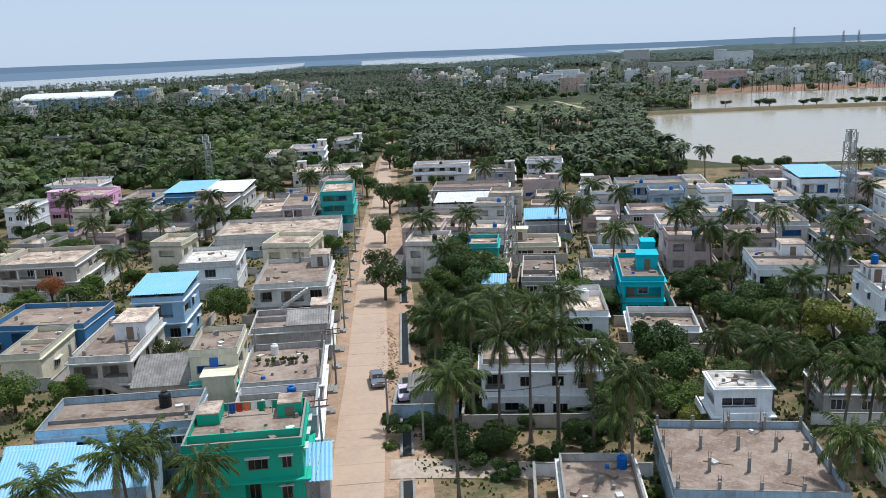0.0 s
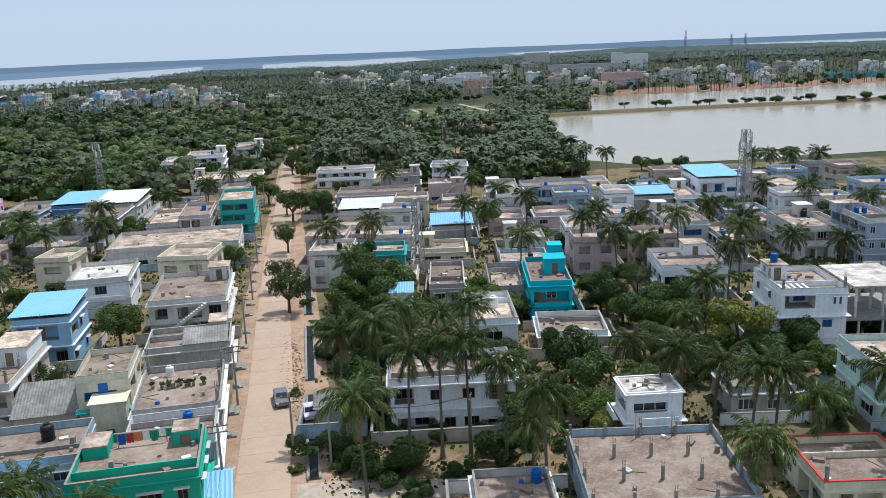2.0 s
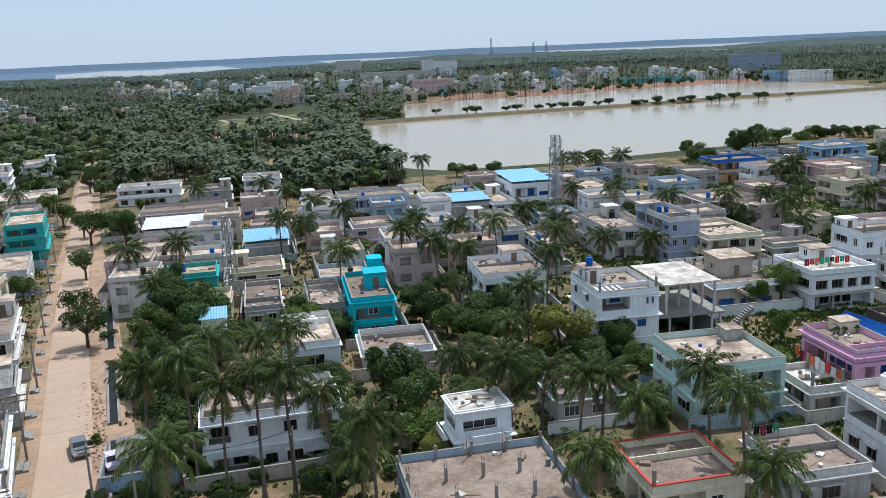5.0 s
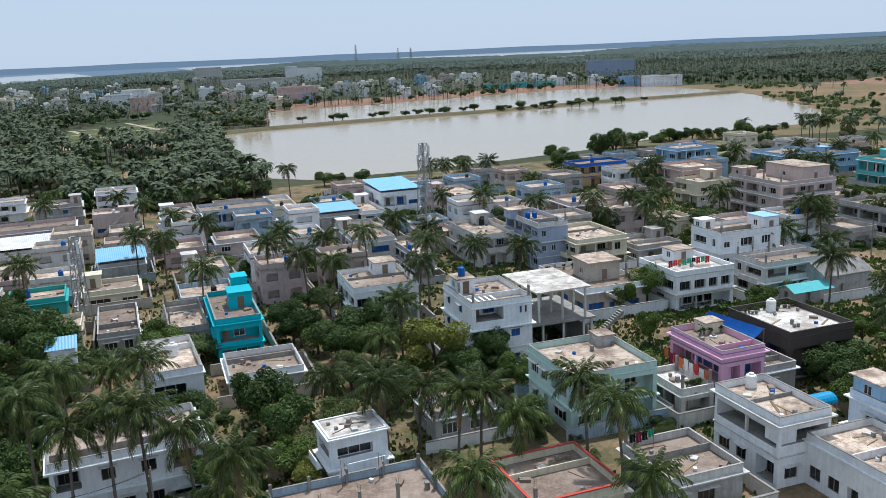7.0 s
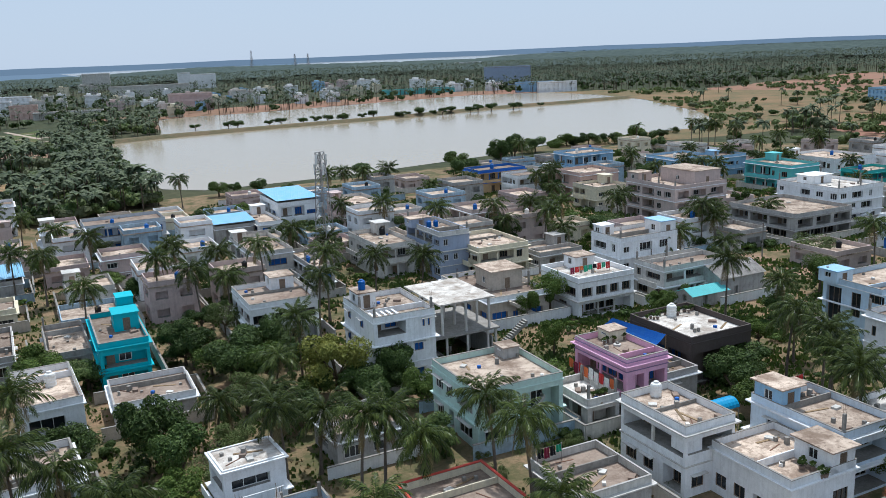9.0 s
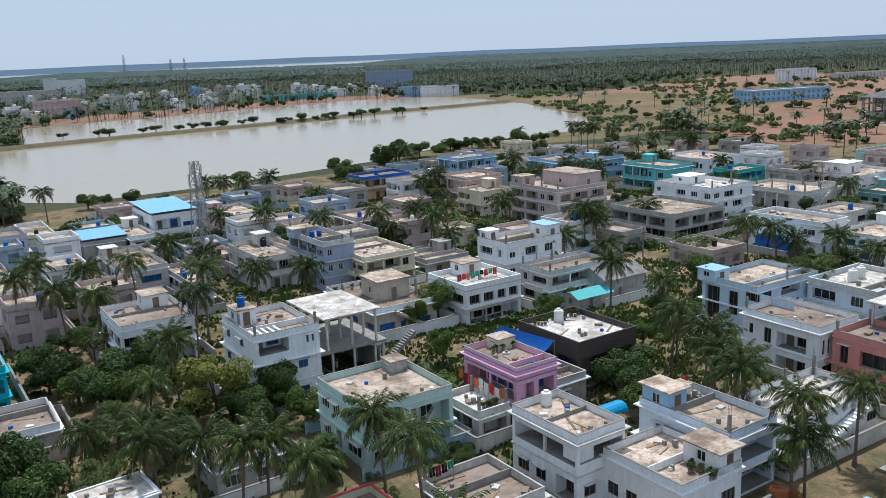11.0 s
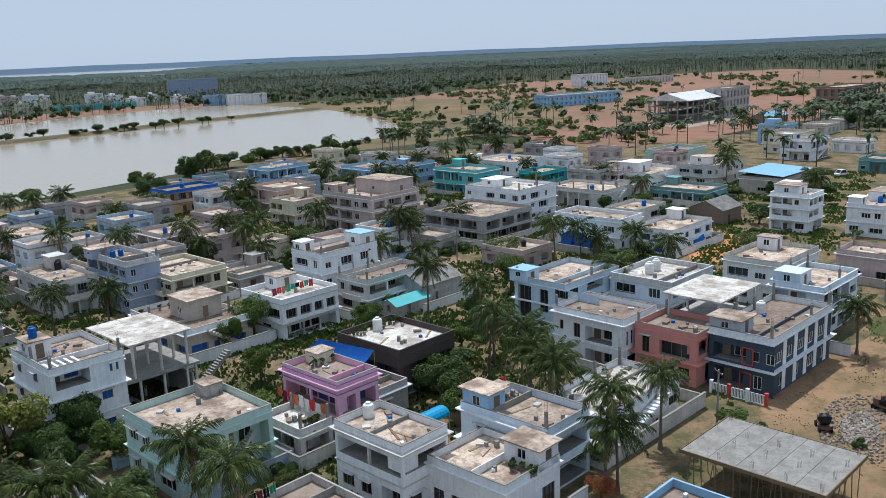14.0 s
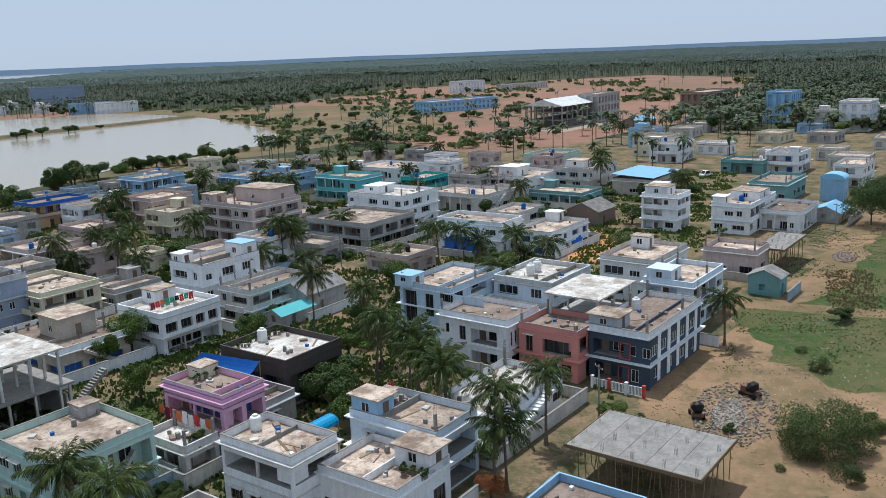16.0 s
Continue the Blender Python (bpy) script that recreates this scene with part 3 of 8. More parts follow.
def house(x, y, w, d, rot, h, storeys, colour, *options, seed=0, openings=None):
    """A flat-roofed concrete house: w along its x, d along its y, h to the parapet's top."""
    rng = random.Random(int(x * 13 + y * 7 + seed))
    extra = random.Random(int(x * 31 + y * 17))
    back = (40 - LOW * h) / (40 - h)  # moves the plot out from the camera, so its roof stays put in view
    x, y = 6 + (x - 6) * back, 9 + (y - 9) * back
    ROOFS.append((x, y, w, d, rot, h * LOW))
    paint = PAINT[colour]
    accent = PAINT[ACCENT.get(colour, rng.choice(["white", "white", "offwhite", colour]))]
    label = WORDS[colour] + " painted " + STOREYS[storeys] + " concrete house with a flat stained roof"
    root = thing("house", pose(x, y, 0, 0, 0, rot) @ Matrix.Diagonal((1, 1, LOW, 1)), label, "house", "houses of the town")
    par = 0.14 if "flat" in options else 0.85
    deck = h - par
    sh = deck / storeys
    hw, hd = w / 2, d / 2
    faces = [(pose(-hw, -hd, 0, 0, 0, 0), w), (pose(hw, -hd, 0, 0, 0, 90), d), (pose(hw, hd, 0, 0, 0, 180), w), (pose(-hw, hd, 0, 0, 0, 270), d)]
    walls = Shape()
    sashes, doors, posts = [], [], []
    hooded = rng.random() < 0.5
    style = rng.choice([0, 0, 2, 2, 1]) if colour != "navy" else 2
    porch = {0: rng.random() < 0.5, 3: rng.random() < 0.65, 1: rng.random() < 0.2, 2: False}
    if "front" in options:
        porch = {0: False, 1: False, 2: False, 3: True}
    if "plain" in options:
        porch = {0: False, 1: False, 2: False, 3: False}
    for n, (m, length) in enumerate(faces):
        holes = []
        given = (openings or {}).get(n)
        for u0, z0, u1, z1, depth in given or ():
            holes.append((u0, z0, u1, z1, depth))
            if depth < 0.4:
                sashes.append((m @ pose(u0, 0.03, z0), u1 - u0, z1 - z0, hooded))
            elif depth < 0.8:
                sashes.append((m @ pose(u0, depth - 0.12, z0), u1 - u0, z1 - z0, False))
            else:
                # dark panes and doors added along the back make deep recesses read shaded
                count = max(1, int((u1 - u0) / 3.0))
                for q in range(1, count):
                    posts.append((m @ pose(u0 + (u1 - u0) * q / count, 0.15, z0), z1 - z0))
                if u1 - u0 > 2.4:
                    doors.append((m @ pose(u0 + 0.4, depth - 0.12, z0 + 0.02), 1.0, z1 - z0 - 0.25))
                    q = u0 + 1.9
                    while q + 1.5 < u1 - 0.2:
                        sashes.append((m @ pose(q, depth - 0.12, z0 + 0.25), 1.5, z1 - z0 - 0.5, False))
                        q += 1.9
                else:
                    sashes.append((m @ pose(u0 + 0.2, depth - 0.12, z0 + 0.1), u1 - u0 - 0.4, z1 - z0 - 0.3, False))
        for k in range(0 if given else storeys):
            z0 = k * sh
            u = 0.7
            if porch[n] and length > 5 and sh > 2.4:
                span = min(length - 1.2, length * rng.uniform(0.45, 0.8))
                u0 = rng.choice([0.5, length - 0.5 - span, (length - span) / 2])
                u0 = 0.5 if k else u0
                holes.append((u0, z0 + (0.9 if k else 0.25), u0 + span, z0 + sh - 0.45, 1.5))
                nd = max(1, int(span / 2.6))
                for q in range(nd):
                    at = u0 + span * (q + 0.5) / nd - 0.5
                    spot = m @ pose(at, 1.38, z0 + (0.92 if k else 0.3))
                    if q == 0:
                        doors.append((spot, 1.0, min(1.9, sh - 1.5)))
                    else:
                        sashes.append((spot, 1.6, min(1.9, sh - 1.5), False))
                for q in range(1, max(2, int(span / 2.8))):
                    c = u0 + span * q / max(2, int(span / 2.8))
                    posts.append((m @ pose(c, 0.15, z0 + 0.9 * (k > 0) + 0.25 * (k == 0)), sh - 0.45 - (0.9 if k else 0.25)))
                u = u0 + span + 0.5
                if u0 > 2.2:
                    u = 0.7
                    stop = u0 - 0.3
                else:
                    stop = length
            else:
                stop = length
            while u + 1.6 < stop - 0.2:
                ww, wh = extra.choice([0.9, 1.2, 1.8, 2.6, 3.4]), extra.choice([1.1, 1.3, 1.5])
                ww = min(ww, stop - 0.5 - u)
                if ww > 0.7 and sh > 2.3 and extra.random() < (0.8 if n in ((0, 3) if x > 3 else (0, 1)) else 0.2):
                    zz = z0 + min(1.0, sh - wh - 0.6)
                    deep = 0.5 if ww > 2.0 else 0.14
                    holes.append((u, zz, u + ww, zz + wh, deep))
                    sashes.append((m @ pose(u, deep - 0.11, zz), ww, wh, hooded and ww < 2.0))
                u += max(ww, 0.9) + extra.uniform(0.7, 2.6)
        pierced_wall(walls, m, length, deck, holes)
    part("wall", walls.mesh("wall", [paint, CONCRETE]), root)
    for m, ww, wh, hood in sashes:
        part("window", window_mesh(ww, wh, style, hood), root, m=m)
    for m, ww, wh in doors:
        part("door", door_mesh(ww, wh), root, m=m)
    for m, tall in posts:
        part("porch_post", post_mesh(accent, tall), root, m=m)
    for k in range(1, storeys + 1):
        o, z = rng.choice([0.12, 0.3, 0.45, 0.6]) if k < storeys else rng.choice([0.1, 0.25, 0.4]), k * sh
        band = Shape()
        ring(band, -hw - o, -hd - o, hw + o, hd + o, o - 0.003, z - 0.14, z)
        part("floor_band", band.mesh("floor_band", accent), root)
    roof = Shape()
    nx, ny = max(2, int(w / 2.2)), max(2, int(d / 2.2))
    roof.box(-hw + 0.02, -hd + 0.02, deck - 0.12, hw - 0.02, hd - 0.02, deck + 0.02)
    roof_kind = rng.choice([0, 0, 0, 2])
    if "pale" in options:
        roof_kind = 1
    if "weathered" in options:
        roof_kind = 2
    part("roof", roof.mesh("roof", (ROOF, ROOF_PALE, ROOF_DARK)[roof_kind]), root, ("stained concrete roof", "limewashed roof", "dark weathered roof")[roof_kind])
    parapet = Shape()
    t = 0.14
    ring(parapet, -hw, -hd, hw, hd, t, deck, h - 0.06)
    wall_top = part("parapet", parapet.mesh("parapet", paint if rng.random() < 0.7 else accent), root)
    coping = Shape()
    ring(coping, -hw - 0.03, -hd - 0.03, hw + 0.03, hd + 0.03, t + 0.06, h - 0.06, h)
    part("coping", coping.mesh("coping", rng.choice([CONCRETE, CONCRETE, CONCRETE, paint])), wall_top)
    # on the roof
    has_room = ("stair" in options) or (rng.random() < 0.55 and not options)
    if has_room and w > 5 and d > 5:
        bw, bd, bh = rng.uniform(2.2, 3.2), rng.uniform(2.4, 3.6), rng.uniform(2.0, 2.5)
        sx, sy = rng.choice([-1, 1]), rng.choice([-1, 1, 1])
        cx, cy = sx * (hw - bw / 2 - 0.16), sy * (hd - bd / 2 - 0.16)
        s = Shape()
        mm = pose(cx - bw / 2, cy - bd / 2, deck)
        for m, length in ((mm, bw), (mm @ pose(bw, 0, 0, 0, 0, 90), bd), (mm @ pose(bw, bd, 0, 0, 0, 180), bw), (mm @ pose(0, bd, 0, 0, 0, 270), bd)):
            hole = [(length / 2 - 0.45, 0.05, length / 2 + 0.45, 1.9, 0.14)] if m is mm else []
            pierced_wall(s, m, length, bh, hole)
        s.box(cx - bw / 2 - 0.25, cy - bd / 2 - 0.25, deck + bh, cx + bw / 2 + 0.25, cy + bd / 2 + 0.25, deck + bh + 0.14)
        head = part("stair_head", s.mesh("stair_head", paint), root, "rooftop stair head room")
        part("door", door_mesh(0.9, 1.85), head, m=mm @ pose(bw / 2 - 0.45, 0.02, 0.05))
    if "columns" in options or "manycolumns" in options:
        nx, ny = (5, 4) if "manycolumns" in options else (max(2, int(w / 3.6)), max(2, int(d / 3.6)))
        for i in range(nx):
            for j in range(ny):
                edge = i in (0, nx - 1) or j in (0, ny - 1)
                if "manycolumns" in options or (edge and rng.random() < 0.55):
                    part("column", COLUMN, root, m=pose(-hw + 0.3 + (w - 0.6) * i / (nx - 1), -hd + 0.3 + (d - 0.6) * j / (ny - 1), deck + 0.02) @ Matrix.Diagonal((1, 1, 1 if "manycolumns" in options else rng.uniform(1.3, 1.7), 1)))
    for option, material, name in (("bluetin", TIN_BLUE, "blue"), ("whitetin", TIN_WHITE, "white"), ("tinroof", TIN_GREY, "grey")):
        if option in options:
            s = Shape()
            part_w = hw if option == "tinroof" else hw + 0.4
            y0, y1 = (-hd * 0.2, hd) if option == "tinroof" else (-hd - 0.4, hd + 0.4)
            z0, z1 = h + 0.5, h + 1.2
            n = int(part_w * 2 / 0.35)
            for k in range(n):
                a, b = -part_w + 2 * part_w * k / n, -part_w + 2 * part_w * (k + 0.5) / n
                c = -part_w + 2 * part_w * (k + 1) / n
                s.quad((a, y0, z0), (b, y0, z0 + 0.07), (b, y1, z1 + 0.07), (a, y1, z1))
                s.quad((b, y0, z0 + 0.07), (c, y0, z0), (c, y1, z1), (b, y1, z1 + 0.07))
            cover = part("roof_sheet", s.mesh("roof_sheet", material), root, name + " corrugated roof sheeting")
            for cx in (-part_w + 0.45, 0, part_w - 0.45):
                for cy, top in ((y0 + 0.5, z0 + 0.1), (y1 - 0.5, z1)):
                    s = Shape()
                    s.tube((cx, cy, deck), (cx, cy, top), 0.05, 0.05)
                    part("sheet_post", s.mesh("sheet_post", STEEL), root)
    if "outstair" in options:
        s = Shape()
        flight(s, -hw + 0.4, -hd - 1.2, 0, hw * 0.5, deck, 1.0, steps=20)
        part("outer_stair", s.mesh("outer_stair", accent), root, "outside concrete stair to the roof")
    if rng.random() < 0.55 and "bare" not in options:
        a, b = rng.uniform(-hw * 0.6, hw * 0.6), rng.uniform(-hd * 0.6, hd * 0.6)
        c, s_ = math.cos(radians(rot)), math.sin(radians(rot))
        tank(x + a * c - b * s_, y + a * s_ + b * c, (deck + 0.02) * LOW, rng.choice(["blue", "blue", "black", "white", "white"]), rng.uniform(0, 90), rng.uniform(0.85, 1.1))
    if storeys >= 2 and not openings and sh > 2.4:
        for face in (0, 3):
            if extra.random() < 0.6:
                m, length = faces[face]
                u0 = extra.uniform(0.2, length * 0.35)
                u1 = min(length - 0.2, u0 + extra.uniform(0.4, 0.65) * length)
                s = Shape()
                s.box(u0, -1.15, sh - 0.14, u1, -0.62, sh, m=m)
                slab = part("balcony", s.mesh("balcony", accent), root)
                s = Shape()
                s.box(u0, -1.15, sh, u1, -1.05, sh + 0.85, m=m)
                part("balcony_wall", s.mesh("balcony_wall", paint), slab)
    if not openings and y < 250 and extra.random() < 0.4 and w > 6:
        s = Shape()
        up = extra.choice([-1, 1])
        flight(s, -up * hw * 0.8, -hd - 1.0, 0, up * hw * 0.4, sh, 0.9, steps=14)
        part("outer_stair", s.mesh("outer_stair", paint), root, "outside concrete stair")
    # brick heaps, planks and vent stubs that break up the roof
    near = y < 150 and -60 < x < 130  # roofs seen close by hold more odds and ends
    if near and extra.random() < 0.6 and par > 0.5 and "manycolumns" not in options:
        cut = extra.uniform(-0.3, 0.3) * d
        s = Shape()
        s.box(-hw + 0.15, cut - 0.06, deck + 0.02, hw - 0.15, cut + 0.06, deck + extra.choice([0.45, 0.7, 0.8]))
        part("roof_divider", s.mesh("roof_divider", extra.choice([CONCRETE, paint])), root, "low dividing wall on the roof")
    for k in range(extra.randint(5, 9) if near else rng.randint(2, 5) if hy_near(y) else 1):
        part("roof_clutter", CLUTTER[k % len(CLUTTER)], root, m=pose(rng.uniform(-hw + 0.8, hw - 0.8), rng.uniform(-hd + 0.8, hd - 0.8), deck + 0.02, 0, 0, rng.uniform(0, 180)))
    for _ in range(rng.randint(2, 4)):
        part("roof_stub", STUB, root, m=pose(rng.uniform(-hw + 0.6, hw - 0.6), rng.uniform(-hd + 0.6, hd - 0.6), deck + 0.02) @ Matrix.Diagonal((1, 1, rng.uniform(0.5, 1.3), 1)))
    return root


def room(root, x0, y0, x1, y1, z0, z1, colour, lid=0.25, door=True, lid_colour=None, name="roof_room", label=""):
    """A further volume on a house, with a slab lid; corners in the house's own axes."""
    s = Shape()
    paint = PAINT[colour]
    mm = pose(x0, y0, z0)
    w, d = x1 - x0, y1 - y0
    for m, length, face in ((mm, w, 0), (mm @ pose(w, 0, 0, 0, 0, 90), d, 1), (mm @ pose(w, d, 0, 0, 0, 180), w, 2), (mm @ pose(0, d, 0, 0, 0, 270), d, 3)):
        holes = []
        if face == 0 and door and w > 1.4:
            holes.append((w * 0.5 - 0.45, 0.05, w * 0.5 + 0.45, min(1.95, z1 - z0 - 0.3), 0.14))
        if face == 3 and d > 2.0:
            holes.append((d * 0.5 - 0.5, 0.8, d * 0.5 + 0.5, min(1.9, z1 - z0 - 0.3), 0.14))
        pierced_wall(s, m, length, z1 - z0, holes)
    ob = part(name, s.mesh(name, [paint, CONCRETE]), root, label)
    if door and w > 1.4:
        part("door", door_mesh(0.9, min(1.9, z1 - z0 - 0.35)), ob, m=mm @ pose(w * 0.5 - 0.45, 0.02, 0.05))
    if d > 2.0:
        part("window", window_mesh(1.0, min(1.1, z1 - z0 - 1.1), 2), ob, m=mm @ pose(0, d, 0, 0, 0, 270) @ pose(d * 0.5 - 0.5, 0.02, 0.8))
    s = Shape()
    s.box(x0 - lid, y0 - lid, z1, x1 + lid, y1 + lid, z1 + 0.14)
    part("lid_slab", s.mesh("lid_slab", PAINT[lid_colour] if lid_colour else ROOF), ob)
    return ob


FRAMES = set()


def frame_house(x, y, w, d, rot, h, props):
    """A raw concrete slab on props, under construction."""
    ROOFS.append((x, y, w, d, rot, h))
    FRAMES.add((round(x, 1), round(y, 1)))
    root = thing("unfinished_house", pose(x, y, 0, 0, 0, rot), "unfinished grey concrete roof slab held on bamboo props", "building site")
    hw, hd = w / 2, d / 2
    n = 5
    for k in range(n):
        s = Shape()
        a, b = -hd + d * k / n, -hd + d * (k + 1) / n - 0.04
        s.box(-hw, a, h - 0.16, hw, b, h)
        part("slab_bay", s.mesh("slab_bay", CONCRETE), root)
    s = Shape()
    for x0, y0, x1, y1 in ((-hw - 0.1, -hd - 0.1, hw + 0.1, -hd - 0.003), (-hw - 0.1, hd + 0.003, hw + 0.1, hd + 0.1), (-hw - 0.1, -hd, -hw - 0.003, hd), (hw + 0.003, -hd, hw + 0.1, hd)):
        s.box(x0, y0, h - 0.3, x1, y1, h + 0.05)
    part("formwork", s.mesh("formwork", BAMBOO), root, "brown timber formwork boards")
    rng = random.Random(4)
    prop = Shape()
    prop.tube((0, 0, 0), (0, 0, 1), 0.05, 0.045, 5)
    prop_mesh = prop.mesh("prop", BAMBOO)
    for i in range(props):
        for j in range(props + 2):
            px, py = -hw + 0.4 + (w - 0.8) * i / (props - 1), -hd + 0.4 + (d - 0.8) * j / (props + 1)
            lean = pose(px, py, 0, rng.uniform(-7, 7), rng.uniform(-7, 7), 0) @ Matrix.Diagonal((1, 1, h - 0.2, 1))
            part("prop", prop_mesh, root, m=lean)
    for i in range(4):
        for j in range(5):
            part("column_stub", COLUMN_STUB, root, m=pose(-hw + 0.5 + (w - 1) * i / 3, -hd + 0.5 + (d - 1) * j / 4, h))
    return root


_s = Shape()
for _x in (-0.1, 0.1):
    for _y in (-0.1, 0.1):
        _s.tube((_x, _y, 0), (_x * 1.3, _y, 0.7), 0.014, 0.014, 3)
COLUMN_STUB = _s.mesh("column_stub", RUST)

green_house = house(-11.6, 74.9, 10.5, 9.1, 0, 7.6, 2, "green", "bare", openings={0: [(5.20, 0.20, 6.60, 3.20, 1.00), (5.60, 4.40, 7.40, 5.70, 0.14), (1.20, 4.40, 2.60, 5.70, 0.14), (8.60, 4.40, 9.50, 5.80, 0.14), (8.40, 1.00, 9.40, 2.60, 0.14), (1.20, 1.00, 2.80, 2.50, 0.14)], 1: [(1.00, 4.30, 2.00, 5.80, 0.14), (4.00, 4.30, 5.20, 5.80, 0.14), (7.00, 4.30, 8.20, 5.80, 0.14), (1.00, 1.00, 2.00, 2.50, 0.14), (4.00, 1.00, 5.20, 2.50, 0.14)]})
long_house = house(-24.5, 82.3, 14.7, 8.2, 0, 6.6, 2, "paleblue", "bare", "weathered")
narrow_house = house(-17.9, 99.4, 5.5, 8.8, 0, 7.8, 2, "cream", "bare", "weathered")
terrace_house = house(-10.4, 113.2, 10.4, 8.2, 0, 5.4, 2, "grey", "bare", "weathered")
roadside_house = house(-9.8, 93.7, 8.7, 12.6, 0, 6.3, 2, "grey", "columns", "bare", "weathered")
tank_house = house(-9.8, 83.0, 8.3, 6.7, 0, 6.3, 2, "grey", "bare", "weathered")
arcade_house = house(-30.9, 104.7, 7.2, 14.4, -3, 7.0, 2, "beige", "columns", "bare", "weathered", openings={0: [(0.50, 3.90, 3.20, 5.60, 1.50), (3.80, 3.90, 6.70, 5.60, 1.50), (0.50, 0.30, 6.70, 2.40, 1.50)], 1: [(1.00, 4.00, 2.40, 5.40, 0.14), (5.00, 0.30, 9.00, 2.50, 1.40), (6.00, 4.00, 7.40, 5.40, 0.14), (10.00, 4.00, 11.40, 5.40, 0.14)]})
blue_house = house(-45.4, 124.1, 13.6, 11.1, -6, 5.0, 1, "blue", "columns", "bare", "weathered")
cream_house = house(-43.3, 112.1, 5.0, 11.7, -3, 5.0, 1, "cream", "bare", "weathered")
tin_house = house(-28.9, 123.0, 7.2, 9.4, -3, 8.0, 2, "skyblue", "bluetin", "bare")
stair_house = house(-11.3, 134.4, 11.0, 16.2, -2, 6.7, 2, "offwhite", "columns", "bare", "weathered", "outstair", openings={0: [(0.80, 3.50, 2.60, 5.20, 1.20), (4.00, 3.30, 7.40, 5.20, 1.00), (8.40, 3.40, 10.20, 5.20, 0.50), (1.00, 0.60, 2.40, 2.00, 0.14), (5.00, 0.30, 9.00, 2.40, 1.40)], 1: [(1.00, 3.60, 2.20, 4.90, 0.14), (5.00, 3.60, 6.20, 4.90, 0.14), (9.00, 3.60, 10.20, 4.90, 0.14), (12.50, 3.60, 13.70, 4.90, 0.14)]})
panel_house = house(-26.2, 148.0, 9.5, 12.5, 0, 7.0, 2, "white", "bare", "pale")
school_block = house(-55.7, 155.1, 13.5, 13.2, -3, 7.0, 2, "beige", "bare")
long_white_house = house(-17.5, 181.1, 25.1, 17.0, -2, 5.0, 1, "offwhite", "bare")
salmon_house = house(-14.6, 201.2, 6.7, 17.0, -2, 7.0, 2, "brownpink")
salmon_low_house = house(-21.6, 203.1, 6.9, 16.9, -2, 5.5, 1, "brownpink")
teal_house = house(-5.7, 205.5, 7.5, 16.6, -2, 9.0, 3, "tealgreen")
corner_hall = house(-17.7, 299.8, 12.3, 17.0, -2, 9.0, 3, "white")
round_hall = house(-4.3, 330.4, 10.5, 17.0, -2, 8.0, 2, "white")
low_hall = house(-10.2, 271.2, 21.0, 17.0, -2, 5.0, 1, "offwhite")
left_hall = house(-27.9, 305.1, 8.1, 17.0, -2, 7.0, 2, "white")
white_row_house = house(-82.3, 262.0, 15.8, 15.6, -5, 6.0, 2, "white", "columns")
pink_row_house = house(-71.3, 228.4, 13.9, 14.2, -5, 7.5, 2, "pink")
blue_row_house = house(-58.7, 238.3, 9.1, 17.0, -5, 4.5, 1, "paleblue")
shed_blue = house(-46.3, 240.0, 10.8, 17.0, -5, 5.0, 1, "blue", "bluetin")
white_tall_house = house(-79.3, 210.4, 4.5, 13.3, -5, 8.0, 2, "white")
grey_row_house = house(-37.1, 214.0, 10.5, 17.0, -5, 6.0, 1, "grey")
shed_white = house(-35.8, 236.6, 10.4, 17.0, -5, 5.0, 1, "offwhite", "whitetin")
dim_house = house(-144.8, 441.0, 12.1, 17.0, -5, 6.0, 1, "grey")
apartment_house = house(18.5, 88.5, 13.3, 8.0, -9, 7.2, 2, "white", "bare", openings={0: [(0.40, 4.00, 2.50, 5.90, 1.40), (4.20, 4.30, 5.40, 5.70, 0.14), (7.60, 4.30, 8.90, 5.70, 0.14), (10.40, 4.00, 12.40, 5.80, 1.40), (0.60, 0.40, 4.60, 2.20, 1.40), (5.60, 0.80, 6.80, 2.20, 0.14), (7.70, 0.80, 9.30, 2.20, 0.14), (10.20, 1.00, 12.60, 1.70, 0.14)]})
tank_white_house = house(27.3, 105.1, 6.0, 12.0, -10, 8.0, 2, "white", "bare")
drain_house = house(14.3, 216.0, 6.0, 8.0, -8, 4.0, 1, "grey")
turquoise_house = house(40.5, 121.8, 5.9, 14.5, -13, 7.5, 2, "turquoise", "bare", openings={0: [(0.40, 3.80, 5.51, 5.60, 1.50), (0.50, 0.30, 5.41, 2.60, 1.50)], 3: [(1.00, 4.00, 2.20, 5.30, 0.14), (5.00, 4.00, 6.20, 5.30, 0.14), (9.00, 4.00, 10.20, 5.30, 0.14)]})
low_roof_house = house(28.6, 137.7, 5.6, 14.6, -12, 4.0, 1, "grey", "bare")
low_terrace_house = house(36.9, 132.7, 5.3, 14.5, -12, 4.2, 1, "grey", "columns", "bare")
dark_roof_house = house(39.0, 107.7, 8.9, 8.5, -14, 3.8, 1, "grey", "bare", "weathered")
small_white_house = house(36.3, 78.0, 5.6, 4.5, -9, 6.7, 2, "white", "bare", "pale", "flat", "plain")
column_roof_house = house(32.3, 67.7, 14.1, 13.7, -12, 4.0, 1, "paleblue", "manycolumns", "bare", "weathered")
slab_house = house(18.7, 65.5, 6.6, 9.1, -10, 4.0, 1, "grey", "bare", "weathered")
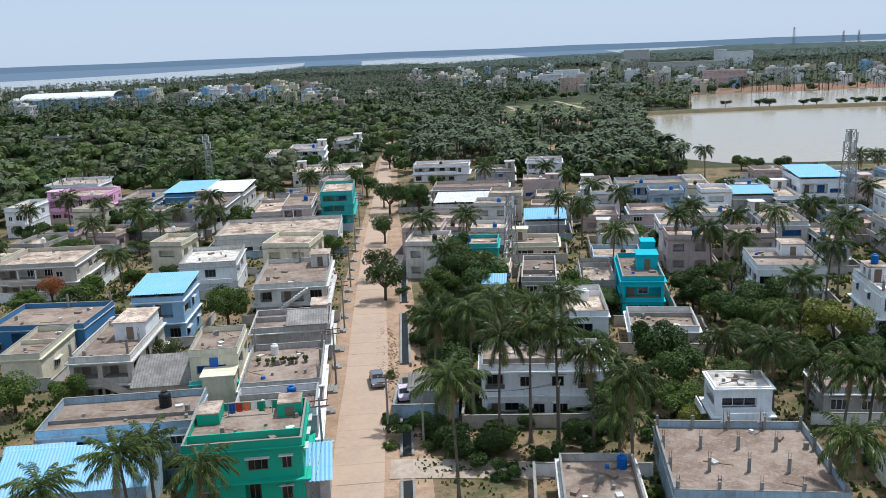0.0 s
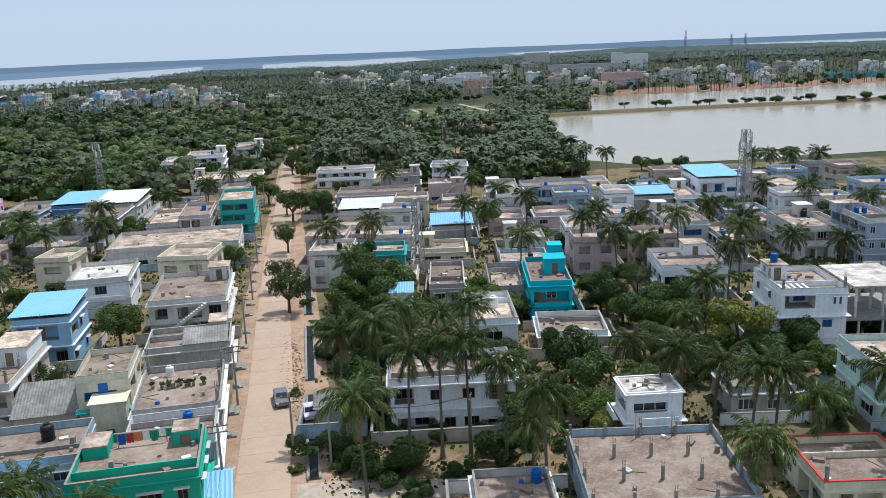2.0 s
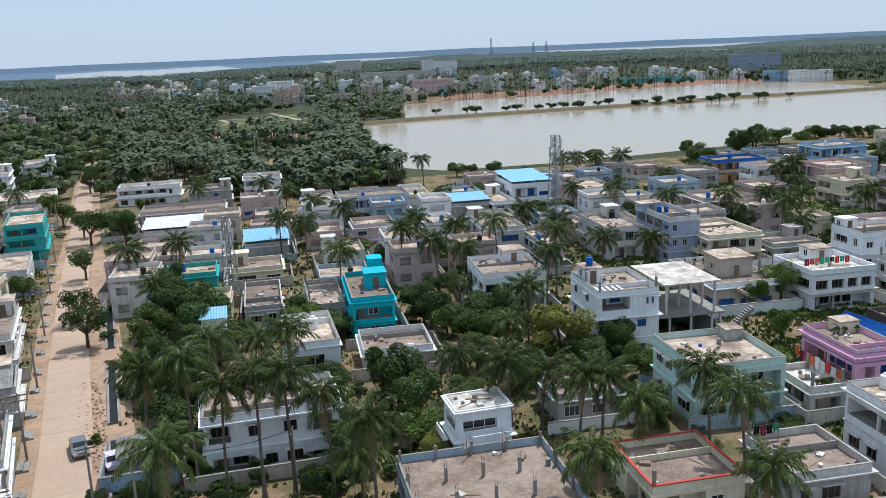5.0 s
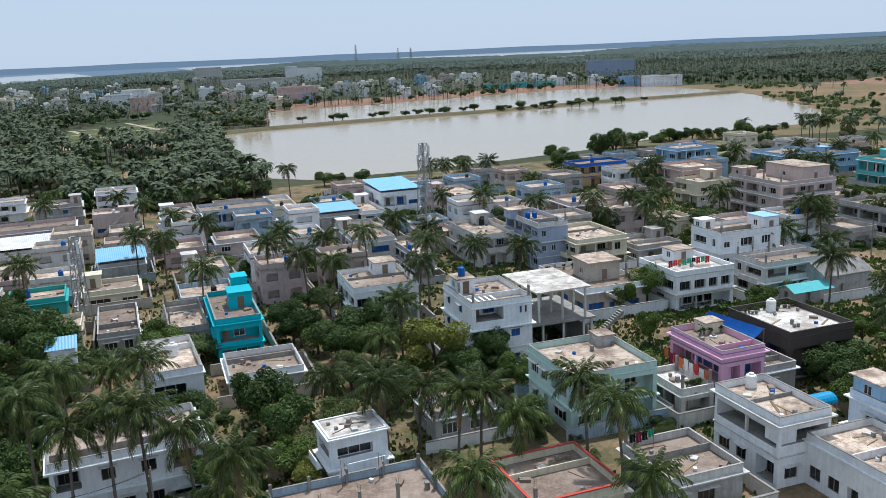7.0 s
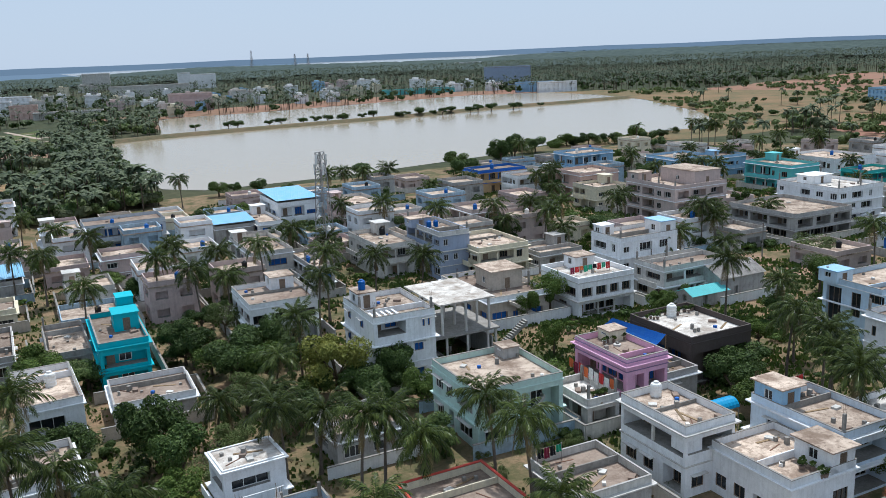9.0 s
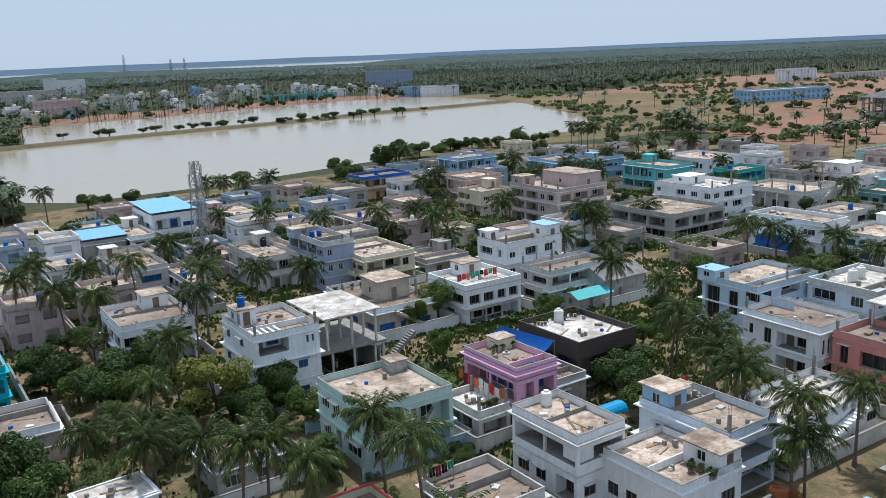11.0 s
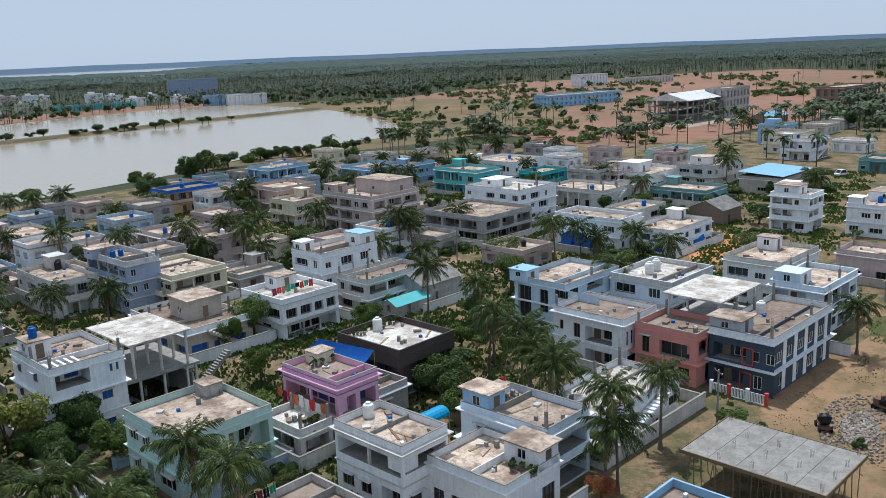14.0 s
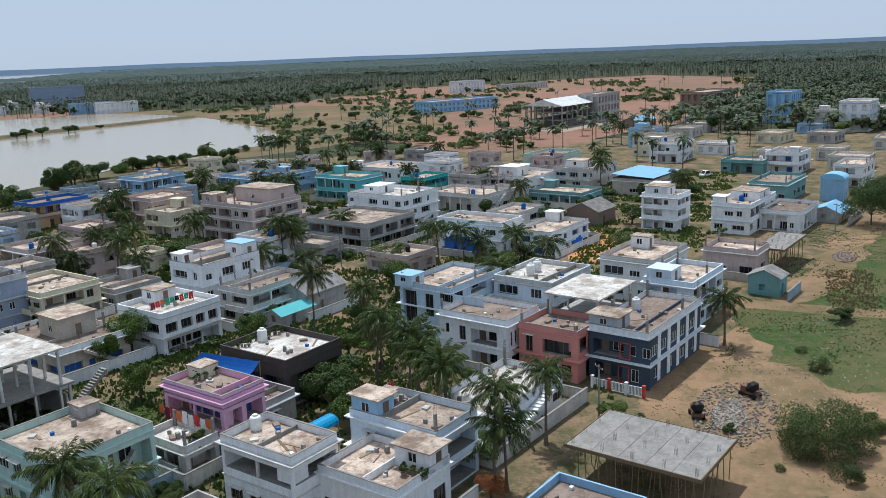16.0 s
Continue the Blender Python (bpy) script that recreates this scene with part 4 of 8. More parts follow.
ribbon_window_house = house(62.7, 121.3, 9.8, 11.6, -14, 7.5, 2, "white", "bare", openings={0: [(0.40, 4.10, 2.60, 5.50, 0.50), (3.00, 4.10, 4.60, 5.50, 0.14), (5.00, 4.10, 6.20, 5.50, 0.14), (6.60, 4.10, 9.43, 5.50, 0.50), (0.40, 0.30, 9.43, 2.60, 1.60)], 3: [(0.50, 4.10, 3.40, 5.50, 0.50), (4.00, 4.10, 7.00, 5.50, 0.50), (7.60, 4.10, 11.06, 5.50, 0.50), (1.00, 0.80, 4.00, 2.30, 0.14)]})
white_block_house = house(65.1, 96.4, 8.1, 10.9, -14, 10.3, 3, "white", "columns", "bare", openings={0: [(1.20, 4.10, 4.20, 6.20, 0.90), (5.20, 4.60, 6.40, 5.80, 0.14), (1.20, 0.80, 4.00, 2.60, 0.14), (5.20, 0.80, 6.40, 2.20, 0.14), (0.50, 7.40, 4.20, 9.20, 2.60), (6.40, 7.90, 6.70, 9.00, 0.14), (7.10, 7.90, 7.40, 9.00, 0.14)], 3: [(1.00, 4.30, 2.30, 5.60, 0.14), (4.00, 4.30, 5.20, 5.60, 0.14), (7.50, 4.30, 8.70, 5.60, 0.14), (1.50, 7.60, 2.60, 8.80, 0.14), (6.00, 7.60, 7.20, 8.80, 0.14), (1.00, 1.00, 2.20, 2.30, 0.14), (5.00, 1.00, 6.20, 2.30, 0.14)]})
beige_terrace_house = house(93.4, 108.2, 10.5, 15.9, -14, 5.0, 1, "beige", "bare", "columns")
mint_house = house(64.6, 76.6, 10.2, 10.7, -14, 7.5, 2, "mint", "bare", openings={3: [(0.80, 4.30, 2.60, 5.80, 0.14), (3.40, 4.30, 5.00, 5.80, 0.14), (6.00, 4.20, 9.60, 5.90, 1.30), (1.00, 0.90, 2.60, 2.40, 0.14), (4.00, 0.40, 5.20, 2.60, 0.60), (6.50, 0.90, 9.40, 2.50, 0.14)], 0: [(5.20, 0.80, 9.70, 5.90, 1.60), (0.80, 4.20, 2.20, 5.60, 0.14), (3.00, 4.20, 4.20, 5.60, 0.14), (0.80, 0.90, 3.60, 2.40, 0.14)]})
shade_house = house(73.0, 71.6, 4.1, 6.7, -13, 4.2, 1, "offwhite", "bare", "pale", "columns", openings={0: [(0.50, 0.50, 3.60, 2.60, 1.60)]})
pink_house = house(78.0, 70.9, 5.6, 9.5, -13, 8.0, 2, "pink", "bare", openings={3: [(0.50, 3.80, 9.03, 5.90, 1.60), (0.50, 0.40, 9.03, 2.60, 1.80)], 0: [(0.50, 3.80, 2.40, 5.80, 1.20), (3.00, 3.80, 5.21, 5.80, 1.60), (0.50, 0.30, 2.60, 2.60, 1.20), (3.20, 0.30, 5.11, 2.60, 1.40)]})
dark_trim_house = house(92.8, 72.3, 9.4, 11.2, -13, 7.0, 1, "dark", "bare", "pale", openings={3: [(0.60, 0.40, 10.57, 4.40, 2.40)], 0: [(0.60, 0.50, 5.16, 4.60, 2.40), (5.82, 0.50, 8.79, 4.60, 2.00)]})
clothes_house = house(103.8, 98.3, 10.3, 10.2, -13, 7.0, 2, "white", "bare", "pale", openings={0: [(0.60, 3.60, 2.60, 5.10, 0.50), (3.20, 3.60, 5.20, 5.10, 0.50), (5.80, 3.60, 7.40, 5.10, 0.50), (8.00, 3.60, 9.70, 5.10, 0.50), (0.60, 0.30, 9.65, 2.40, 1.80)], 3: [(0.60, 3.60, 2.60, 5.10, 0.50), (3.40, 3.60, 5.40, 5.10, 0.50), (6.20, 3.60, 9.40, 5.10, 0.50), (1.00, 0.80, 3.00, 2.20, 0.14), (5.00, 0.80, 7.00, 2.20, 0.14)]})
blue_balcony_house = house(118.5, 100.9, 12.0, 7.9, -13, 10.0, 3, "white", "columns", "bare")
tarp_house = house(119.7, 92.7, 12.9, 7.2, -13, 6.5, 2, "offwhite", "columns")
grey_low_house = house(120.1, 121.9, 9.3, 8.4, -13, 4.0, 1, "grey")
ladder_house = house(69.2, 57.2, 5.8, 9.1, -13, 7.8, 2, "white", "bare", openings={3: [(0.40, 4.30, 8.80, 6.10, 2.20), (0.80, 0.90, 2.40, 2.40, 0.14), (3.40, 0.90, 4.80, 2.40, 0.14), (6.20, 0.30, 8.60, 2.60, 1.20)], 0: [(0.30, 4.60, 5.50, 6.10, 2.20), (0.80, 0.90, 2.20, 2.30, 0.14), (4.00, 0.90, 5.40, 2.30, 0.14)]})
ladder_low_house = house(71.6, 48.1, 7.6, 9.0, -13, 5.6, 1, "white", "bare", openings={3: [(0.60, 0.90, 1.90, 2.30, 0.14), (2.80, 0.90, 4.10, 2.30, 0.14), (5.00, 0.20, 6.20, 2.30, 0.60), (7.20, 0.90, 8.40, 2.30, 0.14)], 0: [(0.80, 0.80, 2.30, 2.90, 0.14), (5.00, 0.80, 6.80, 3.00, 0.14)]})
lightblue_house = house(78.7, 48.4, 6.7, 10.5, -13, 7.5, 2, "bluewhite", "bare", "columns", openings={3: [(6.90, 0.40, 10.00, 2.60, 1.40), (7.20, 4.20, 8.80, 5.60, 0.14), (1.00, 0.90, 2.20, 2.20, 0.14), (4.00, 0.90, 5.20, 2.20, 0.14), (2.00, 4.20, 3.20, 5.50, 0.14)], 0: [(0.40, 3.70, 6.22, 5.60, 1.80), (0.50, 0.30, 6.22, 2.70, 2.00)]})
red_trim_house = house(48.3, 63.2, 8.5, 8.6, -12, 4.2, 1, "cream", "columns", "bare")
brown_roof_house = house(59.4, 59.2, 7.4, 8.0, -13, 4.2, 1, "grey", "columns", "bare", "weathered")
long_low_house = house(51.3, 83.0, 7.6, 6.9, -12, 4.0, 1, "grey", "bare", "weathered")
courtyard_house = house(85.3, 72.0, 4.7, 10.0, -13, 4.2, 1, "grey", "columns", "bare", "weathered")
frame_house(85.5, 27.4, 9.2, 12.9, -14, 4.0, 7)
stairs_house = house(92.9, 45.1, 15.6, 7.9, -14, 4.6, 1, "white", "columns", "outstair", "bare", "pale", "columns")
sky_house = house(119.5, 60.8, 13.1, 9.0, -14, 9.3, 3, "sky", "columns", "bare", "columns", openings={3: [(0.60, 0.80, 3.00, 7.90, 0.60), (4.60, 4.20, 6.00, 7.80, 0.14), (7.20, 4.40, 9.40, 5.80, 0.14), (7.20, 7.00, 9.40, 8.20, 0.14), (10.50, 4.20, 14.50, 6.00, 1.50), (4.60, 0.80, 6.00, 2.40, 0.14), (8.00, 0.30, 14.00, 2.60, 1.60)], 0: [(1.00, 4.20, 3.00, 5.70, 0.14), (5.00, 4.20, 9.00, 5.90, 1.50), (1.00, 7.00, 3.00, 8.20, 0.14), (5.00, 7.00, 9.00, 8.20, 1.20), (1.00, 1.00, 3.00, 2.40, 0.14)]})
white_modern_house = house(109.8, 51.8, 7.8, 10.6, -14, 8.0, 2, "white", "bare", "columns", openings={3: [(1.00, 4.60, 1.60, 6.00, 0.14), (1.00, 1.20, 1.80, 2.40, 0.14), (3.20, 3.90, 4.20, 6.00, 0.14), (5.00, 3.80, 9.00, 5.90, 1.50), (5.00, 0.30, 9.00, 2.60, 1.60)], 0: [(0.80, 4.00, 1.20, 6.00, 0.14), (1.80, 4.00, 2.20, 6.00, 0.14), (2.80, 4.00, 3.20, 6.00, 0.14), (4.40, 4.20, 6.00, 5.80, 0.14), (1.00, 0.80, 4.00, 2.40, 0.14)]})
salmon_front_house = house(109.0, 42.0, 7.2, 8.3, -14, 7.5, 2, "salmon", "bare", "columns", openings={3: [(1.00, 3.40, 2.00, 5.80, 0.14), (3.40, 3.60, 7.40, 5.60, 0.60), (3.40, 0.40, 7.40, 2.40, 1.40)]})
navy_house = house(113.8, 32.4, 17.0, 7.7, -14, 8.0, 2, "navy", "columns", "bare", "columns", openings={3: [(0.60, 3.90, 4.60, 6.00, 1.60), (5.40, 4.40, 6.20, 5.80, 0.14), (7.00, 4.40, 8.00, 5.80, 0.14), (0.80, 0.30, 4.40, 2.80, 1.80), (5.60, 0.80, 6.60, 2.60, 0.14)], 0: [(1.00, 4.20, 2.60, 5.70, 0.14), (4.00, 4.20, 5.40, 5.70, 0.14), (7.00, 4.20, 8.60, 5.70, 0.14), (10.00, 4.20, 11.40, 5.70, 0.14), (13.00, 4.20, 14.80, 5.70, 0.14), (2.00, 0.90, 3.60, 2.40, 0.14), (6.00, 0.90, 7.60, 2.40, 0.14), (10.00, 0.90, 11.60, 2.40, 0.14), (14.00, 0.90, 15.40, 2.40, 0.14)]})
white_tank_house = house(126.1, 49.3, 11.7, 9.8, -14, 9.0, 3, "bluewhite", "bare", "pale")
white_corner_house = house(147.0, 38.4, 13.9, 9.3, -14, 8.0, 2, "white", "bare")
rooftop_box_house = house(134.6, 30.6, 12.6, 7.4, -14, 8.0, 2, "bluewhite", "columns", "bare")
pink_band_house = house(163.3, 25.5, 7.5, 9.1, -14, 5.8, 1, "pinkgrey", "columns")
frame_house(174.2, 18.6, 14.5, 5.0, -14, 4.4, 5)
white_tower_house = house(202.9, 26.8, 18, 8.2, -14, 7.4, 2, "white", "stair")
white_long_house = house(207.2, 17.8, 14.3, 8.6, -14, 5.2, 1, "white", "bare")
slim_tower_house = house(197.4, 42.4, 7.7, 8.2, -14, 9.0, 3, "white", "stair")
arcade_blue_house = house(171.6, 103.2, 16.1, 17.7, -13, 6.6, 2, "grey", "bare", openings={3: [(0.80, 3.30, 5.40, 5.20, 2.00), (6.00, 3.30, 10.60, 5.20, 2.00), (11.20, 3.30, 15.60, 5.20, 2.00), (0.80, 0.20, 15.60, 2.50, 2.40)], 0: [(0.80, 3.30, 5.00, 5.20, 2.00), (6.00, 3.30, 10.00, 5.20, 2.00), (11.00, 3.30, 15.60, 5.20, 2.00), (0.80, 0.20, 15.60, 2.50, 2.40)]})
brown_block_house = house(167.9, 128.4, 15.0, 17.0, -13, 10.0, 3, "brownpink", "columns", "bare", openings={3: [(0.60, 6.60, 5.00, 8.40, 1.60), (6.00, 6.60, 10.00, 8.40, 1.60), (11.00, 6.80, 12.40, 8.20, 0.14), (13.40, 6.80, 15.60, 8.20, 0.50), (0.60, 3.50, 5.00, 5.40, 1.60), (6.00, 3.50, 10.00, 5.40, 1.60), (11.00, 3.70, 12.40, 5.10, 0.14), (0.60, 0.30, 5.00, 2.40, 1.60), (6.00, 0.30, 10.00, 2.40, 1.60)], 0: [(0.80, 6.60, 4.00, 8.40, 1.60), (4.80, 6.60, 9.00, 8.40, 1.60), (10.00, 6.60, 14.00, 8.40, 1.60), (0.80, 3.50, 4.00, 5.40, 1.60), (4.80, 3.50, 9.00, 5.40, 1.60), (10.00, 3.50, 14.00, 5.40, 1.60), (0.80, 0.40, 4.00, 2.40, 1.60), (4.80, 0.40, 9.00, 2.40, 1.60), (10.00, 0.40, 14.00, 2.40, 1.60)]})
orange_blue_house = house(170.9, 191.2, 15.2, 9.0, -13, 7.5, 2, "orangeblue")
white_window_house = house(174.3, 178.7, 16.5, 9.0, -13, 6.8, 2, "white")
peach_house = house(176.6, 162.1, 12.2, 11.5, -13, 8.5, 2, "peach")
yellow_post_house = house(170.5, 152.2, 10.0, 10.1, -13, 6.5, 2, "cream")
light_blue_house = house(206.5, 189.7, 14.8, 11.0, -13, 8.5, 2, "skyblue")
light_blue_row_house = house(221.4, 164.5, 14.7, 15.5, -13, 7.4, 2, "skyblue")
light_blue_far_house = house(223.9, 154.8, 15.0, 9.0, -13, 8.0, 2, "skyblue")
teal_block_house = house(216.9, 130.6, 10.2, 15.8, -13, 8.4, 2, "aqua")
white_band_house = house(189.6, 104.0, 14.0, 16.7, -13, 9.0, 3, "white", "bare", "pale", "columns")
white_ribbon_house = house(243.2, 131.1, 16.0, 18, -13, 7.5, 2, "white")
teal_wall_house = house(230.6, 114.0, 12.0, 8.0, -13, 6.5, 2, "tealgreen")
many_column_house = house(241.1, 100.0, 11.8, 17.0, -13, 6.0, 2, "pinkgrey", "manycolumns")
white_court_house = house(213.7, 94.3, 12.9, 18, -13, 5.5, 1, "offwhite", "columns")
white_ribbon_apartment = house(170.0, 75.2, 8.1, 15.6, -13, 7.5, 2, "white")
grey_back_house = house(188.6, 73.6, 11.8, 8.1, -13, 6.0, 2, "offwhite")
white_side_house = house(175.5, 61.9, 15.6, 8.9, -14, 5.5, 2, "white", "stair")
teal_low_house = house(225.1, 72.0, 11.1, 15.5, -14, 4.6, 1, "tealgrey")
grey_canopy_house = house(247.6, 55.2, 18, 11.7, -14, 5.2, 1, "beige", "bluetin")
white_far_block = house(290.6, 19.9, 14.0, 10.0, -14, 7.2, 2, "white", "stair")
sage_house = house(243.6, 21.3, 18, 9.3, -14, 5.8, 1, "tealgrey", "columns")
green_low_house = house(290.4, 31.6, 10.9, 12.8, -14, 4.6, 1, 'tealgrey', 'columns')
white_end_house = house(268.0, 2.7, 15.0, 7.6, -14, 7.0, 2, "white", "columns")
cream_far_house = house(326.8, 64.8, 15.0, 12.2, -14, 8.0, 2, "cream")
white_far_house = house(310.6, 57.2, 15.0, 10.1, -14, 8.0, 2, "white")
grey_far_house = house(298.5, 95.7, 18.0, 12.6, -14, 5.0, 1, "mint")
white_step_house = house(245.9, 89.0, 18, 13.6, -14, 5.4, 1, "white", "stair")
cream_box_house = house(256.1, 74.0, 18, 11.7, -14, 6.6, 2, "offwhite")
slate_house = house(100.7, 130.6, 5.9, 14.3, -13, 10.0, 3, "slate", "bare", "columns")
balcony_stair_house = house(96.2, 141.7, 7.4, 15.2, -13, 7.0, 2, "offwhite")
cream_balcony_house = house(108.2, 126.2, 10.2, 13.5, -13, 6.8, 2, "cream")
mauve_house = house(128.8, 149.2, 11.8, 10.5, -13, 7.5, 2, "brownpink")
grey_long_house = house(116.7, 180.9, 9.0, 15.2, -13, 7.0, 2, "pinkgrey")
white_blueroof_house = house(103.6, 188.7, 9.6, 15.9, -13, 8.5, 2, "white", "bluetin")
white_lower_house = house(95.3, 186.9, 5.4, 17.0, -13, 5.5, 2, "white")
tin_blue_house = house(88.3, 188.0, 8.5, 8.0, -13, 5.0, 1, "grey", "bluetin")
column_terrace_house = house(80.5, 141.1, 3.7, 15.5, -13, 6.0, 2, "grey", "columns")
window_row_house = house(77.2, 152.8, 7.5, 17.0, -13, 7.5, 2, "offwhite")
red_roof_house = house(46.9, 222.3, 9.4, 9.0, -12, 6.0, 1, "brownpink")
blue_cap_house = house(51.1, 236.9, 9.9, 9.0, -12, 9.0, 3, "white")
grey_beam_house = house(68.5, 198.7, 16.6, 10.0, -12, 7.5, 2, "greyblue")
grey_side_house = house(57.4, 205.9, 7.6, 10.0, -12, 6.5, 2, "offwhite")
long_window_house = house(27.8, 216.9, 19.4, 10.0, -11, 6.0, 2, "pinkgrey")
tin_white_house = house(22.8, 196.1, 11.7, 10.0, -11, 5.5, 1, "offwhite", "whitetin")
teal_hall = house(20.8, 158.5, 8.6, 8.0, -11, 4.5, 1, "tealgreen")
white_shop = house(24.6, 262.1, 17.1, 9.0, -10, 6.0, 2, "white")
grey_shop = house(38.1, 242.2, 11.1, 9.0, -10, 6.5, 2, "grey")
blue_tarp_house = house(37.9, 175.9, 8.2, 9.0, -11, 4.5, 1, "grey", "bluetin")
mid_house = house(48.6, 159.8, 7.5, 9.0, -12, 4.5, 1, "offwhite")
arch_house = house(58.6, 170.9, 8.3, 8.0, -12, 6.5, 2, "pinkgrey")
low_mid_house = house(32.3, 158.6, 8.9, 8.0, -12, 4.0, 1, "cream")
blue_parapet_house = house(71.9, 30.8, 8.0, 8.2, -14, 4.2, 1, "skyblue", "bare")


# ---- palms and trees ----
def palm_meshes(seed, height, spread, fronds=22, leaflets=15, droop=1.0):
    rng = random.Random(seed)
    t = Shape()
    bend = Vector((rng.uniform(-1, 1), rng.uniform(-1, 1), 0)) * height * 0.07
    path = [Vector((0, 0, 0)) + bend * (k / 7) ** 2 + Vector((0, 0, height * k / 7)) for k in range(8)]
    for k in range(7):
        t.tube(path[k], path[k + 1], 0.17 - 0.01 * k + (0.12 if k == 0 else 0), 0.17 - 0.01 * (k + 1), 8, caps=False)
    top = path[-1]
    c = Shape()
    for n in range(fronds):
        dry = n > fronds - 4
        turn = n * 2.39996 + rng.uniform(-0.2, 0.2)
        rise = radians((74 - 112 * (n / fronds) ** 0.9) + rng.uniform(-8, 8)) if not dry else radians(-48 + rng.uniform(-14, 10))
        length = spread * rng.uniform(0.85, 1.1) * (0.75 if n < 4 else 1)
        out = Vector((math.cos(turn), math.sin(turn), 0))
        side = Vector((-math.sin(turn), math.cos(turn), 0))
        p, a, pts, dirs = top.copy(), rise, [top.copy()], []
        steps = 8
        for k in range(steps):
            way = out * math.cos(a) + Vector((0, 0, math.sin(a)))
            p = p + way * length / steps
            pts.append(p.copy())
            dirs.append(way)
            a -= radians(rng.uniform(5, 10) + 7 * (k / steps)) * droop
            a = max(a, radians(-82))
        slot = 1 if dry else 0
        for k in range(steps):
            w0, w1 = 0.06 * (1 - k / steps) + 0.012, 0.06 * (1 - (k + 1) / steps) + 0.012
            c.quad(pts[k] - side * w0, pts[k] + side * w0, pts[k + 1] + side * w1, pts[k + 1] - side * w1, slot=slot)
        for k in range(leaflets):
            f = 0.12 + 0.88 * (k + 0.5) / leaflets
            i = min(steps - 1, int(f * steps))
            base = pts[i].lerp(pts[i + 1], f * steps - i)
            way = dirs[i]
            size = length * 0.23 * math.sin(math.pi * (0.18 + 0.76 * f)) + 0.12
            for sgn in (-1, 1):
                hang = rng.uniform(0.25, 1.05)
                tip = base + side * sgn * size * 0.55 + way * size * 0.75 - Vector((0, 0, size * hang))
                mid = base.lerp(tip, 0.5) + Vector((0, 0, size * 0.10))
                wide = way * (length / leaflets) * 0.43
                c.quad(base - wide * 0.6, base + wide * 0.6, mid + wide, mid - wide, slot=slot)
                c.quad(mid - wide, mid + wide, tip + wide * 0.15, tip - wide * 0.15, slot=slot)
    heart = Shape()
    for k in range(9):
        a = k * 2.4
        q = top + Vector((math.cos(a) * 0.24, math.sin(a) * 0.24, -0.32 - 0.05 * (k % 3)))
        heart.tube(q - Vector((0, 0, 0.14)), q + Vector((0, 0, 0.14)), 0.10, 0.06, 6)
    return t.mesh("palm_trunk", TRUNK, True), c.mesh("palm_crown", [FROND, FROND_DRY]), heart.mesh("coconuts", LEAF_LIGHT)


PALMS = [palm_meshes(s, 10.0, r, f, 24, dr) for s, r, f, dr in ((1, 3.6, 29, 0.72), (2, 3.8, 27, 0.95), (3, 3.4, 30, 0.65), (4, 3.7, 26, 1.0), (5, 3.5, 28, 0.85), (6, 3.2, 30, 0.75))]


def palm(x, y, top, n):
    """A coconut palm at x, y whose crown springs at height top."""
    trunk, crown, nuts = PALMS[n % len(PALMS)]
    k = top / 10.0
    t = thing("coconut_palm", pose(x, y, 0, 0, 0, (n * 77) % 360), ("tall " if top > 8.5 else "") + "coconut palm with arching green and a few dry fronds", "palm tree", "coconut palms")
    stretch = Matrix.Diagonal((1, 1, k, 1))
    part("trunk", trunk, t, m=stretch)
    drop = pose(0, 0, top - 10.0)
    part("crown", crown, t, m=drop)
    part("crown_heart", nuts, t, m=drop)
    return t


def crown_mesh(name, seed, radius, height, leaves, size, material, lumps=9):
    rng = random.Random(seed)
    s = Shape()
    blobs = []
    for k in range(lumps):
        a, e = rng.uniform(0, 6.283), rng.uniform(-0.35, 1.0)
        r = radius * rng.uniform(0.35, 0.68)
        blobs.append((Vector((math.cos(a) * r, math.sin(a) * r, height * (0.5 + 0.38 * e))), radius * rng.uniform(0.2, 0.46)))
    for _ in range(leaves):
        c, r = rng.choice(blobs)
        n = Vector((rng.gauss(0, 1), rng.gauss(0, 1), rng.gauss(0.25, 1))).normalized()
        p = c + Vector((n.x, n.y, n.z * 0.85)) * r * rng.uniform(0.72, 1.1)
        up = (n + Vector((rng.uniform(-0.8, 0.8), rng.uniform(-0.8, 0.8), rng.uniform(-0.2, 0.9)))).normalized()
        u = up.orthogonal().normalized()
        u = Matrix.Rotation(rng.uniform(0, 6.283), 3, up) @ u
        v = up.cross(u)
        w, l = size * rng.uniform(0.5, 1.0), size * rng.uniform(0.8, 1.4)
        s.quad(p - u * l, p - v * w * 0.6, p + u * l * 0.9 - up * 0.06, p + v * w * 0.6)
    return s.mesh(name, material), blobs


TREE_KINDS = {}
for _key, _mat, _leaves, _size in (("dark", LEAF, 5400, 0.15), ("light", LEAF_LIGHT, 5000, 0.145), ("yellow", LEAF_YELLOW, 5000, 0.135), ("red", LEAF_RED, 2600, 0.12), ("scrub", SCRUB, 4200, 0.105), ("thin", LEAF, 2400, 0.14)):
    TREE_KINDS[_key] = []
    for _seed in (1, 2, 3):
        _crown, _blobs = crown_mesh("tree_crown", _seed * 7 + len(_key), 2.6, 4.0, _leaves, _size, _mat, 13 if _key != "thin" else 16)
        _t = Shape()
        _t.tube((0, 0, -1.4), (0.05, 0.05, 0.9), 0.2, 0.14, 8)
        for _c, _r in _blobs:
            _t.tube((0.05, 0.05, 0.7), tuple(_c), 0.08, 0.02, 5, caps=False)
        TREE_KINDS[_key].append((_t.mesh("tree_trunk", BARK), _crown))


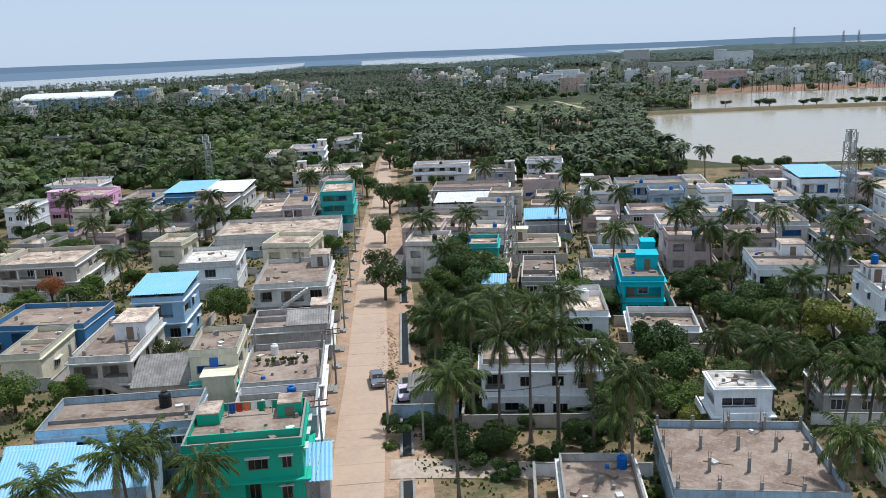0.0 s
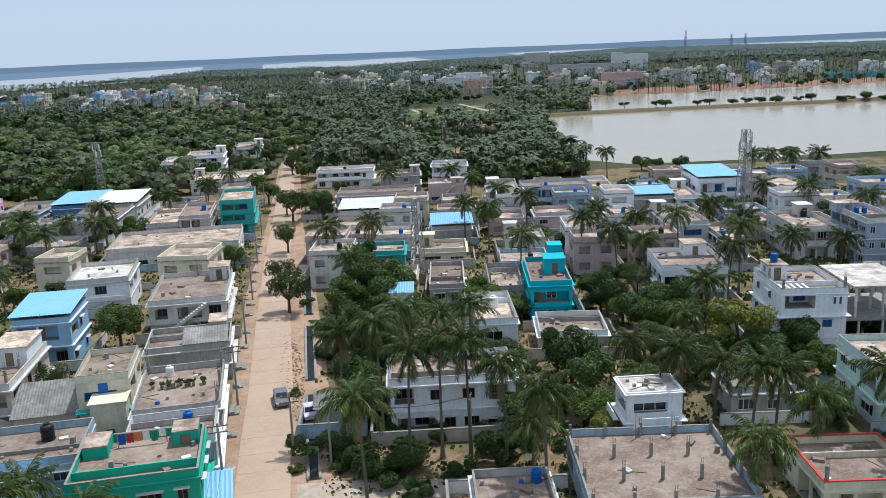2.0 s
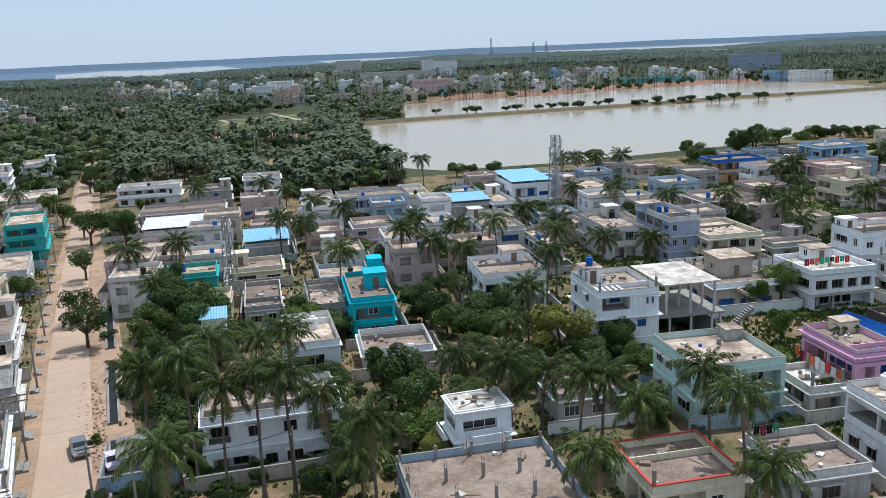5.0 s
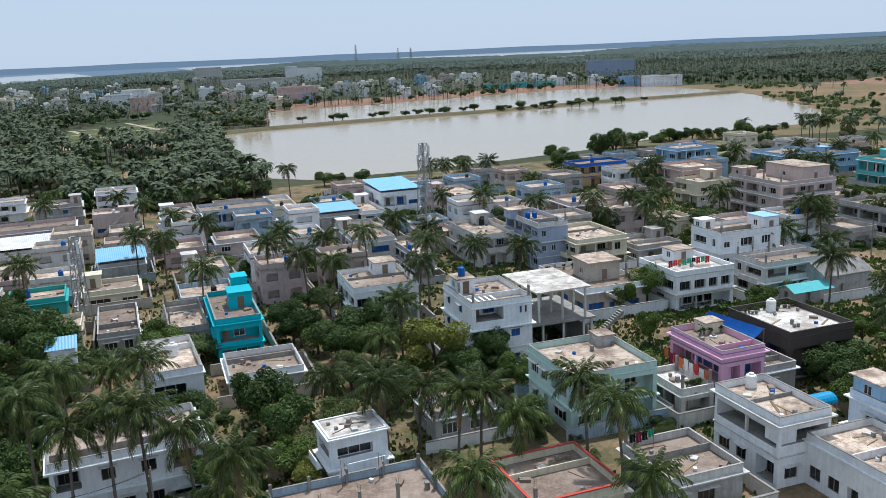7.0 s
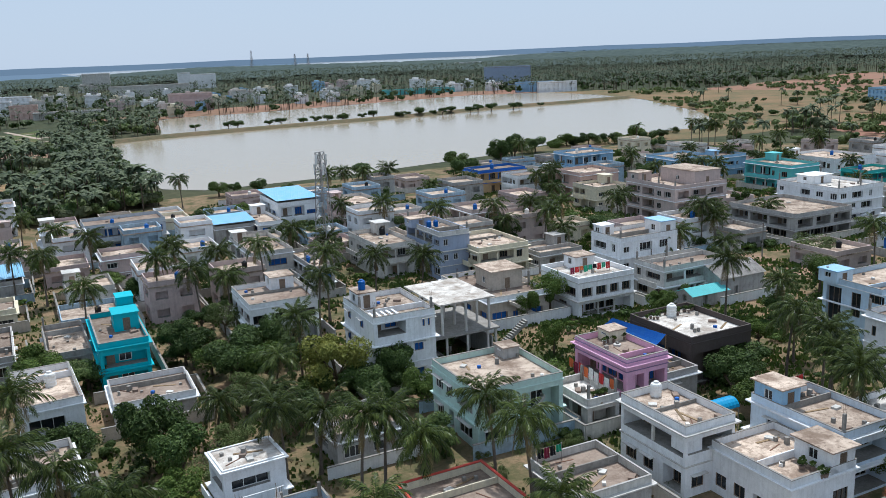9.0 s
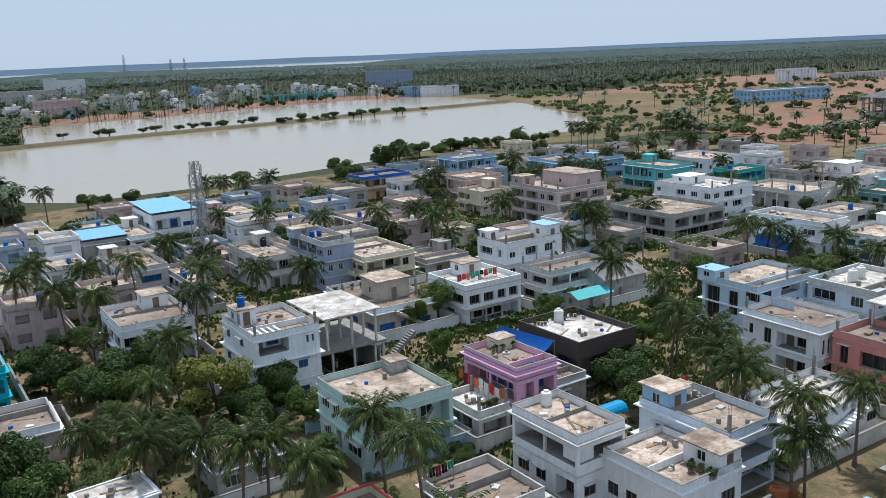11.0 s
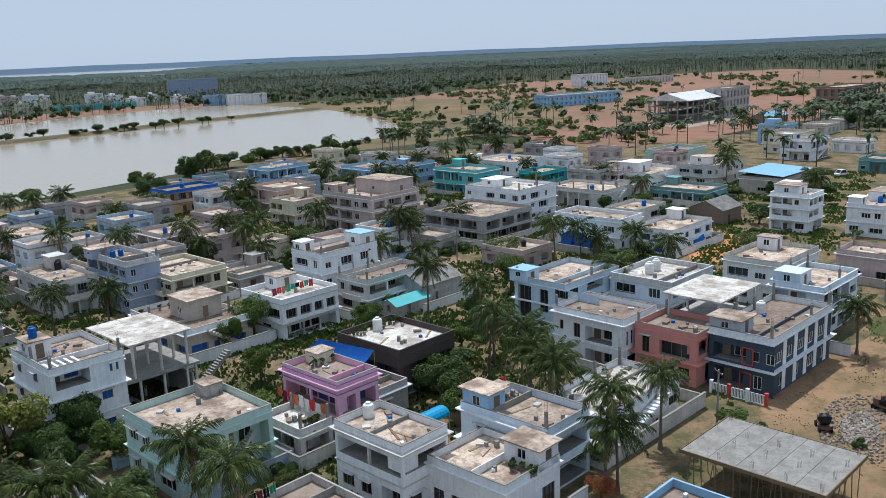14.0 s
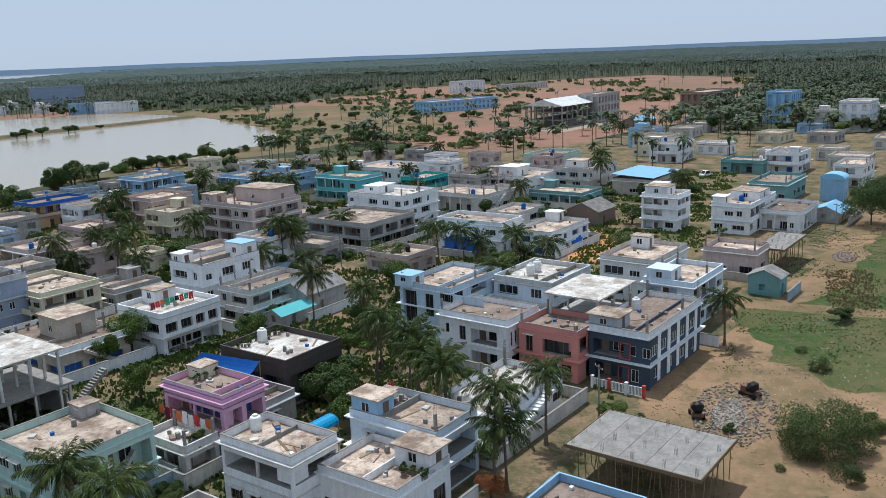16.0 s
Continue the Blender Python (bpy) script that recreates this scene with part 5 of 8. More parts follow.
TREE_WORDS = {"dark": "dense dark green", "light": "leafy fresh green", "yellow": "yellow-green", "red": "orange-red leaved", "scrub": "feathery grey-green", "thin": "open-crowned green"}


def tree(x, y, radius, height, kind, n):
    """A broadleaf tree whose crown fills the top four fifths of its height."""
    trunk, crown = TREE_KINDS[kind][n % 3]
    t = thing("tree", pose(x, y, 0, 0, 0, (n * 53) % 360), TREE_WORDS[kind] + " broadleaf tree among the houses", "tree", "broadleaf trees")
    m = pose(0, 0, height * 0.16) @ Matrix.Diagonal((radius / 2.1, radius / 2.1, height * 0.84 / 4.0, 1))
    part("trunk", trunk, t, m=m)
    part("crown", crown, t, m=m)
    return t


def shrub(x, y, radius, kind, n):
    crown = TREE_KINDS[kind][n % 3][1]
    t = tagged(new("shrub", crown), TREE_WORDS[kind] + " bushy shrub on the ground", "shrub", "shrubs")
    t.matrix_basis = pose(x, y, -radius * 0.35, 0, 0, n * 71 % 360) @ Matrix.Diagonal((radius / 2.6, radius / 2.6, radius / 3.2, 1))
    return t


palm(6.9, 69.5, 12.0, 1)
palm(6.6, 88.3, 12.0, 2)
palm(10.5, 85.8, 13.0, 3)
palm(12.5, 81.4, 11.5, 4)
palm(15.7, 81.0, 12.6, 5)
palm(18.2, 79.4, 12.8, 6)
palm(15.3, 98.7, 11.0, 7)
palm(22.0, 94.3, 11.4, 8)
palm(21.6, 78.3, 10.6, 9)
palm(22.9, 70.0, 10.7, 10)
palm(41.2, 80.1, 9.0, 11)
palm(44.8, 73.2, 9.0, 12)
palm(38.9, 63.6, 7.0, 13)
palm(-21.0, 67.6, 8.5, 14)
palm(-14.6, 64.9, 8.5, 15)
palm(-25.5, 62.9, 8.5, 16)
palm(-19.9, 71.3, 8.0, 17)
palm(19.2, 160.1, 9.0, 18)
palm(10.5, 158.1, 9.0, 19)
palm(40.0, 172.8, 9.0, 20)
palm(43.3, 166.2, 9.0, 21)
palm(41.5, 138.7, 9.0, 22)
palm(54.2, 144.0, 10.0, 23)
palm(62.4, 155.6, 9.0, 24)
palm(58.1, 136.8, 9.0, 25)
palm(67.1, 149.6, 8.0, 26)
palm(69.4, 136.6, 11.0, 27)
palm(73.0, 123.4, 11.0, 28)
palm(-75.4, 199.9, 8.0, 29)
palm(-69.7, 209.1, 9.0, 30)
palm(-48.1, 187.4, 8.0, 31)
palm(-42.0, 179.1, 8.0, 32)
palm(-34.8, 201.6, 9.0, 33)
palm(-55.1, 178.8, 8.0, 34)
palm(-22.2, 218.4, 8.0, 35)
palm(-14.4, 231.8, 8.0, 36)
palm(-11.9, 324.0, 9.0, 37)
palm(56.6, 103.7, 9.0, 38)
palm(66.7, 115.8, 10.0, 39)
palm(87.0, 130.8, 7.0, 40)
palm(86.8, 117.8, 9.0, 41)
palm(56.0, 67.6, 9.5, 42)
palm(54.6, 61.4, 9.5, 43)
palm(47.0, 72.6, 9.0, 44)
palm(49.4, 69.1, 7.0, 45)
palm(52.0, 55.9, 6.0, 48)
palm(23.5, 75.9, 5.0, 50)
palm(161.0, 136.9, 7.0, 53)
palm(135.0, 142.2, 8.0, 54)
palm(131.1, 133.6, 8.0, 55)
palm(139.9, 136.9, 8.0, 56)
palm(97.9, 62.3, 9.5, 57)
palm(95.3, 56.6, 9.0, 58)
palm(91.9, 54.3, 8.0, 59)
palm(87.8, 48.8, 8.0, 60)
palm(134.0, 102.8, 7.0, 61)
palm(126.3, 102.1, 7.0, 62)
palm(105.2, 65.4, 6.0, 63)
palm(79.2, 40.7, 10.0, 64)
palm(89.7, 38.7, 8.0, 65)
palm(79.5, 39.6, 7.0, 66)
palm(155.4, 73.1, 8.0, 67)
palm(155.4, 70.4, 6.0, 68)
palm(152.3, 76.9, 9.0, 69)
palm(126.2, 24.2, 6.5, 70)
palm(91.4, 50.3, 8.0, 71)
palm(236.8, 159.8, 8.0, 72)
palm(264.5, 72.1, 9.0, 73)
palm(150.3, 106.6, 7.0, 74)
palm(151.7, 112.8, 7.0, 75)
palm(132.1, 92.4, 7.0, 76)
palm(370.5, 89.7, 9.0, 77)
palm(363.5, 84.8, 8.0, 78)
palm(169.9, 107.6, 6.0, 79)
tree(2.6, 136.1, 3.2, 7.1, "thin", 80)
tree(6.3, 212.2, 3.6, 7.8, "thin", 81)
tree(4.0, 178.5, 2.8, 6.2, "thin", 82)
tree(1.1, 239.7, 3.0, 6.4, "light", 83)
tree(9.7, 296.1, 3.4, 7.4, "thin", 171)
tree(13.4, 362.9, 3.6, 7.0, "light", 172)
tree(13.0, 216.4, 3.6, 7.0, "dark", 173)
tree(1.9, 150.0, 2.4, 5.6, "thin", 174)
tree(5.2, 222.0, 2.6, 6.6, "thin", 175)
tree(-2.2, 262.0, 2.6, 6.0, "light", 176)
tree(3.0, 318.0, 3.0, 7.0, "dark", 177)
tree(20.0, 353.2, 3.2, 7.0, "dark", 178)
tree(18.0, 143.6, 4.0, 6.2, "dark", 84)
tree(10.8, 129.3, 3.2, 6.2, "light", 85)
tree(15.2, 149.6, 3.0, 7.8, "dark", 86)
tree(13.2, 205.7, 3.0, 7.8, "dark", 87)
tree(34.4, 88.5, 2.8, 6.2, "dark", 88)
tree(37.4, 80.3, 2.0, 4.7, "light", 89)
tree(48.8, 118.6, 3.0, 6.2, "dark", 90)
tree(50.5, 110.8, 3.2, 6.2, "dark", 91)
tree(57.5, 97.0, 3.6, 7.8, "yellow", 92)
tree(34.2, 99.5, 1.5, 3.9, "red", 93)
tree(32.5, 80.2, 1.3, 3.1, "yellow", 94)
tree(-21.5, 127.4, 2.8, 6.2, "light", 95)
tree(-45.7, 139.5, 3.5, 6.2, "light", 96)
tree(-53.5, 146.7, 2.4, 4.7, "red", 97)
tree(-11.0, 169.5, 3.0, 4.7, "yellow", 98)
tree(-6.5, 169.3, 2.0, 4.7, "light", 99)
tree(-47.6, 182.4, 2.4, 3.1, "scrub", 100)
tree(-42.3, 99.3, 2.4, 4.7, "light", 101)
tree(-35.5, 97.9, 2.2, 4.7, "light", 102)
tree(-33.4, 78.0, 2.2, 4.7, "scrub", 103)
tree(-14.9, 343.8, 3.0, 7.8, "dark", 104)
tree(-28.1, 201.3, 3.0, 6.2, "light", 105)
tree(10.6, 312.2, 4.0, 7.8, "thin", 106)
tree(50.1, 107.3, 3.0, 6.2, "dark", 107)
tree(49.4, 114.6, 2.6, 4.7, "light", 108)
tree(48.8, 125.0, 2.6, 4.7, "dark", 109)
tree(63.5, 93.4, 2.4, 6.2, "dark", 110)
tree(62.7, 87.3, 2.2, 4.7, "light", 111)
tree(47.1, 100.0, 2.4, 4.7, "scrub", 112)
tree(99.5, 102.1, 2.6, 6.2, "light", 113)
tree(93.8, 101.2, 1.8, 4.7, "light", 114)
tree(86.0, 88.5, 1.9, 4.7, "light", 115)
tree(95.5, 66.5, 3.0, 4.7, "dark", 116)
tree(117.3, 89.3, 1.5, 3.1, "scrub", 117)
tree(92.5, 211.4, 2.4, 4.7, "thin", 118)
tree(214.4, 234.9, 4.0, 9.3, "dark", 119)
tree(223.5, 237.4, 4.0, 9.3, "dark", 120)
tree(177.0, 211.0, 4.0, 7.8, "dark", 121)
tree(135.9, 77.9, 2.8, 6.2, "light", 122)
tree(84.1, 72.8, 2.2, 5.4, "light", 123)
_bush, _ = crown_mesh("bush_crown", 91, 5.0, 4.6, 17000, 0.12, SCRUB, 26)
_bush2, _ = crown_mesh("tree_crown", 92, 6.4, 9.0, 20000, 0.17, LEAF, 30)
big_bush = tagged(new("shrub", _bush), "wide feathery grey-green thorn bush on the empty plot", "shrub", "shrubs")
big_bush.matrix_basis = pose(97.2, 12.2, -0.7)
big_tree = thing("tree", pose(214.3, 1.4, 0), "broad dense dark green tree beside a grass plot", "tree", "broadleaf trees")
part("crown", _bush2, big_tree, m=pose(0, 0, 0.8))
part("trunk", TREE_KINDS["dark"][0][0], big_tree, m=pose(0, 0, 1.4))
tree(154.6, 89.3, 4.0, 4.7, "scrub", 128)
tree(83.5, 43.6, 2.0, 3.1, "light", 129)
tree(77.8, 40.5, 1.6, 1.9, "red", 130)
tree(97.5, 33.1, 1.6, 2.3, "light", 131)
tree(141.4, 9.4, 1.8, 1.9, "dark", 132)
tree(89.7, 64.4, 2.6, 4.7, "dark", 133)
tree(87.2, 60.2, 2.2, 3.9, "light", 134)
tree(178.2, 174.8, 3.5, 6.2, "dark", 135)
tree(10.0, 98.0, 3.4, 6.2, "dark", 136)
tree(11.9, 100.1, 3.2, 7.8, "dark", 137)
tree(10.8, 108.0, 3.4, 7.8, "dark", 138)
tree(18.0, 127.4, 3.6, 7.8, "dark", 139)
tree(17.0, 134.2, 3.4, 7.8, "dark", 140)
tree(14.1, 133.6, 3.4, 7.8, "dark", 141)
tree(25.3, 84.3, 2.6, 4.7, "dark", 142)
tree(33.9, 93.5, 3.2, 7.8, "dark", 143)
tree(9.3, 90.2, 3.0, 6.2, "dark", 144)
tree(56.4, 114.5, 3.0, 6.2, "dark", 145)
tree(52.9, 104.9, 2.6, 6.2, "light", 146)
shrub(9.4, 78.0, 3.2, "dark", 147)
shrub(7.1, 82.5, 3.0, "dark", 148)
shrub(11.9, 79.3, 2.4, "light", 149)
shrub(21.0, 79.4, 2.8, "dark", 150)
shrub(23.9, 81.3, 2.2, "dark", 151)
shrub(1.4, 88.3, 1.2, "dark", 152)
shrub(2.0, 101.9, 1.0, "light", 153)
shrub(1.2, 82.2, 0.9, "light", 154)
shrub(4.8, 87.4, 1.6, "light", 155)
shrub(5.2, 81.3, 1.2, "scrub", 156)
shrub(8.0, 124.2, 2.4, "light", 157)
shrub(6.8, 114.2, 2.0, "dark", 158)
shrub(11.9, 86.7, 1.8, "dark", 159)
shrub(16.0, 85.6, 1.8, "dark", 160)
shrub(20.8, 84.8, 1.6, "light", 161)
shrub(98.5, 21.4, 0.9, "dark", 162)
shrub(119.9, 12.5, 1.6, "scrub", 163)
shrub(126.3, 14.5, 1.0, "scrub", 164)
shrub(91.3, 10.3, 2.0, "scrub", 165)
shrub(102.4, 6.8, 2.4, "scrub", 166)
shrub(91.3, 16.2, 0.7, "scrub", 167)
shrub(65.0, 83.2, 1.4, "light", 168)


OPEN_PLOT = [(-62, 165), (-40, 165), (-38, 190), (-60, 192)]


# scattered trees of the town between the houses
def free(x, y, gap):
    for hx, hy, w, d, rot, _ in ROOFS:
        c, s = math.cos(radians(rot)), math.sin(radians(rot))
        u, v = (x - hx) * c + (y - hy) * s, -(x - hx) * s + (y - hy) * c
        if abs(u) < w / 2 + gap and abs(v) < d / 2 + gap:
            return False
    return True


def on_road(x, y, gap=1.0):
    for (a, b), (c, d) in zip(ROAD_L, ROAD_L[1:]):
        if b <= y <= d:
            e = a + (c - a) * (y - b) / (d - b)
            return e - gap < x < e + 5.4 + gap
    return False


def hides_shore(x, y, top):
    """Whether something this tall would cover the open shore in the camera's view."""
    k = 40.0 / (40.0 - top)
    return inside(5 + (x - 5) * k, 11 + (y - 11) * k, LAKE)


rng = random.Random(21)
APARTMENT_VIEW = [(6, 62), (34, 62), (30, 86), (8, 88)]
count = 0
while count < 295:
    zone = 3 if count >= 215 else 0 if count < 120 else 1 if count < 165 else 2
    x, y = ((rng.uniform(-95, 300), rng.uniform(130, 330)), (rng.uniform(8, 76), rng.uniform(66, 135)), (rng.uniform(-80, -18), rng.uniform(70, 215)), (rng.uniform(96, 250), rng.uniform(40, 200)))[zone]
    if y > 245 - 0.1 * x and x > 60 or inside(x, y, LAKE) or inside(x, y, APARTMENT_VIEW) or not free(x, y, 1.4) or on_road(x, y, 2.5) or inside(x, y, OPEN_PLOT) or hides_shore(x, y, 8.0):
        continue
    count += 1
    if zone in (0, 3) and rng.random() < 0.45:
        palm(x, y, rng.uniform(5.5, 9.5), count)
    elif zone == 1 and rng.random() < 0.12:
        palm(x, y, rng.uniform(4.0, 7.0), count)
    else:
        tree(x, y, rng.uniform(1.8, 3.2), rng.uniform(3.0, 5.2), rng.choice(["dark", "dark", "light", "thin", "scrub"]), count)
yard_shrubs = []
for k in range(620):
    x, y = (rng.uniform(90, 250), rng.uniform(30, 200)) if k > 330 else (rng.uniform(-60, 200), rng.uniform(60, 240)) if k > 260 else (rng.uniform(8, 78), rng.uniform(66, 135)) if k > 110 else (rng.uniform(-75, -4), rng.uniform(62, 220))
    if free(x, y, 0.7) and not on_road(x, y) and not inside(x, y, LAKE) and not inside(x, y, OPEN_PLOT):
        if k > 230:
            yard_shrubs.append((x, y, rng.uniform(1.2, 2.6), rng.uniform(0.9, 1.7)))
        else:
            shrub(x, y, rng.uniform(0.7, 1.7), rng.choice(["dark", "dark", "light", "scrub"]), k)


# weeds and dry tufts over the bare earth of the town
def tufts(name, label, count, material, seed, size, region=(-75, 150, 55, 215)):
    r = random.Random(seed)
    s = Shape()
    while len(s.f) < count:
        x, y = r.uniform(*region[:2]), r.uniform(*region[2:])
        if on_road(x, y, 3.2) or noise.noise(Vector((x * 0.09, y * 0.09, seed))) < -0.05 or inside(x, y, LAKE):
            continue
        for _ in range(5):
            px, py, a, h = x + r.uniform(-0.7, 0.7), y + r.uniform(-0.7, 0.7), r.uniform(0, 6.283), size * r.uniform(0.5, 1.3)
            c, q = math.cos(a) * h * 0.6, math.sin(a) * h * 0.6
            s.quad((px - c, py - q, 0.02), (px + c, py + q, 0.02), (px + c * 0.6 + q * 0.5, py + q * 0.6 - c * 0.5, h), (px - c * 0.6 + q * 0.5, py - q * 0.6 - c * 0.5, h))
    tagged(new(name, s.mesh(name, material)), label, "weeds", kind="stuff")


tufts("weeds", "low green weeds on the bare earth between houses", 42000, LEAF_LIGHT, 2, 0.32)
tufts("dry_weeds", "dry straw-coloured weeds on the bare earth", 14000, FROND_DRY, 3, 0.24)
tufts("creepers", "dark creepers along the plots", 26000, LEAF, 5, 0.36)
tufts("yard_weeds", "green weeds in the yards between houses", 70000, LEAF_LIGHT, 11, 0.42, (95, 290, 34, 200))
tufts("yard_creepers", "dark green creepers in the yards between houses", 50000, LEAF, 12, 0.45, (60, 260, 60, 240))
tufts("plot_grass", "patchy green grass on the empty plot", 22000, SCRUB, 7, 0.16, (112, 240, -36, 24))
tufts("plot_straw", "dry straw and weeds on the sandy plot", 12000, FROND_DRY, 8, 0.13, (84, 200, -30, 30))
tufts("tall_reeds", "tall dry reeds at the edge of the grass plot", 1500, FROND_DRY, 9, 0.28, (148, 172, 4, 15))


# ---- far woods, one object of joined palms for each belt ----
def palm_belt(name, label, spots, material, seed, blades=9, segs=3):
    r = np.random.default_rng(seed)
    verts, faces = [], []
    for x, y, top, spread in spots:
        n = len(verts)
        for z, q in ((0, 0.22), (top, 0.14)):
            for k in range(3):
                verts.append((x + q * math.cos(2.1 * k), y + q * math.sin(2.1 * k), z))
        for k in range(3):
            faces.append((n + k, n + (k + 1) % 3, n + 3 + (k + 1) % 3, n + 3 + k))
        start = r.uniform(0, 6.28)
        for b in range(blades):
            t = start + b * 6.283 / blades + r.uniform(-0.25, 0.25)
            a = r.uniform(-0.25, 1.05)
            ox, oy = math.cos(t), math.sin(t)
            px, pz, w = 0.0, top, 0.25
            n = len(verts)
            for k in range(segs + 1):
                wide = (0.18, 0.62, 0.52, 0.08)[k] if segs == 3 else (0.3, 0.6, 0.1)[k]
                verts.append((x + ox * px - oy * wide, y + oy * px + ox * wide, pz - wide * 0.5))
                verts.append((x + ox * px, y + oy * px, pz))
                verts.append((x + ox * px + oy * wide, y + oy * px - ox * wide, pz - wide * 0.5))
                px += math.cos(a) * spread / segs
                pz += math.sin(a) * spread / segs
                a -= 0.62
            for k in range(segs):
                for q in (0, 1):
                    i = n + 3 * k + q
                    faces.append((i, i + 1, i + 4, i + 3))
    me = mesh_of(name, verts, faces, [material, BARK])
    me.polygons.foreach_set("material_index", [1 if min(verts[i][2] for i in f) == 0 else 0 for f in faces])
    return tagged(new(name, me), label, "woods", kind="stuff")


FAR_SHORE = [(-2500, 1350), (-1060, 1900), (-700, 1500), (-230, 1640), (-100, 2260), (20, 2080), (500, 2380), (820, 2640), (1590, 3520), (1700, 2700), (1890, 2300), (2650, 2760), (3700, 2700), (2900, 3580), (1500, 4370), (0, 4620), (-1600, 4340), (-2900, 3500)]
CLEAR = [LAKE, BANKS[0], [(80, 464), (130, 495), (158, 600), (90, 560)], [(500, 330), (640, 430), (900, 450), (1150, 200), (1000, 60), (560, 60), (400, 90), (330, 130), (370, 200)],
         [(-96, 690), (-47, 715), (-41, 654), (-91, 625)], [(420, -80), (400, 100), (330, 245), (230, 262), (100, 285), (75, 320), (-20, 335), (-70, 330), (-120, 250), (-120, 20)],
         [(-320, 780), (-60, 780), (-20, 1000), (-330, 1000)]]
rng = random.Random(8)
spots, far_spots, broad = [], [], []
PARK = [(70, 440), (135, 470), (185, 650), (95, 590)]
FAR_TOWN = [(150, 640), (620, 610), (660, 780), (480, 1250), (330, 1250), (140, 850)]
BACK_FIELD = [(52, 292), (100, 284), (110, 320), (116, 345), (60, 345)]
for _ in range(52000):
    r = 230 + 1900 * rng.random() ** 0.95
    a = radians(rng.uniform(-38, 112))
    x, y = r * math.sin(a), r * math.cos(a)
    if y < -420 or r > 1000 and rng.random() < 0.1 or on_road(x, y, 3) or in_river(x, y) or inside(x, y, PARK):
        continue
    clump = noise.noise(Vector((x * 0.013, y * 0.013, 2.0)))
    garden = x < 12 and r < 640  # old gardens west of the street: large broadleaf crowns, few palms
    if r < 700 and rng.random() < (0.50 if garden else 0.14) - 0.4 * clump:
        continue
    if any(inside(x, y, p) for p in CLEAR):
        edge = inside(x, y, CLEAR[5]) and (y > 262 and x < 108 or x < -88) and free(x, y, 4.5) and not inside(x, y, LAKE)
        if not edge and not (rng.random() < 0.02 and inside(x, y, CLEAR[3])):
            continue
    if inside(x, y, FAR_TOWN) and rng.random() < 0.6:
        continue
    if inside(x, y, BACK_FIELD) and rng.random() < 0.9:
        continue
    leafy = rng.random() < ((0.78 if garden else 0.22 + 0.5 * max(0, clump)) if r < 1100 else 0.0)
    kind = broad if leafy else spots if r < 650 else far_spots
    top = rng.uniform(7.5, 12) if leafy and garden else rng.uniform(5.5, 10.5)
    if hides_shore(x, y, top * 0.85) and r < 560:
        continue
    kind.append((x, y, top, rng.uniform(4.2, 6.4) if leafy and garden else rng.uniform(2.9, 3.9)))
for _ in range(26):
    spots.append((rng.uniform(290, 430), rng.uniform(30, 150), rng.uniform(7, 11), rng.uniform(3.2, 4.2)))
# looser trees and palms between the town's edge and the lake
for k in range(240):
    x, y = rng.uniform(225, 520), rng.uniform(100, 330)
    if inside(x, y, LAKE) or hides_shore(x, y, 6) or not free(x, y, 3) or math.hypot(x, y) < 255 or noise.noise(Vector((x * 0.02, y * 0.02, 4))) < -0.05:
        continue
    (spots if k % 3 == 0 else broad).append((x, y, rng.uniform(4, 7.5) if k % 3 else rng.uniform(7, 11), rng.uniform(2.0, 3.6) if k % 3 else rng.uniform(3.2, 4.0)))
SHORE_WOOD = [(40, 243), (96, 246), (103, 262), (100, 286), (112, 318), (128, 372), (150, 455), (128, 462), (104, 372), (84, 300), (44, 288)]
for k in range(2600):
    x, y = rng.uniform(38, 152), rng.uniform(240, 470)
    top = rng.uniform(4.5, 9.5)
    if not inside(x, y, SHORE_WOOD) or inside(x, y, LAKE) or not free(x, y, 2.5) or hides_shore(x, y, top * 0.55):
        continue
    if k % 3 == 0:
        spots.append((x, y, top, rng.uniform(2.9, 3.8)))
    else:
        broad.append((x, y, top * 0.8, rng.uniform(2.2, 3.4)))
for x, y in ((8.0, 352), (21.0, 372), (9.5, 392), (23.5, 404), (14.0, 444), (19.0, 452), (24.0, 436), (11.0, 430), (2.5, 330), (17.5, 330)):
    broad.append((x, y, rng.uniform(7, 9), rng.uniform(3.2, 4.2)))
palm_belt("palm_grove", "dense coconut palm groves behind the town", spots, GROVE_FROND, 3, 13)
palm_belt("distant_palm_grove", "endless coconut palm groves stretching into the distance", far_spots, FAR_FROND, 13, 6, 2)


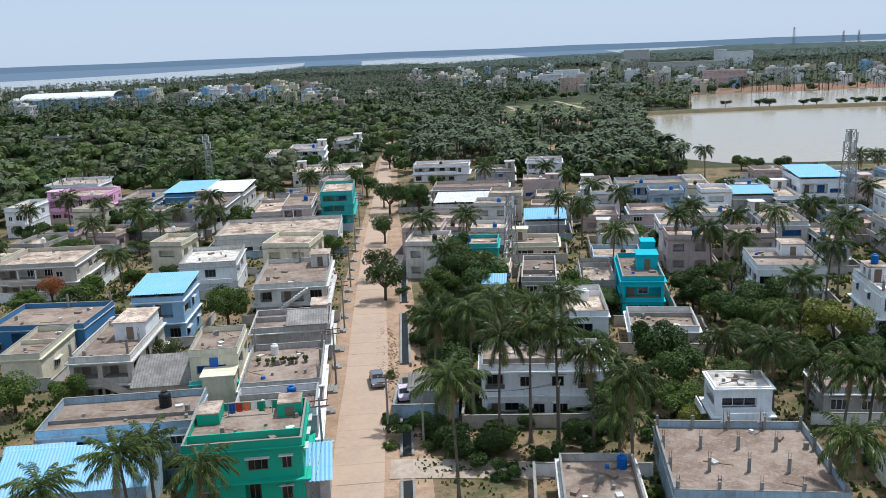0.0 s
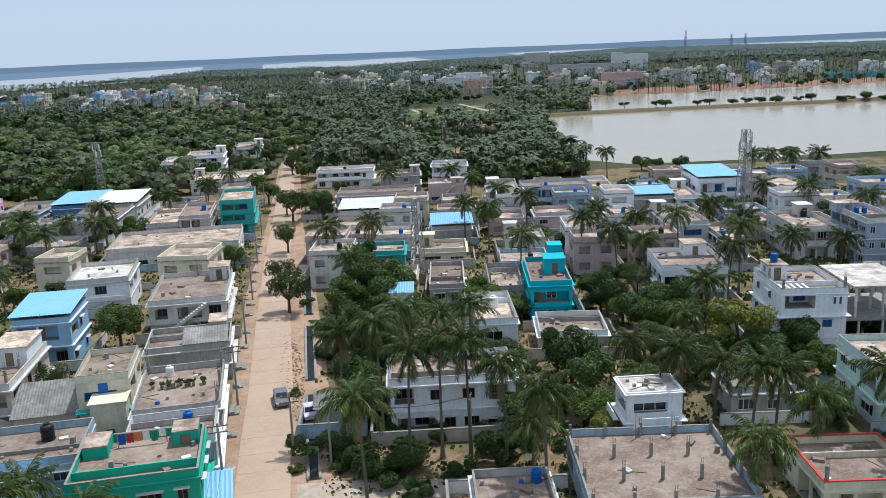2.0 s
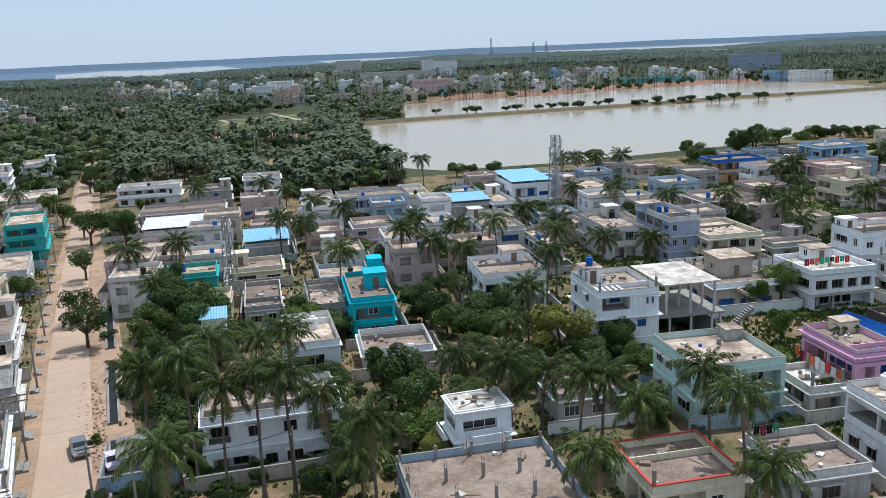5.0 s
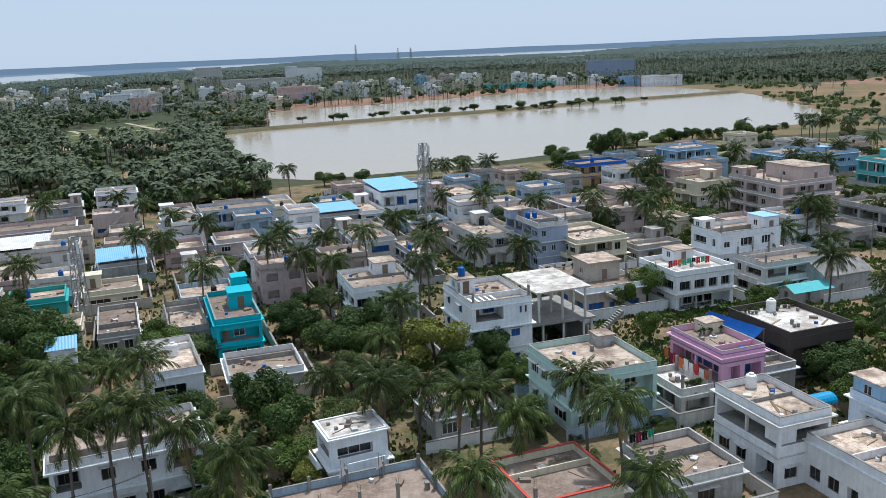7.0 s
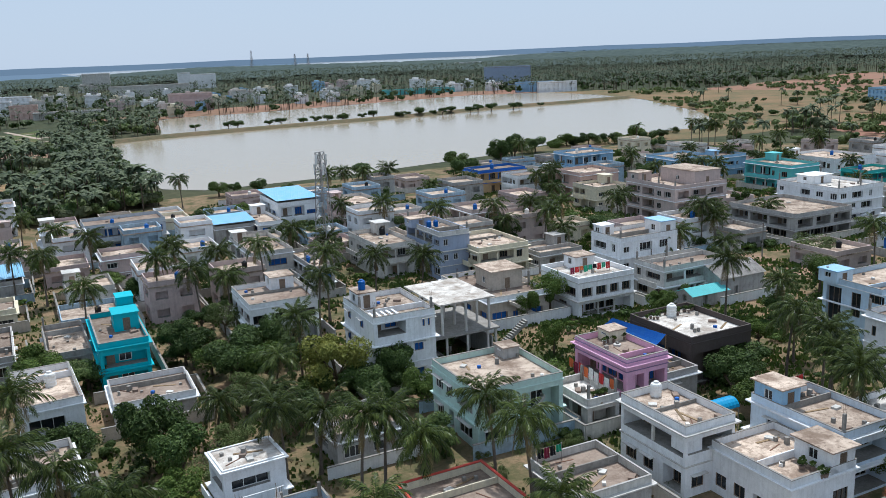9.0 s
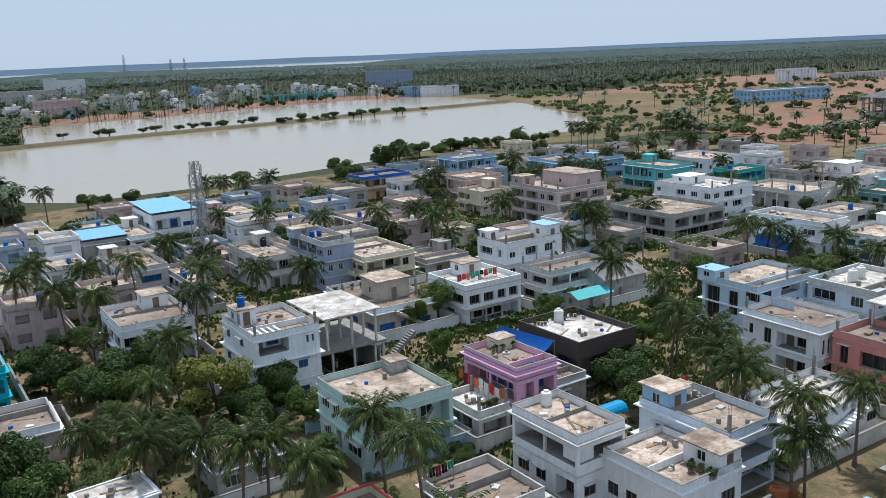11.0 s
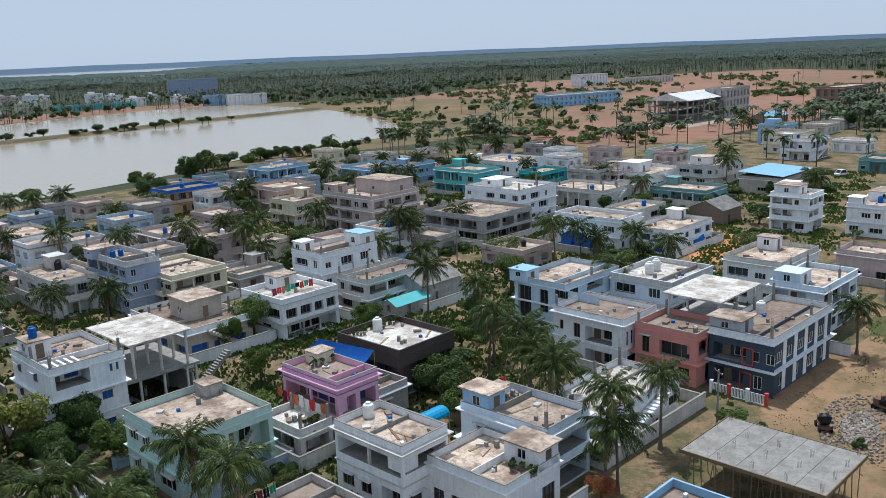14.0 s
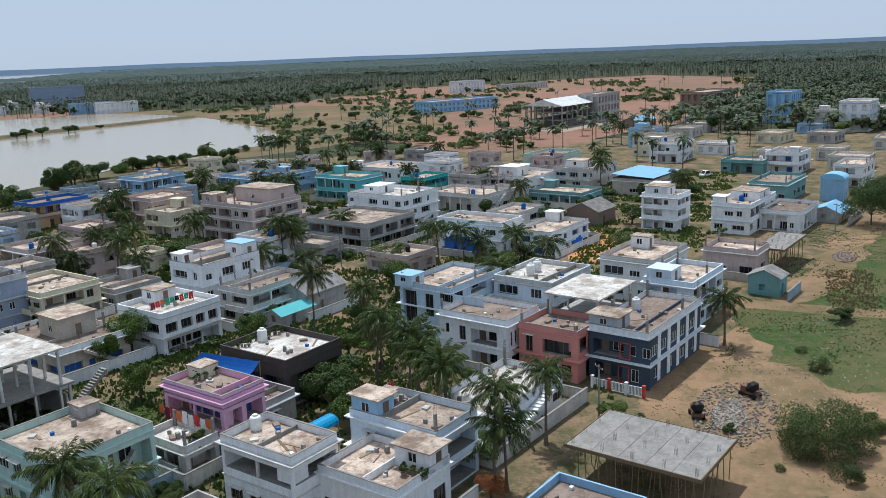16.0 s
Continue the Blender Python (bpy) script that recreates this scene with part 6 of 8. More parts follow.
def leaf_belt(name, label, spots, material, seed, leaves=46, share=0.32):
    r = random.Random(seed)
    verts, faces = [], []
    for x, y, top, spread in spots:
        rad, high = spread * r.uniform(0.8, 1.3), top * r.uniform(0.6, 0.9)
        lumps = [(Vector((x + rad * 0.6 * r.uniform(-1, 1), y + rad * 0.6 * r.uniform(-1, 1), high * r.uniform(0.4, 0.78))), r.uniform(0.35, 0.62)) for _ in range(6)]
        for _ in range(leaves):
            n = Vector((r.gauss(0, 1), r.gauss(0, 1), r.gauss(0.4, 1))).normalized()
            middle, size = r.choice(lumps)
            p = middle + Vector((n.x * rad, n.y * rad, n.z * high * 0.42)) * size * r.uniform(0.6, 1.05)
            u = n.orthogonal().normalized()
            v = n.cross(u)
            q = rad * r.uniform(0.7, 1.3) * share
            k = len(verts)
            verts += [tuple(p + u * q), tuple(p + v * q), tuple(p - u * q - n * q * 0.3), tuple(p - v * q)]
            faces.append((k, k + 1, k + 2, k + 3))
    return tagged(new(name, mesh_of(name, verts, faces, [material])), label, "woods", kind="stuff")


leaf_belt("yard_shrubs", "green shrubs in the yards between houses", yard_shrubs[::2], LEAF, 24, 260, 0.12)
leaf_belt("yard_bushes", "fresh green bushes in the yards between houses", yard_shrubs[1::2], LEAF_LIGHT, 25, 260, 0.12)
near_wood = [p for p in broad if math.hypot(p[0], p[1]) < 560]
far_wood = [p for p in broad if math.hypot(p[0], p[1]) >= 560]
leaf_belt("broadleaf_wood", "mixed dark green broadleaf trees among palms", near_wood[::3], LEAF, 4, 420, 0.165)
leaf_belt("light_wood", "dull olive broadleaf trees among palms", near_wood[1::3], LEAF_OLIVE, 14, 420, 0.165)
leaf_belt("olive_wood", "grey-green broadleaf trees among palms", near_wood[2::3], SCRUB, 15, 420, 0.165)
leaf_belt("far_wood", "dark broadleaf trees among distant palms", far_wood, LEAF, 16, 46, 0.3)
# low scrub on the meadow and red fields
scrub = []
for _ in range(3400):
    x, y = rng.uniform(230, 1000), rng.uniform(60, 480)
    if (inside(x, y, BANKS[0]) or inside(x, y, CLEAR[3])) and not inside(x, y, LAKE) and noise.noise(Vector((x * 0.012, y * 0.012, 0))) > 0.06:
        scrub.append((x, y, rng.uniform(2, 5), rng.uniform(1.5, 3.2)))
leaf_belt("scrub", "scattered grey-green scrub on dry ground", scrub, SCRUB, 6, 30)
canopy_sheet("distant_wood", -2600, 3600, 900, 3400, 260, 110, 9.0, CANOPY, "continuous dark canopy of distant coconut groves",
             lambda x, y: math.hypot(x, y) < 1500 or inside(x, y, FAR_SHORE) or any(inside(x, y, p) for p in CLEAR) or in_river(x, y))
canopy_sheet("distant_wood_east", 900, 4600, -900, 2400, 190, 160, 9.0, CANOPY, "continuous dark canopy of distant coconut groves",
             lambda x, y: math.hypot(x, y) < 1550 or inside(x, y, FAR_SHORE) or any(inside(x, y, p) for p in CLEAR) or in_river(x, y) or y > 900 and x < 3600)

# ---- far shore, a glowing backdrop with haze put into its colour ----
HAZE = bpy.data.materials.new("painted_haze_shore")
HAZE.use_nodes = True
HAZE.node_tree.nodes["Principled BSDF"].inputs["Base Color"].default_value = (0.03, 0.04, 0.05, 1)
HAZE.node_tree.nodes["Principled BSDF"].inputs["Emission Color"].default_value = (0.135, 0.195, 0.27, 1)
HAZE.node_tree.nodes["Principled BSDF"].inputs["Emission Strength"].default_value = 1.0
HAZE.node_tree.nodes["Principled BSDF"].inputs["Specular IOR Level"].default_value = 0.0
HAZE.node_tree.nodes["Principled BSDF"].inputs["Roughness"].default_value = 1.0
sheet("backdrop_land", FAR_SHORE, 0.8, HAZE, "glowing backdrop of wooded land with blue haze painted in")
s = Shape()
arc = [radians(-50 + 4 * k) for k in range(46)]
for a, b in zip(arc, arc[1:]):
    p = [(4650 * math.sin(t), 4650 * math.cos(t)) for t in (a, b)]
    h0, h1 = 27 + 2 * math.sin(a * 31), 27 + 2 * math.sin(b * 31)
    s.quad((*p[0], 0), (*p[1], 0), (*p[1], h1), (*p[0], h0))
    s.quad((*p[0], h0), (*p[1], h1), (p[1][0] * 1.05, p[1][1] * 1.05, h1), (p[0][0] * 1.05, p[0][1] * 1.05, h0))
tagged(new("backdrop_shore", s.mesh("backdrop_shore", HAZE)), "glowing backdrop of wooded shore with blue haze painted in", "shore", kind="structure")


# ---- rooms, slabs and rooftop things of single houses ----
room(white_block_house, -3.6, 1.0, -1.2, 4.2, 9.45, 11.7, "white", 0.15)
room(beige_terrace_house, -1.5, -2.5, 3.8, 3.0, 4.15, 7.4, "beige", 0.3)
room(brown_block_house, -0.5, -7.0, 7.0, 4.5, 9.15, 12.6, "brownpink", 0.2)
room(brown_block_house, -7.3, 4.5, -3.2, 8.2, 9.15, 11.6, "brownpink", 0.2)
room(mint_house, 2.6, 2.8, 4.6, 5.0, 6.65, 8.0, "grey", 0.12, door=False)
room(lightblue_house, -3.3, 1.6, -0.9, 4.9, 6.65, 9.1, "skyblue", 0.35)
room(lightblue_house, 0.3, 3.2, 1.8, 4.7, 7.2, 8.1, "white", 0.1, door=False)
room(turquoise_house, -0.4, -1.0, 2.7, 2.6, 6.65, 9.2, "turquoise", 0.15, lid_colour="turquoise")
room(turquoise_house, 0.6, 3.2, 2.7, 6.0, 6.65, 10.4, "turquoise", 0.1, lid_colour="turquoise")
room(blue_balcony_house, 2.6, -3.8, 5.7, 0.4, 9.15, 11.8, "white", 0.12, lid_colour="skyblue")
room(blue_balcony_house, -5.8, 1.4, -3.2, 3.8, 9.15, 11.2, "white", 0.12, lid_colour="white")
room(sky_house, -7.0, 2.0, -4.0, 5.0, 8.45, 10.3, "sky", 0.15, lid_colour="skyblue")
room(navy_house, -8.2, 0.2, -4.8, 4.0, 7.15, 9.2, "greyblue", 0.35)
room(rooftop_box_house, -6.0, -0.4, -2.2, 3.3, 7.15, 9.3, "bluewhite", 0.05, lid_colour="bluewhite")
room(pink_house, 0.2, 2.2, 2.6, 4.4, 7.15, 8.6, "cream", 0.1, door=False)
room(ladder_low_house, 0.8, -4.5, 3.6, -0.6, 4.7, 7.0, "white", 0.3)
room(green_house, -4.9, 1.2, -2.8, 4.4, 6.75, 7.9, "green", 0.0, door=False)
room(green_house, 2.6, 1.8, 4.9, 4.4, 6.75, 8.2, "green", 0.0)
room(clothes_house, -1.0, 1.6, 2.6, 4.8, 6.15, 8.4, "white", 0.2)
room(ribbon_window_house, 0.2, 1.8, 3.6, 5.4, 6.65, 9.0, "white", 0.2)
room(white_band_house, -3.5, 1.5, 2.5, 6.0, 8.15, 10.2, "white", 0.3, lid_colour="white")
room(white_corner_house, 2.5, 0.5, 5.0, 3.6, 7.15, 9.4, "white", 0.15)
room(slate_house, -4.0, 2.5, 0.0, 5.5, 9.15, 10.9, "slate", 0.2)
for root_house, ax, ay, kind, size in ((ladder_house, 0.6, 3.6, "white", 1.05), (white_tank_house, -1.0, 1.5, "white", 1.25), (white_tank_house, 1.2, 1.7, "white", 1.25), (dark_trim_house, 0.5, 3.8, "white", 1.2),
                                       (navy_house, 2.0, 2.4, "white", 1.1), (slab_house, 2.2, 3.2, "blue", 0.9), (roadside_house, -1.6, 4.6, "white", 0.9), (tank_house, 1.4, 1.5, "blue", 0.95), (stair_house, 3.8, 6.0, "blue", 0.95),
                                       (tank_white_house, 0.6, 1.0, "white", 1.15), (white_block_house, -2.4, 2.6, "blue", 0.9), (slate_house, -1.0, 1.2, "blue", 0.9), (slate_house, 0.3, 1.0, "blue", 0.9), (long_house, 3.6, 1.6, "black", 1.2)):
    m = root_house.matrix_basis
    p = m @ Vector((ax, ay, 0))
    deck = [h for x, y, w, d, rot, h in ROOFS if abs(x - m.translation.x) < 0.05 and abs(y - m.translation.y) < 0.05][0] - 0.83 * LOW
    tank(p.x, p.y, deck + (2.4 * LOW if root_house is white_block_house else 0), kind, 20, size)

room(arcade_house, -0.6, 0.5, 3.3, 6.6, 6.15, 8.7, "white", 0.2)
room(narrow_house, -1.0, -7.4, 2.6, -4.45, 0.0, 5.2, "cream", 0.2, lid_colour="cream")
room(stair_house, 2.2, 4.0, 5.2, 7.8, 5.85, 8.2, "offwhite", 0.2)
room(slim_tower_house, -3.2, -1.6, 1.2, 3.6, 8.15, 10.6, "white", 0.25)
room(white_tower_house, -1.0, -3.6, 6.0, 2.6, 6.55, 8.8, "white", 0.1)
room(white_step_house, -5.0, 0.0, 1.5, 6.0, 4.55, 7.6, "white", 0.4, lid_colour="white")
room(cream_box_house, -3.0, -1.0, 3.0, 5.0, 5.75, 8.0, "white", 0.2)
s = Shape()
s.box(-2.95, -5.6, 3.3, 2.95, -4.41, 3.5)
part("canopy_slab", s.mesh("canopy_slab", PAINT["tealgreen"]), narrow_house, "teal painted canopy slab")
s = Shape()
s.box(-0.5, -4.46, 4.2, 0.5, -4.405, 6.6)
part("door_panel", s.mesh("door_panel", PAINT["cobalt"]), narrow_house, "bright blue door panel")
s = Shape()
flight(s, 6.4, -8.3, 0.0, 0.4, 3.5, 1.0, steps=16)
part("outer_stair", s.mesh("outer_stair", PAINT["beige"]), arcade_house, "outside concrete stair to the first floor")
s = Shape()
s.quad((6.4, -8.34, 0), (6.4, -8.34, 0.9), (0.4, -8.34, 4.4), (0.4, -8.34, 3.1))
part("stair_wall", s.mesh("stair_wall", PAINT["beige"]), arcade_house, "solid sloping stair parapet")

s = Shape()
for k in range(16):
    a, b, c = [-0.6 + 5.6 * (k + q) / 16 for q in (0, 0.5, 1)]
    s.quad((a, -4.6, 5.6), (b, -4.6, 5.66), (b, -0.4, 6.7), (a, -0.4, 6.64))
    s.quad((b, -4.6, 5.66), (c, -4.6, 5.6), (c, -0.4, 6.64), (b, -0.4, 6.7))
part("roof_sheet", s.mesh("roof_sheet", TIN_GREY), terrace_house, "brownish corrugated lean-to sheet")
room(terrace_house, 2.6, -0.3, 4.8, 3.6, 4.55, 7.0, "grey", 0.1)

step = Shape()
step.box(-0.9, -0.7, 0, 0.9, 0.7, 0.2)
step.box(-0.9, -0.7, 0.2, 0.1, 0.7, 0.4)
STEP = step.mesh("doorstep", CONCRETE)
rng = random.Random(9)
for k in range(18):
    yy = 70 + 7.4 * k + rng.uniform(-1, 1)
    ramp = tagged(new("doorstep", STEP), "worn concrete doorstep at the street's edge", "doorstep", "doorsteps along the street")
    ramp.matrix_basis = pose(-5.9 + 0.037 * (yy - 75), yy, 0.05, 0, 0, rng.uniform(-4, 4)) @ Matrix.Diagonal((rng.uniform(0.5, 0.8), rng.uniform(0.8, 1.6), 1, 1))

# stair in the open side bay of the mint house
stair_shape = Shape()
flight(stair_shape, 5.6, -5.3, 0.9, 8.6, 4.6, 0.9, steps=14)
stair_ob = part("side_stair", stair_shape.mesh("side_stair", PAINT["offwhite"]), mint_house, "white concrete stair in a side bay", m=pose(-5.1, 0.9, 0))
stair_ob["kind"] = "stuff"

# open pavilion roof on columns beside the white block
pavilion = thing("pavilion", pose(76.7, 98.9, 0, 0, 0, -13), "white concrete canopy on slim columns above an open floor", "canopy")
s = Shape()
s.box(-4.0, -5.5, 8.6, 4.0, 5.5, 8.8)
part("canopy", s.mesh("canopy", ROOF_PALE), pavilion, "white roof slab")
s = Shape()
s.box(-6.6, -5.6, 4.3, 4.6, 5.6, 4.55)
part("floor_slab", s.mesh("floor_slab", CONCRETE), pavilion)
s = Shape()
s.box(-0.13, -0.13, 0, 0.13, 0.13, 1)
post = s.mesh("post", PAINT["offwhite"])
for i in (-3.4, 0, 3.4):
    for j in (-4.9, -1.6, 1.6, 4.9):
        part("post", post, pavilion, m=pose(i, j, 4.55) @ Matrix.Diagonal((1, 1, 4.05, 1)))
for i in (-6.2, -3, 0, 3, 4.2):
    for j in (-5.2, 0, 5.2):
        part("post", post, pavilion, m=pose(i, j, 0) @ Matrix.Diagonal((1, 1, 4.3, 1)))
s = Shape()
s.box(3.6, -5.2, 0, 3.8, 5.2, 3.2)
s.box(-6.0, 4.8, 0, 3.6, 5.0, 3.2)
part("back_wall", s.mesh("back_wall", PAINT["grey"]), pavilion)
s = Shape()
flight(s, 4.6, -5.4, 1.2, 9.0, 4.5, 1.1, steps=14)
part("stair", s.mesh("stair", CONCRETE), pavilion, "concrete stair")

# second pale canopy over an open terrace
terrace = thing("pavilion", pose(119.2, 40.9, 0, 0, 0, -14), "pale flat concrete terrace canopy on columns", "canopy")
s = Shape()
s.box(-5.5, -4.0, 8.8, 5.5, 4.0, 9.0)
part("canopy", s.mesh("canopy", ROOF_PALE), terrace, "pale roof slab")
for i in (-4.8, 0, 4.8):
    for j in (-3.4, 3.4):
        part("post", post, terrace, m=pose(i, j, 0) @ Matrix.Diagonal((1, 1, 8.8, 1)))
s = Shape()
s.box(-5.4, -3.9, 0, 5.4, 3.9, 5.6)
part("wall", s.mesh("terrace_wall", PAINT["grey"]), terrace)

# blue tarpaulin lean-to between the pink and the dark-trimmed house
s = Shape()
tarp_pts = [Vector((87.7, 80.1, 6.6)), Vector((87.0, 71.5, 6.6)), Vector((85.9, 72.6, 5.0)), Vector((87.3, 82.2, 5.0))]
n = 10
for i in range(n):
    for j in range(5):
        def sag(u, v):
            p = tarp_pts[0].lerp(tarp_pts[1], u).lerp(tarp_pts[3].lerp(tarp_pts[2], u), v)
            return p - Vector((0, 0, 0.22 * math.sin(math.pi * v) + 0.07 * math.sin(u * 31)))
        s.quad(sag(i / n, j / 5), sag((i + 1) / n, j / 5), sag((i + 1) / n, (j + 1) / 5), sag(i / n, (j + 1) / 5))
tarp = thing("tarpaulin", pose(0, 0, 0), "bright blue tarpaulin lean-to roof beside a pink house", "tarpaulin")
part("cover", s.mesh("tarpaulin", TARP), tarp)
for corner in tarp_pts:
    s = Shape()
    s.tube((corner.x, corner.y, 0), tuple(corner), 0.06, 0.05)
    part("pole", s.mesh("pole", BAMBOO), tarp)


# laundry
def cloth(x, y, z, rot, w, h, material, label):
    s = Shape()
    for k in range(6):
        a, b = w * k / 6, w * (k + 1) / 6
        s.quad((a, 0.05 * math.sin(k * 2.1), 0), (b, 0.05 * math.sin(k * 2.1 + 2.1), 0), (b, 0.09 * math.sin(k * 1.7 + 2), -h), (a, 0.09 * math.sin(k * 1.7), -h))
    ob = new("laundry", s.mesh("laundry", material))
    ob.matrix_basis = pose(x, y, z, 0, 0, rot)
    return tagged(ob, label, "laundry", "hanging laundry")


CLOTHS = [shader("cloth_" + n, c, 0.9, vary=0.15, bump=0.01) for n, c in (("red", (0.50, 0.05, 0.05)), ("orange", (0.62, 0.16, 0.06)), ("maroon", (0.22, 0.03, 0.06)), ("blue", (0.04, 0.10, 0.35)), ("white", (0.7, 0.68, 0.66)), ("green", (0.04, 0.30, 0.18)), ("black", (0.02, 0.02, 0.025)))]
NAMES = ["red", "orange", "maroon", "blue", "white", "green", "black"]
rng = random.Random(12)
m = pink_house.matrix_basis
for k in range(9):
    p = m @ Vector((-4.0, 4.2 - k * 0.95, 5.5 - 0.2 * (k % 2)))
    i = rng.choice([0, 0, 1, 1, 2, 4, 3])
    cloth(p.x, p.y, p.z, -13 - 90, 0.85, rng.uniform(0.9, 1.5), CLOTHS[i], NAMES[i] + " washing hanging before a pink house")
for root_house, x0, x1, yy, zz, count in ((clothes_house, -4, 3.5, -1.2, 7.7, 9), (green_house, -2.2, 2.0, 3.0, 8.2, 6), (lightblue_house, -0.5, 3.2, 4.9, 8.2, 6), (brown_roof_house, -3.2, -0.6, 3.4, 5.2, 4)):
    m = root_house.matrix_basis
    line = Shape()
    a, b = m @ Vector((x0, yy, zz)), m @ Vector((x1, yy, zz))
    line.tube(a, b, 0.012, 0.012, 4)
    line.tube(a - Vector((0, 0, 1.7)), a + Vector((0, 0, 0.1)), 0.04, 0.04)
    line.tube(b - Vector((0, 0, 1.7)), b + Vector((0, 0, 0.1)), 0.04, 0.04)
    tagged(new("clothes_line", line.mesh("clothes_line", STEEL)), "thin clothes line on two posts on a roof", "clothes line")
    for k in range(count):
        p = m @ Vector((x0 + (x1 - x0) * (k + 0.1) / count, yy, zz))
        i = rng.randrange(7)
        cloth(p.x, p.y, p.z, math.degrees(m.to_euler().z), (x1 - x0) / count * 0.85, rng.uniform(0.6, 1.1), CLOTHS[i], NAMES[i] + " washing drying on a roof line")

# small sheds, shade roofs and a gabled outhouse
def shed(x, y, w, d, rot, h, roof, wall, label):
    ROOFS.append((x, y, w, d, rot, h))
    t = thing("shed", pose(x, y, 0, 0, 0, rot), label, "shed")
    s = Shape()
    pierced_wall(s, pose(-w / 2, -d / 2, 0), w, h, [(w * 0.3, 0.1, w * 0.3 + 0.9, 2.0, 0.5)])
    pierced_wall(s, pose(w / 2, -d / 2, 0, 0, 0, 90), d, h, [])
    pierced_wall(s, pose(w / 2, d / 2, 0, 0, 0, 180), w, h, [])
    pierced_wall(s, pose(-w / 2, d / 2, 0, 0, 0, 270), d, h, [(d * 0.35, 0.9, d * 0.35 + 0.9, 1.9, 0.5)])
    for sx in (-1, 1):
        s.quad((sx * w / 2, -d / 2, h), (sx * w / 2, d / 2, h), (sx * w / 2, 0, h + d * 0.22))
    part("wall", s.mesh("shed_wall", [wall, CONCRETE]), t)
    s = Shape()
    n = max(6, int(w / 0.3))
    for sy in (-1, 1):
        for k in range(n):
            a, b, c = [-w / 2 - 0.3 + (w + 0.6) * (k + q) / n for q in (0, 0.5, 1)]
            e, r = (sy * (d / 2 + 0.35), h - 0.12), (0, h + d * 0.22 + 0.04)
            s.quad((a, e[0], e[1]), (b, e[0], e[1] + 0.06), (b, r[0], r[1] + 0.06), (a, r[0], r[1]))
            s.quad((b, e[0], e[1] + 0.06), (c, e[0], e[1]), (c, r[0], r[1]), (b, r[0], r[1] + 0.06))
    part("roof", s.mesh("shed_roof", roof), t)
    return t


shed(127.0, 88.8, 9.0, 6.5, -13, 3.6, TIN_GREY, PAINT["grey"], "grey gabled outhouse with cement-sheet roof")
shed(154.1, 20.0, 4.0, 5.0, -14, 3.2, TIN_GREY, PAINT["tealgrey"], "small dark green shed with a pitched roof")
shed(-24.8, 102.2, 6.5, 9.5, 0, 3.0, TIN_GREY, PAINT["beige"], "low shed with ribbed brownish cement-sheet roof")
shed(-5.9, 76.2, 2.6, 7.5, 0, 2.4, TIN_BLUE, PAINT["grey"], "roadside shed with pale blue metal sheet roof")
shed(-27.2, 76.3, 13.0, 9.0, 0, 3.6, TIN_BLUE, PAINT["paleblue"], "long shed with bright blue metal roof")
shed(-31.9, 79.2, 6.0, 5.0, 0, 3.6, TIN_BLUE, PAINT["paleblue"], "small shed with bright blue metal roof")
shed(6.0, 92.9, 3.6, 4.5, -8, 2.8, TIN_GREY, PAINT["grey"], "roadside stall with grey sheet roof")
shed(19.0, 124.9, 3.2, 4.0, -12, 5.6, TIN_BLUE, PAINT["white"], "white outbuilding with pale blue sheet roof")
shed(170.3, 78.0, 7.0, 7.0, -14, 3.0, TIN_BLUE, PAINT["cobalt"], "blue-walled shed with light blue sheet roof")
shed(119.0, 88.1, 7.0, 3.4, -13, 2.1, PAINT["aqua"], PAINT["grey"], "low lean-to under turquoise sheeting")
shed(205.7, 60.8, 9.0, 8.0, -14, 3.4, TIN_GREY, PAINT["brown"], "brown brick shed with sheet roof")
shed(436.2, -29.2, 12.0, 8.0, -14, 3.6, TIN_BLUE, PAINT["white"], "far shed with blue sheet roof")
shed(445.7, 92.5, 22.0, 9.0, -14, 3.2, TIN_BLUE, PAINT["brown"], "far low shed with blue sheet roof")
shed(219.2, 9.5, 9.0, 6.0, -14, 2.4, TIN_BLUE, PAINT["grey"], "open car shed with blue sheet roof")

# sky-blue water house with a barrel top
bx = thing("water_house", pose(244.6, 8.2, 0, 0, 0, -14) @ Matrix.Scale(0.68, 4), "sky-blue tower with a rounded barrel top", "tower")
s = Shape()
s.box(-3.5, -4, 0, 3.5, 4, 8.2)
for k in range(4):
    s.box(-3.72, -3.6 + 2.2 * k, 0, -3.5, -3.0 + 2.2 * k, 8.2)
part("wall", s.mesh("wall", PAINT["skyblue"]), bx)
s = Shape()
for k in range(12):
    a, b = math.pi * k / 12, math.pi * (k + 1) / 12
    s.quad((-3.9, -4.4 * math.cos(a), 8.2 + 2.2 * math.sin(a)), (3.9, -4.4 * math.cos(a), 8.2 + 2.2 * math.sin(a)), (3.9, -4.4 * math.cos(b), 8.2 + 2.2 * math.sin(b)), (-3.9, -4.4 * math.cos(b), 8.2 + 2.2 * math.sin(b)))
s.quad(*[(-3.9, -4.4 * math.cos(math.pi * k / 12), 8.2 + 2.2 * math.sin(math.pi * k / 12)) for k in range(13)])
part("barrel_top", s.mesh("barrel_top", TIN_BLUE), bx)


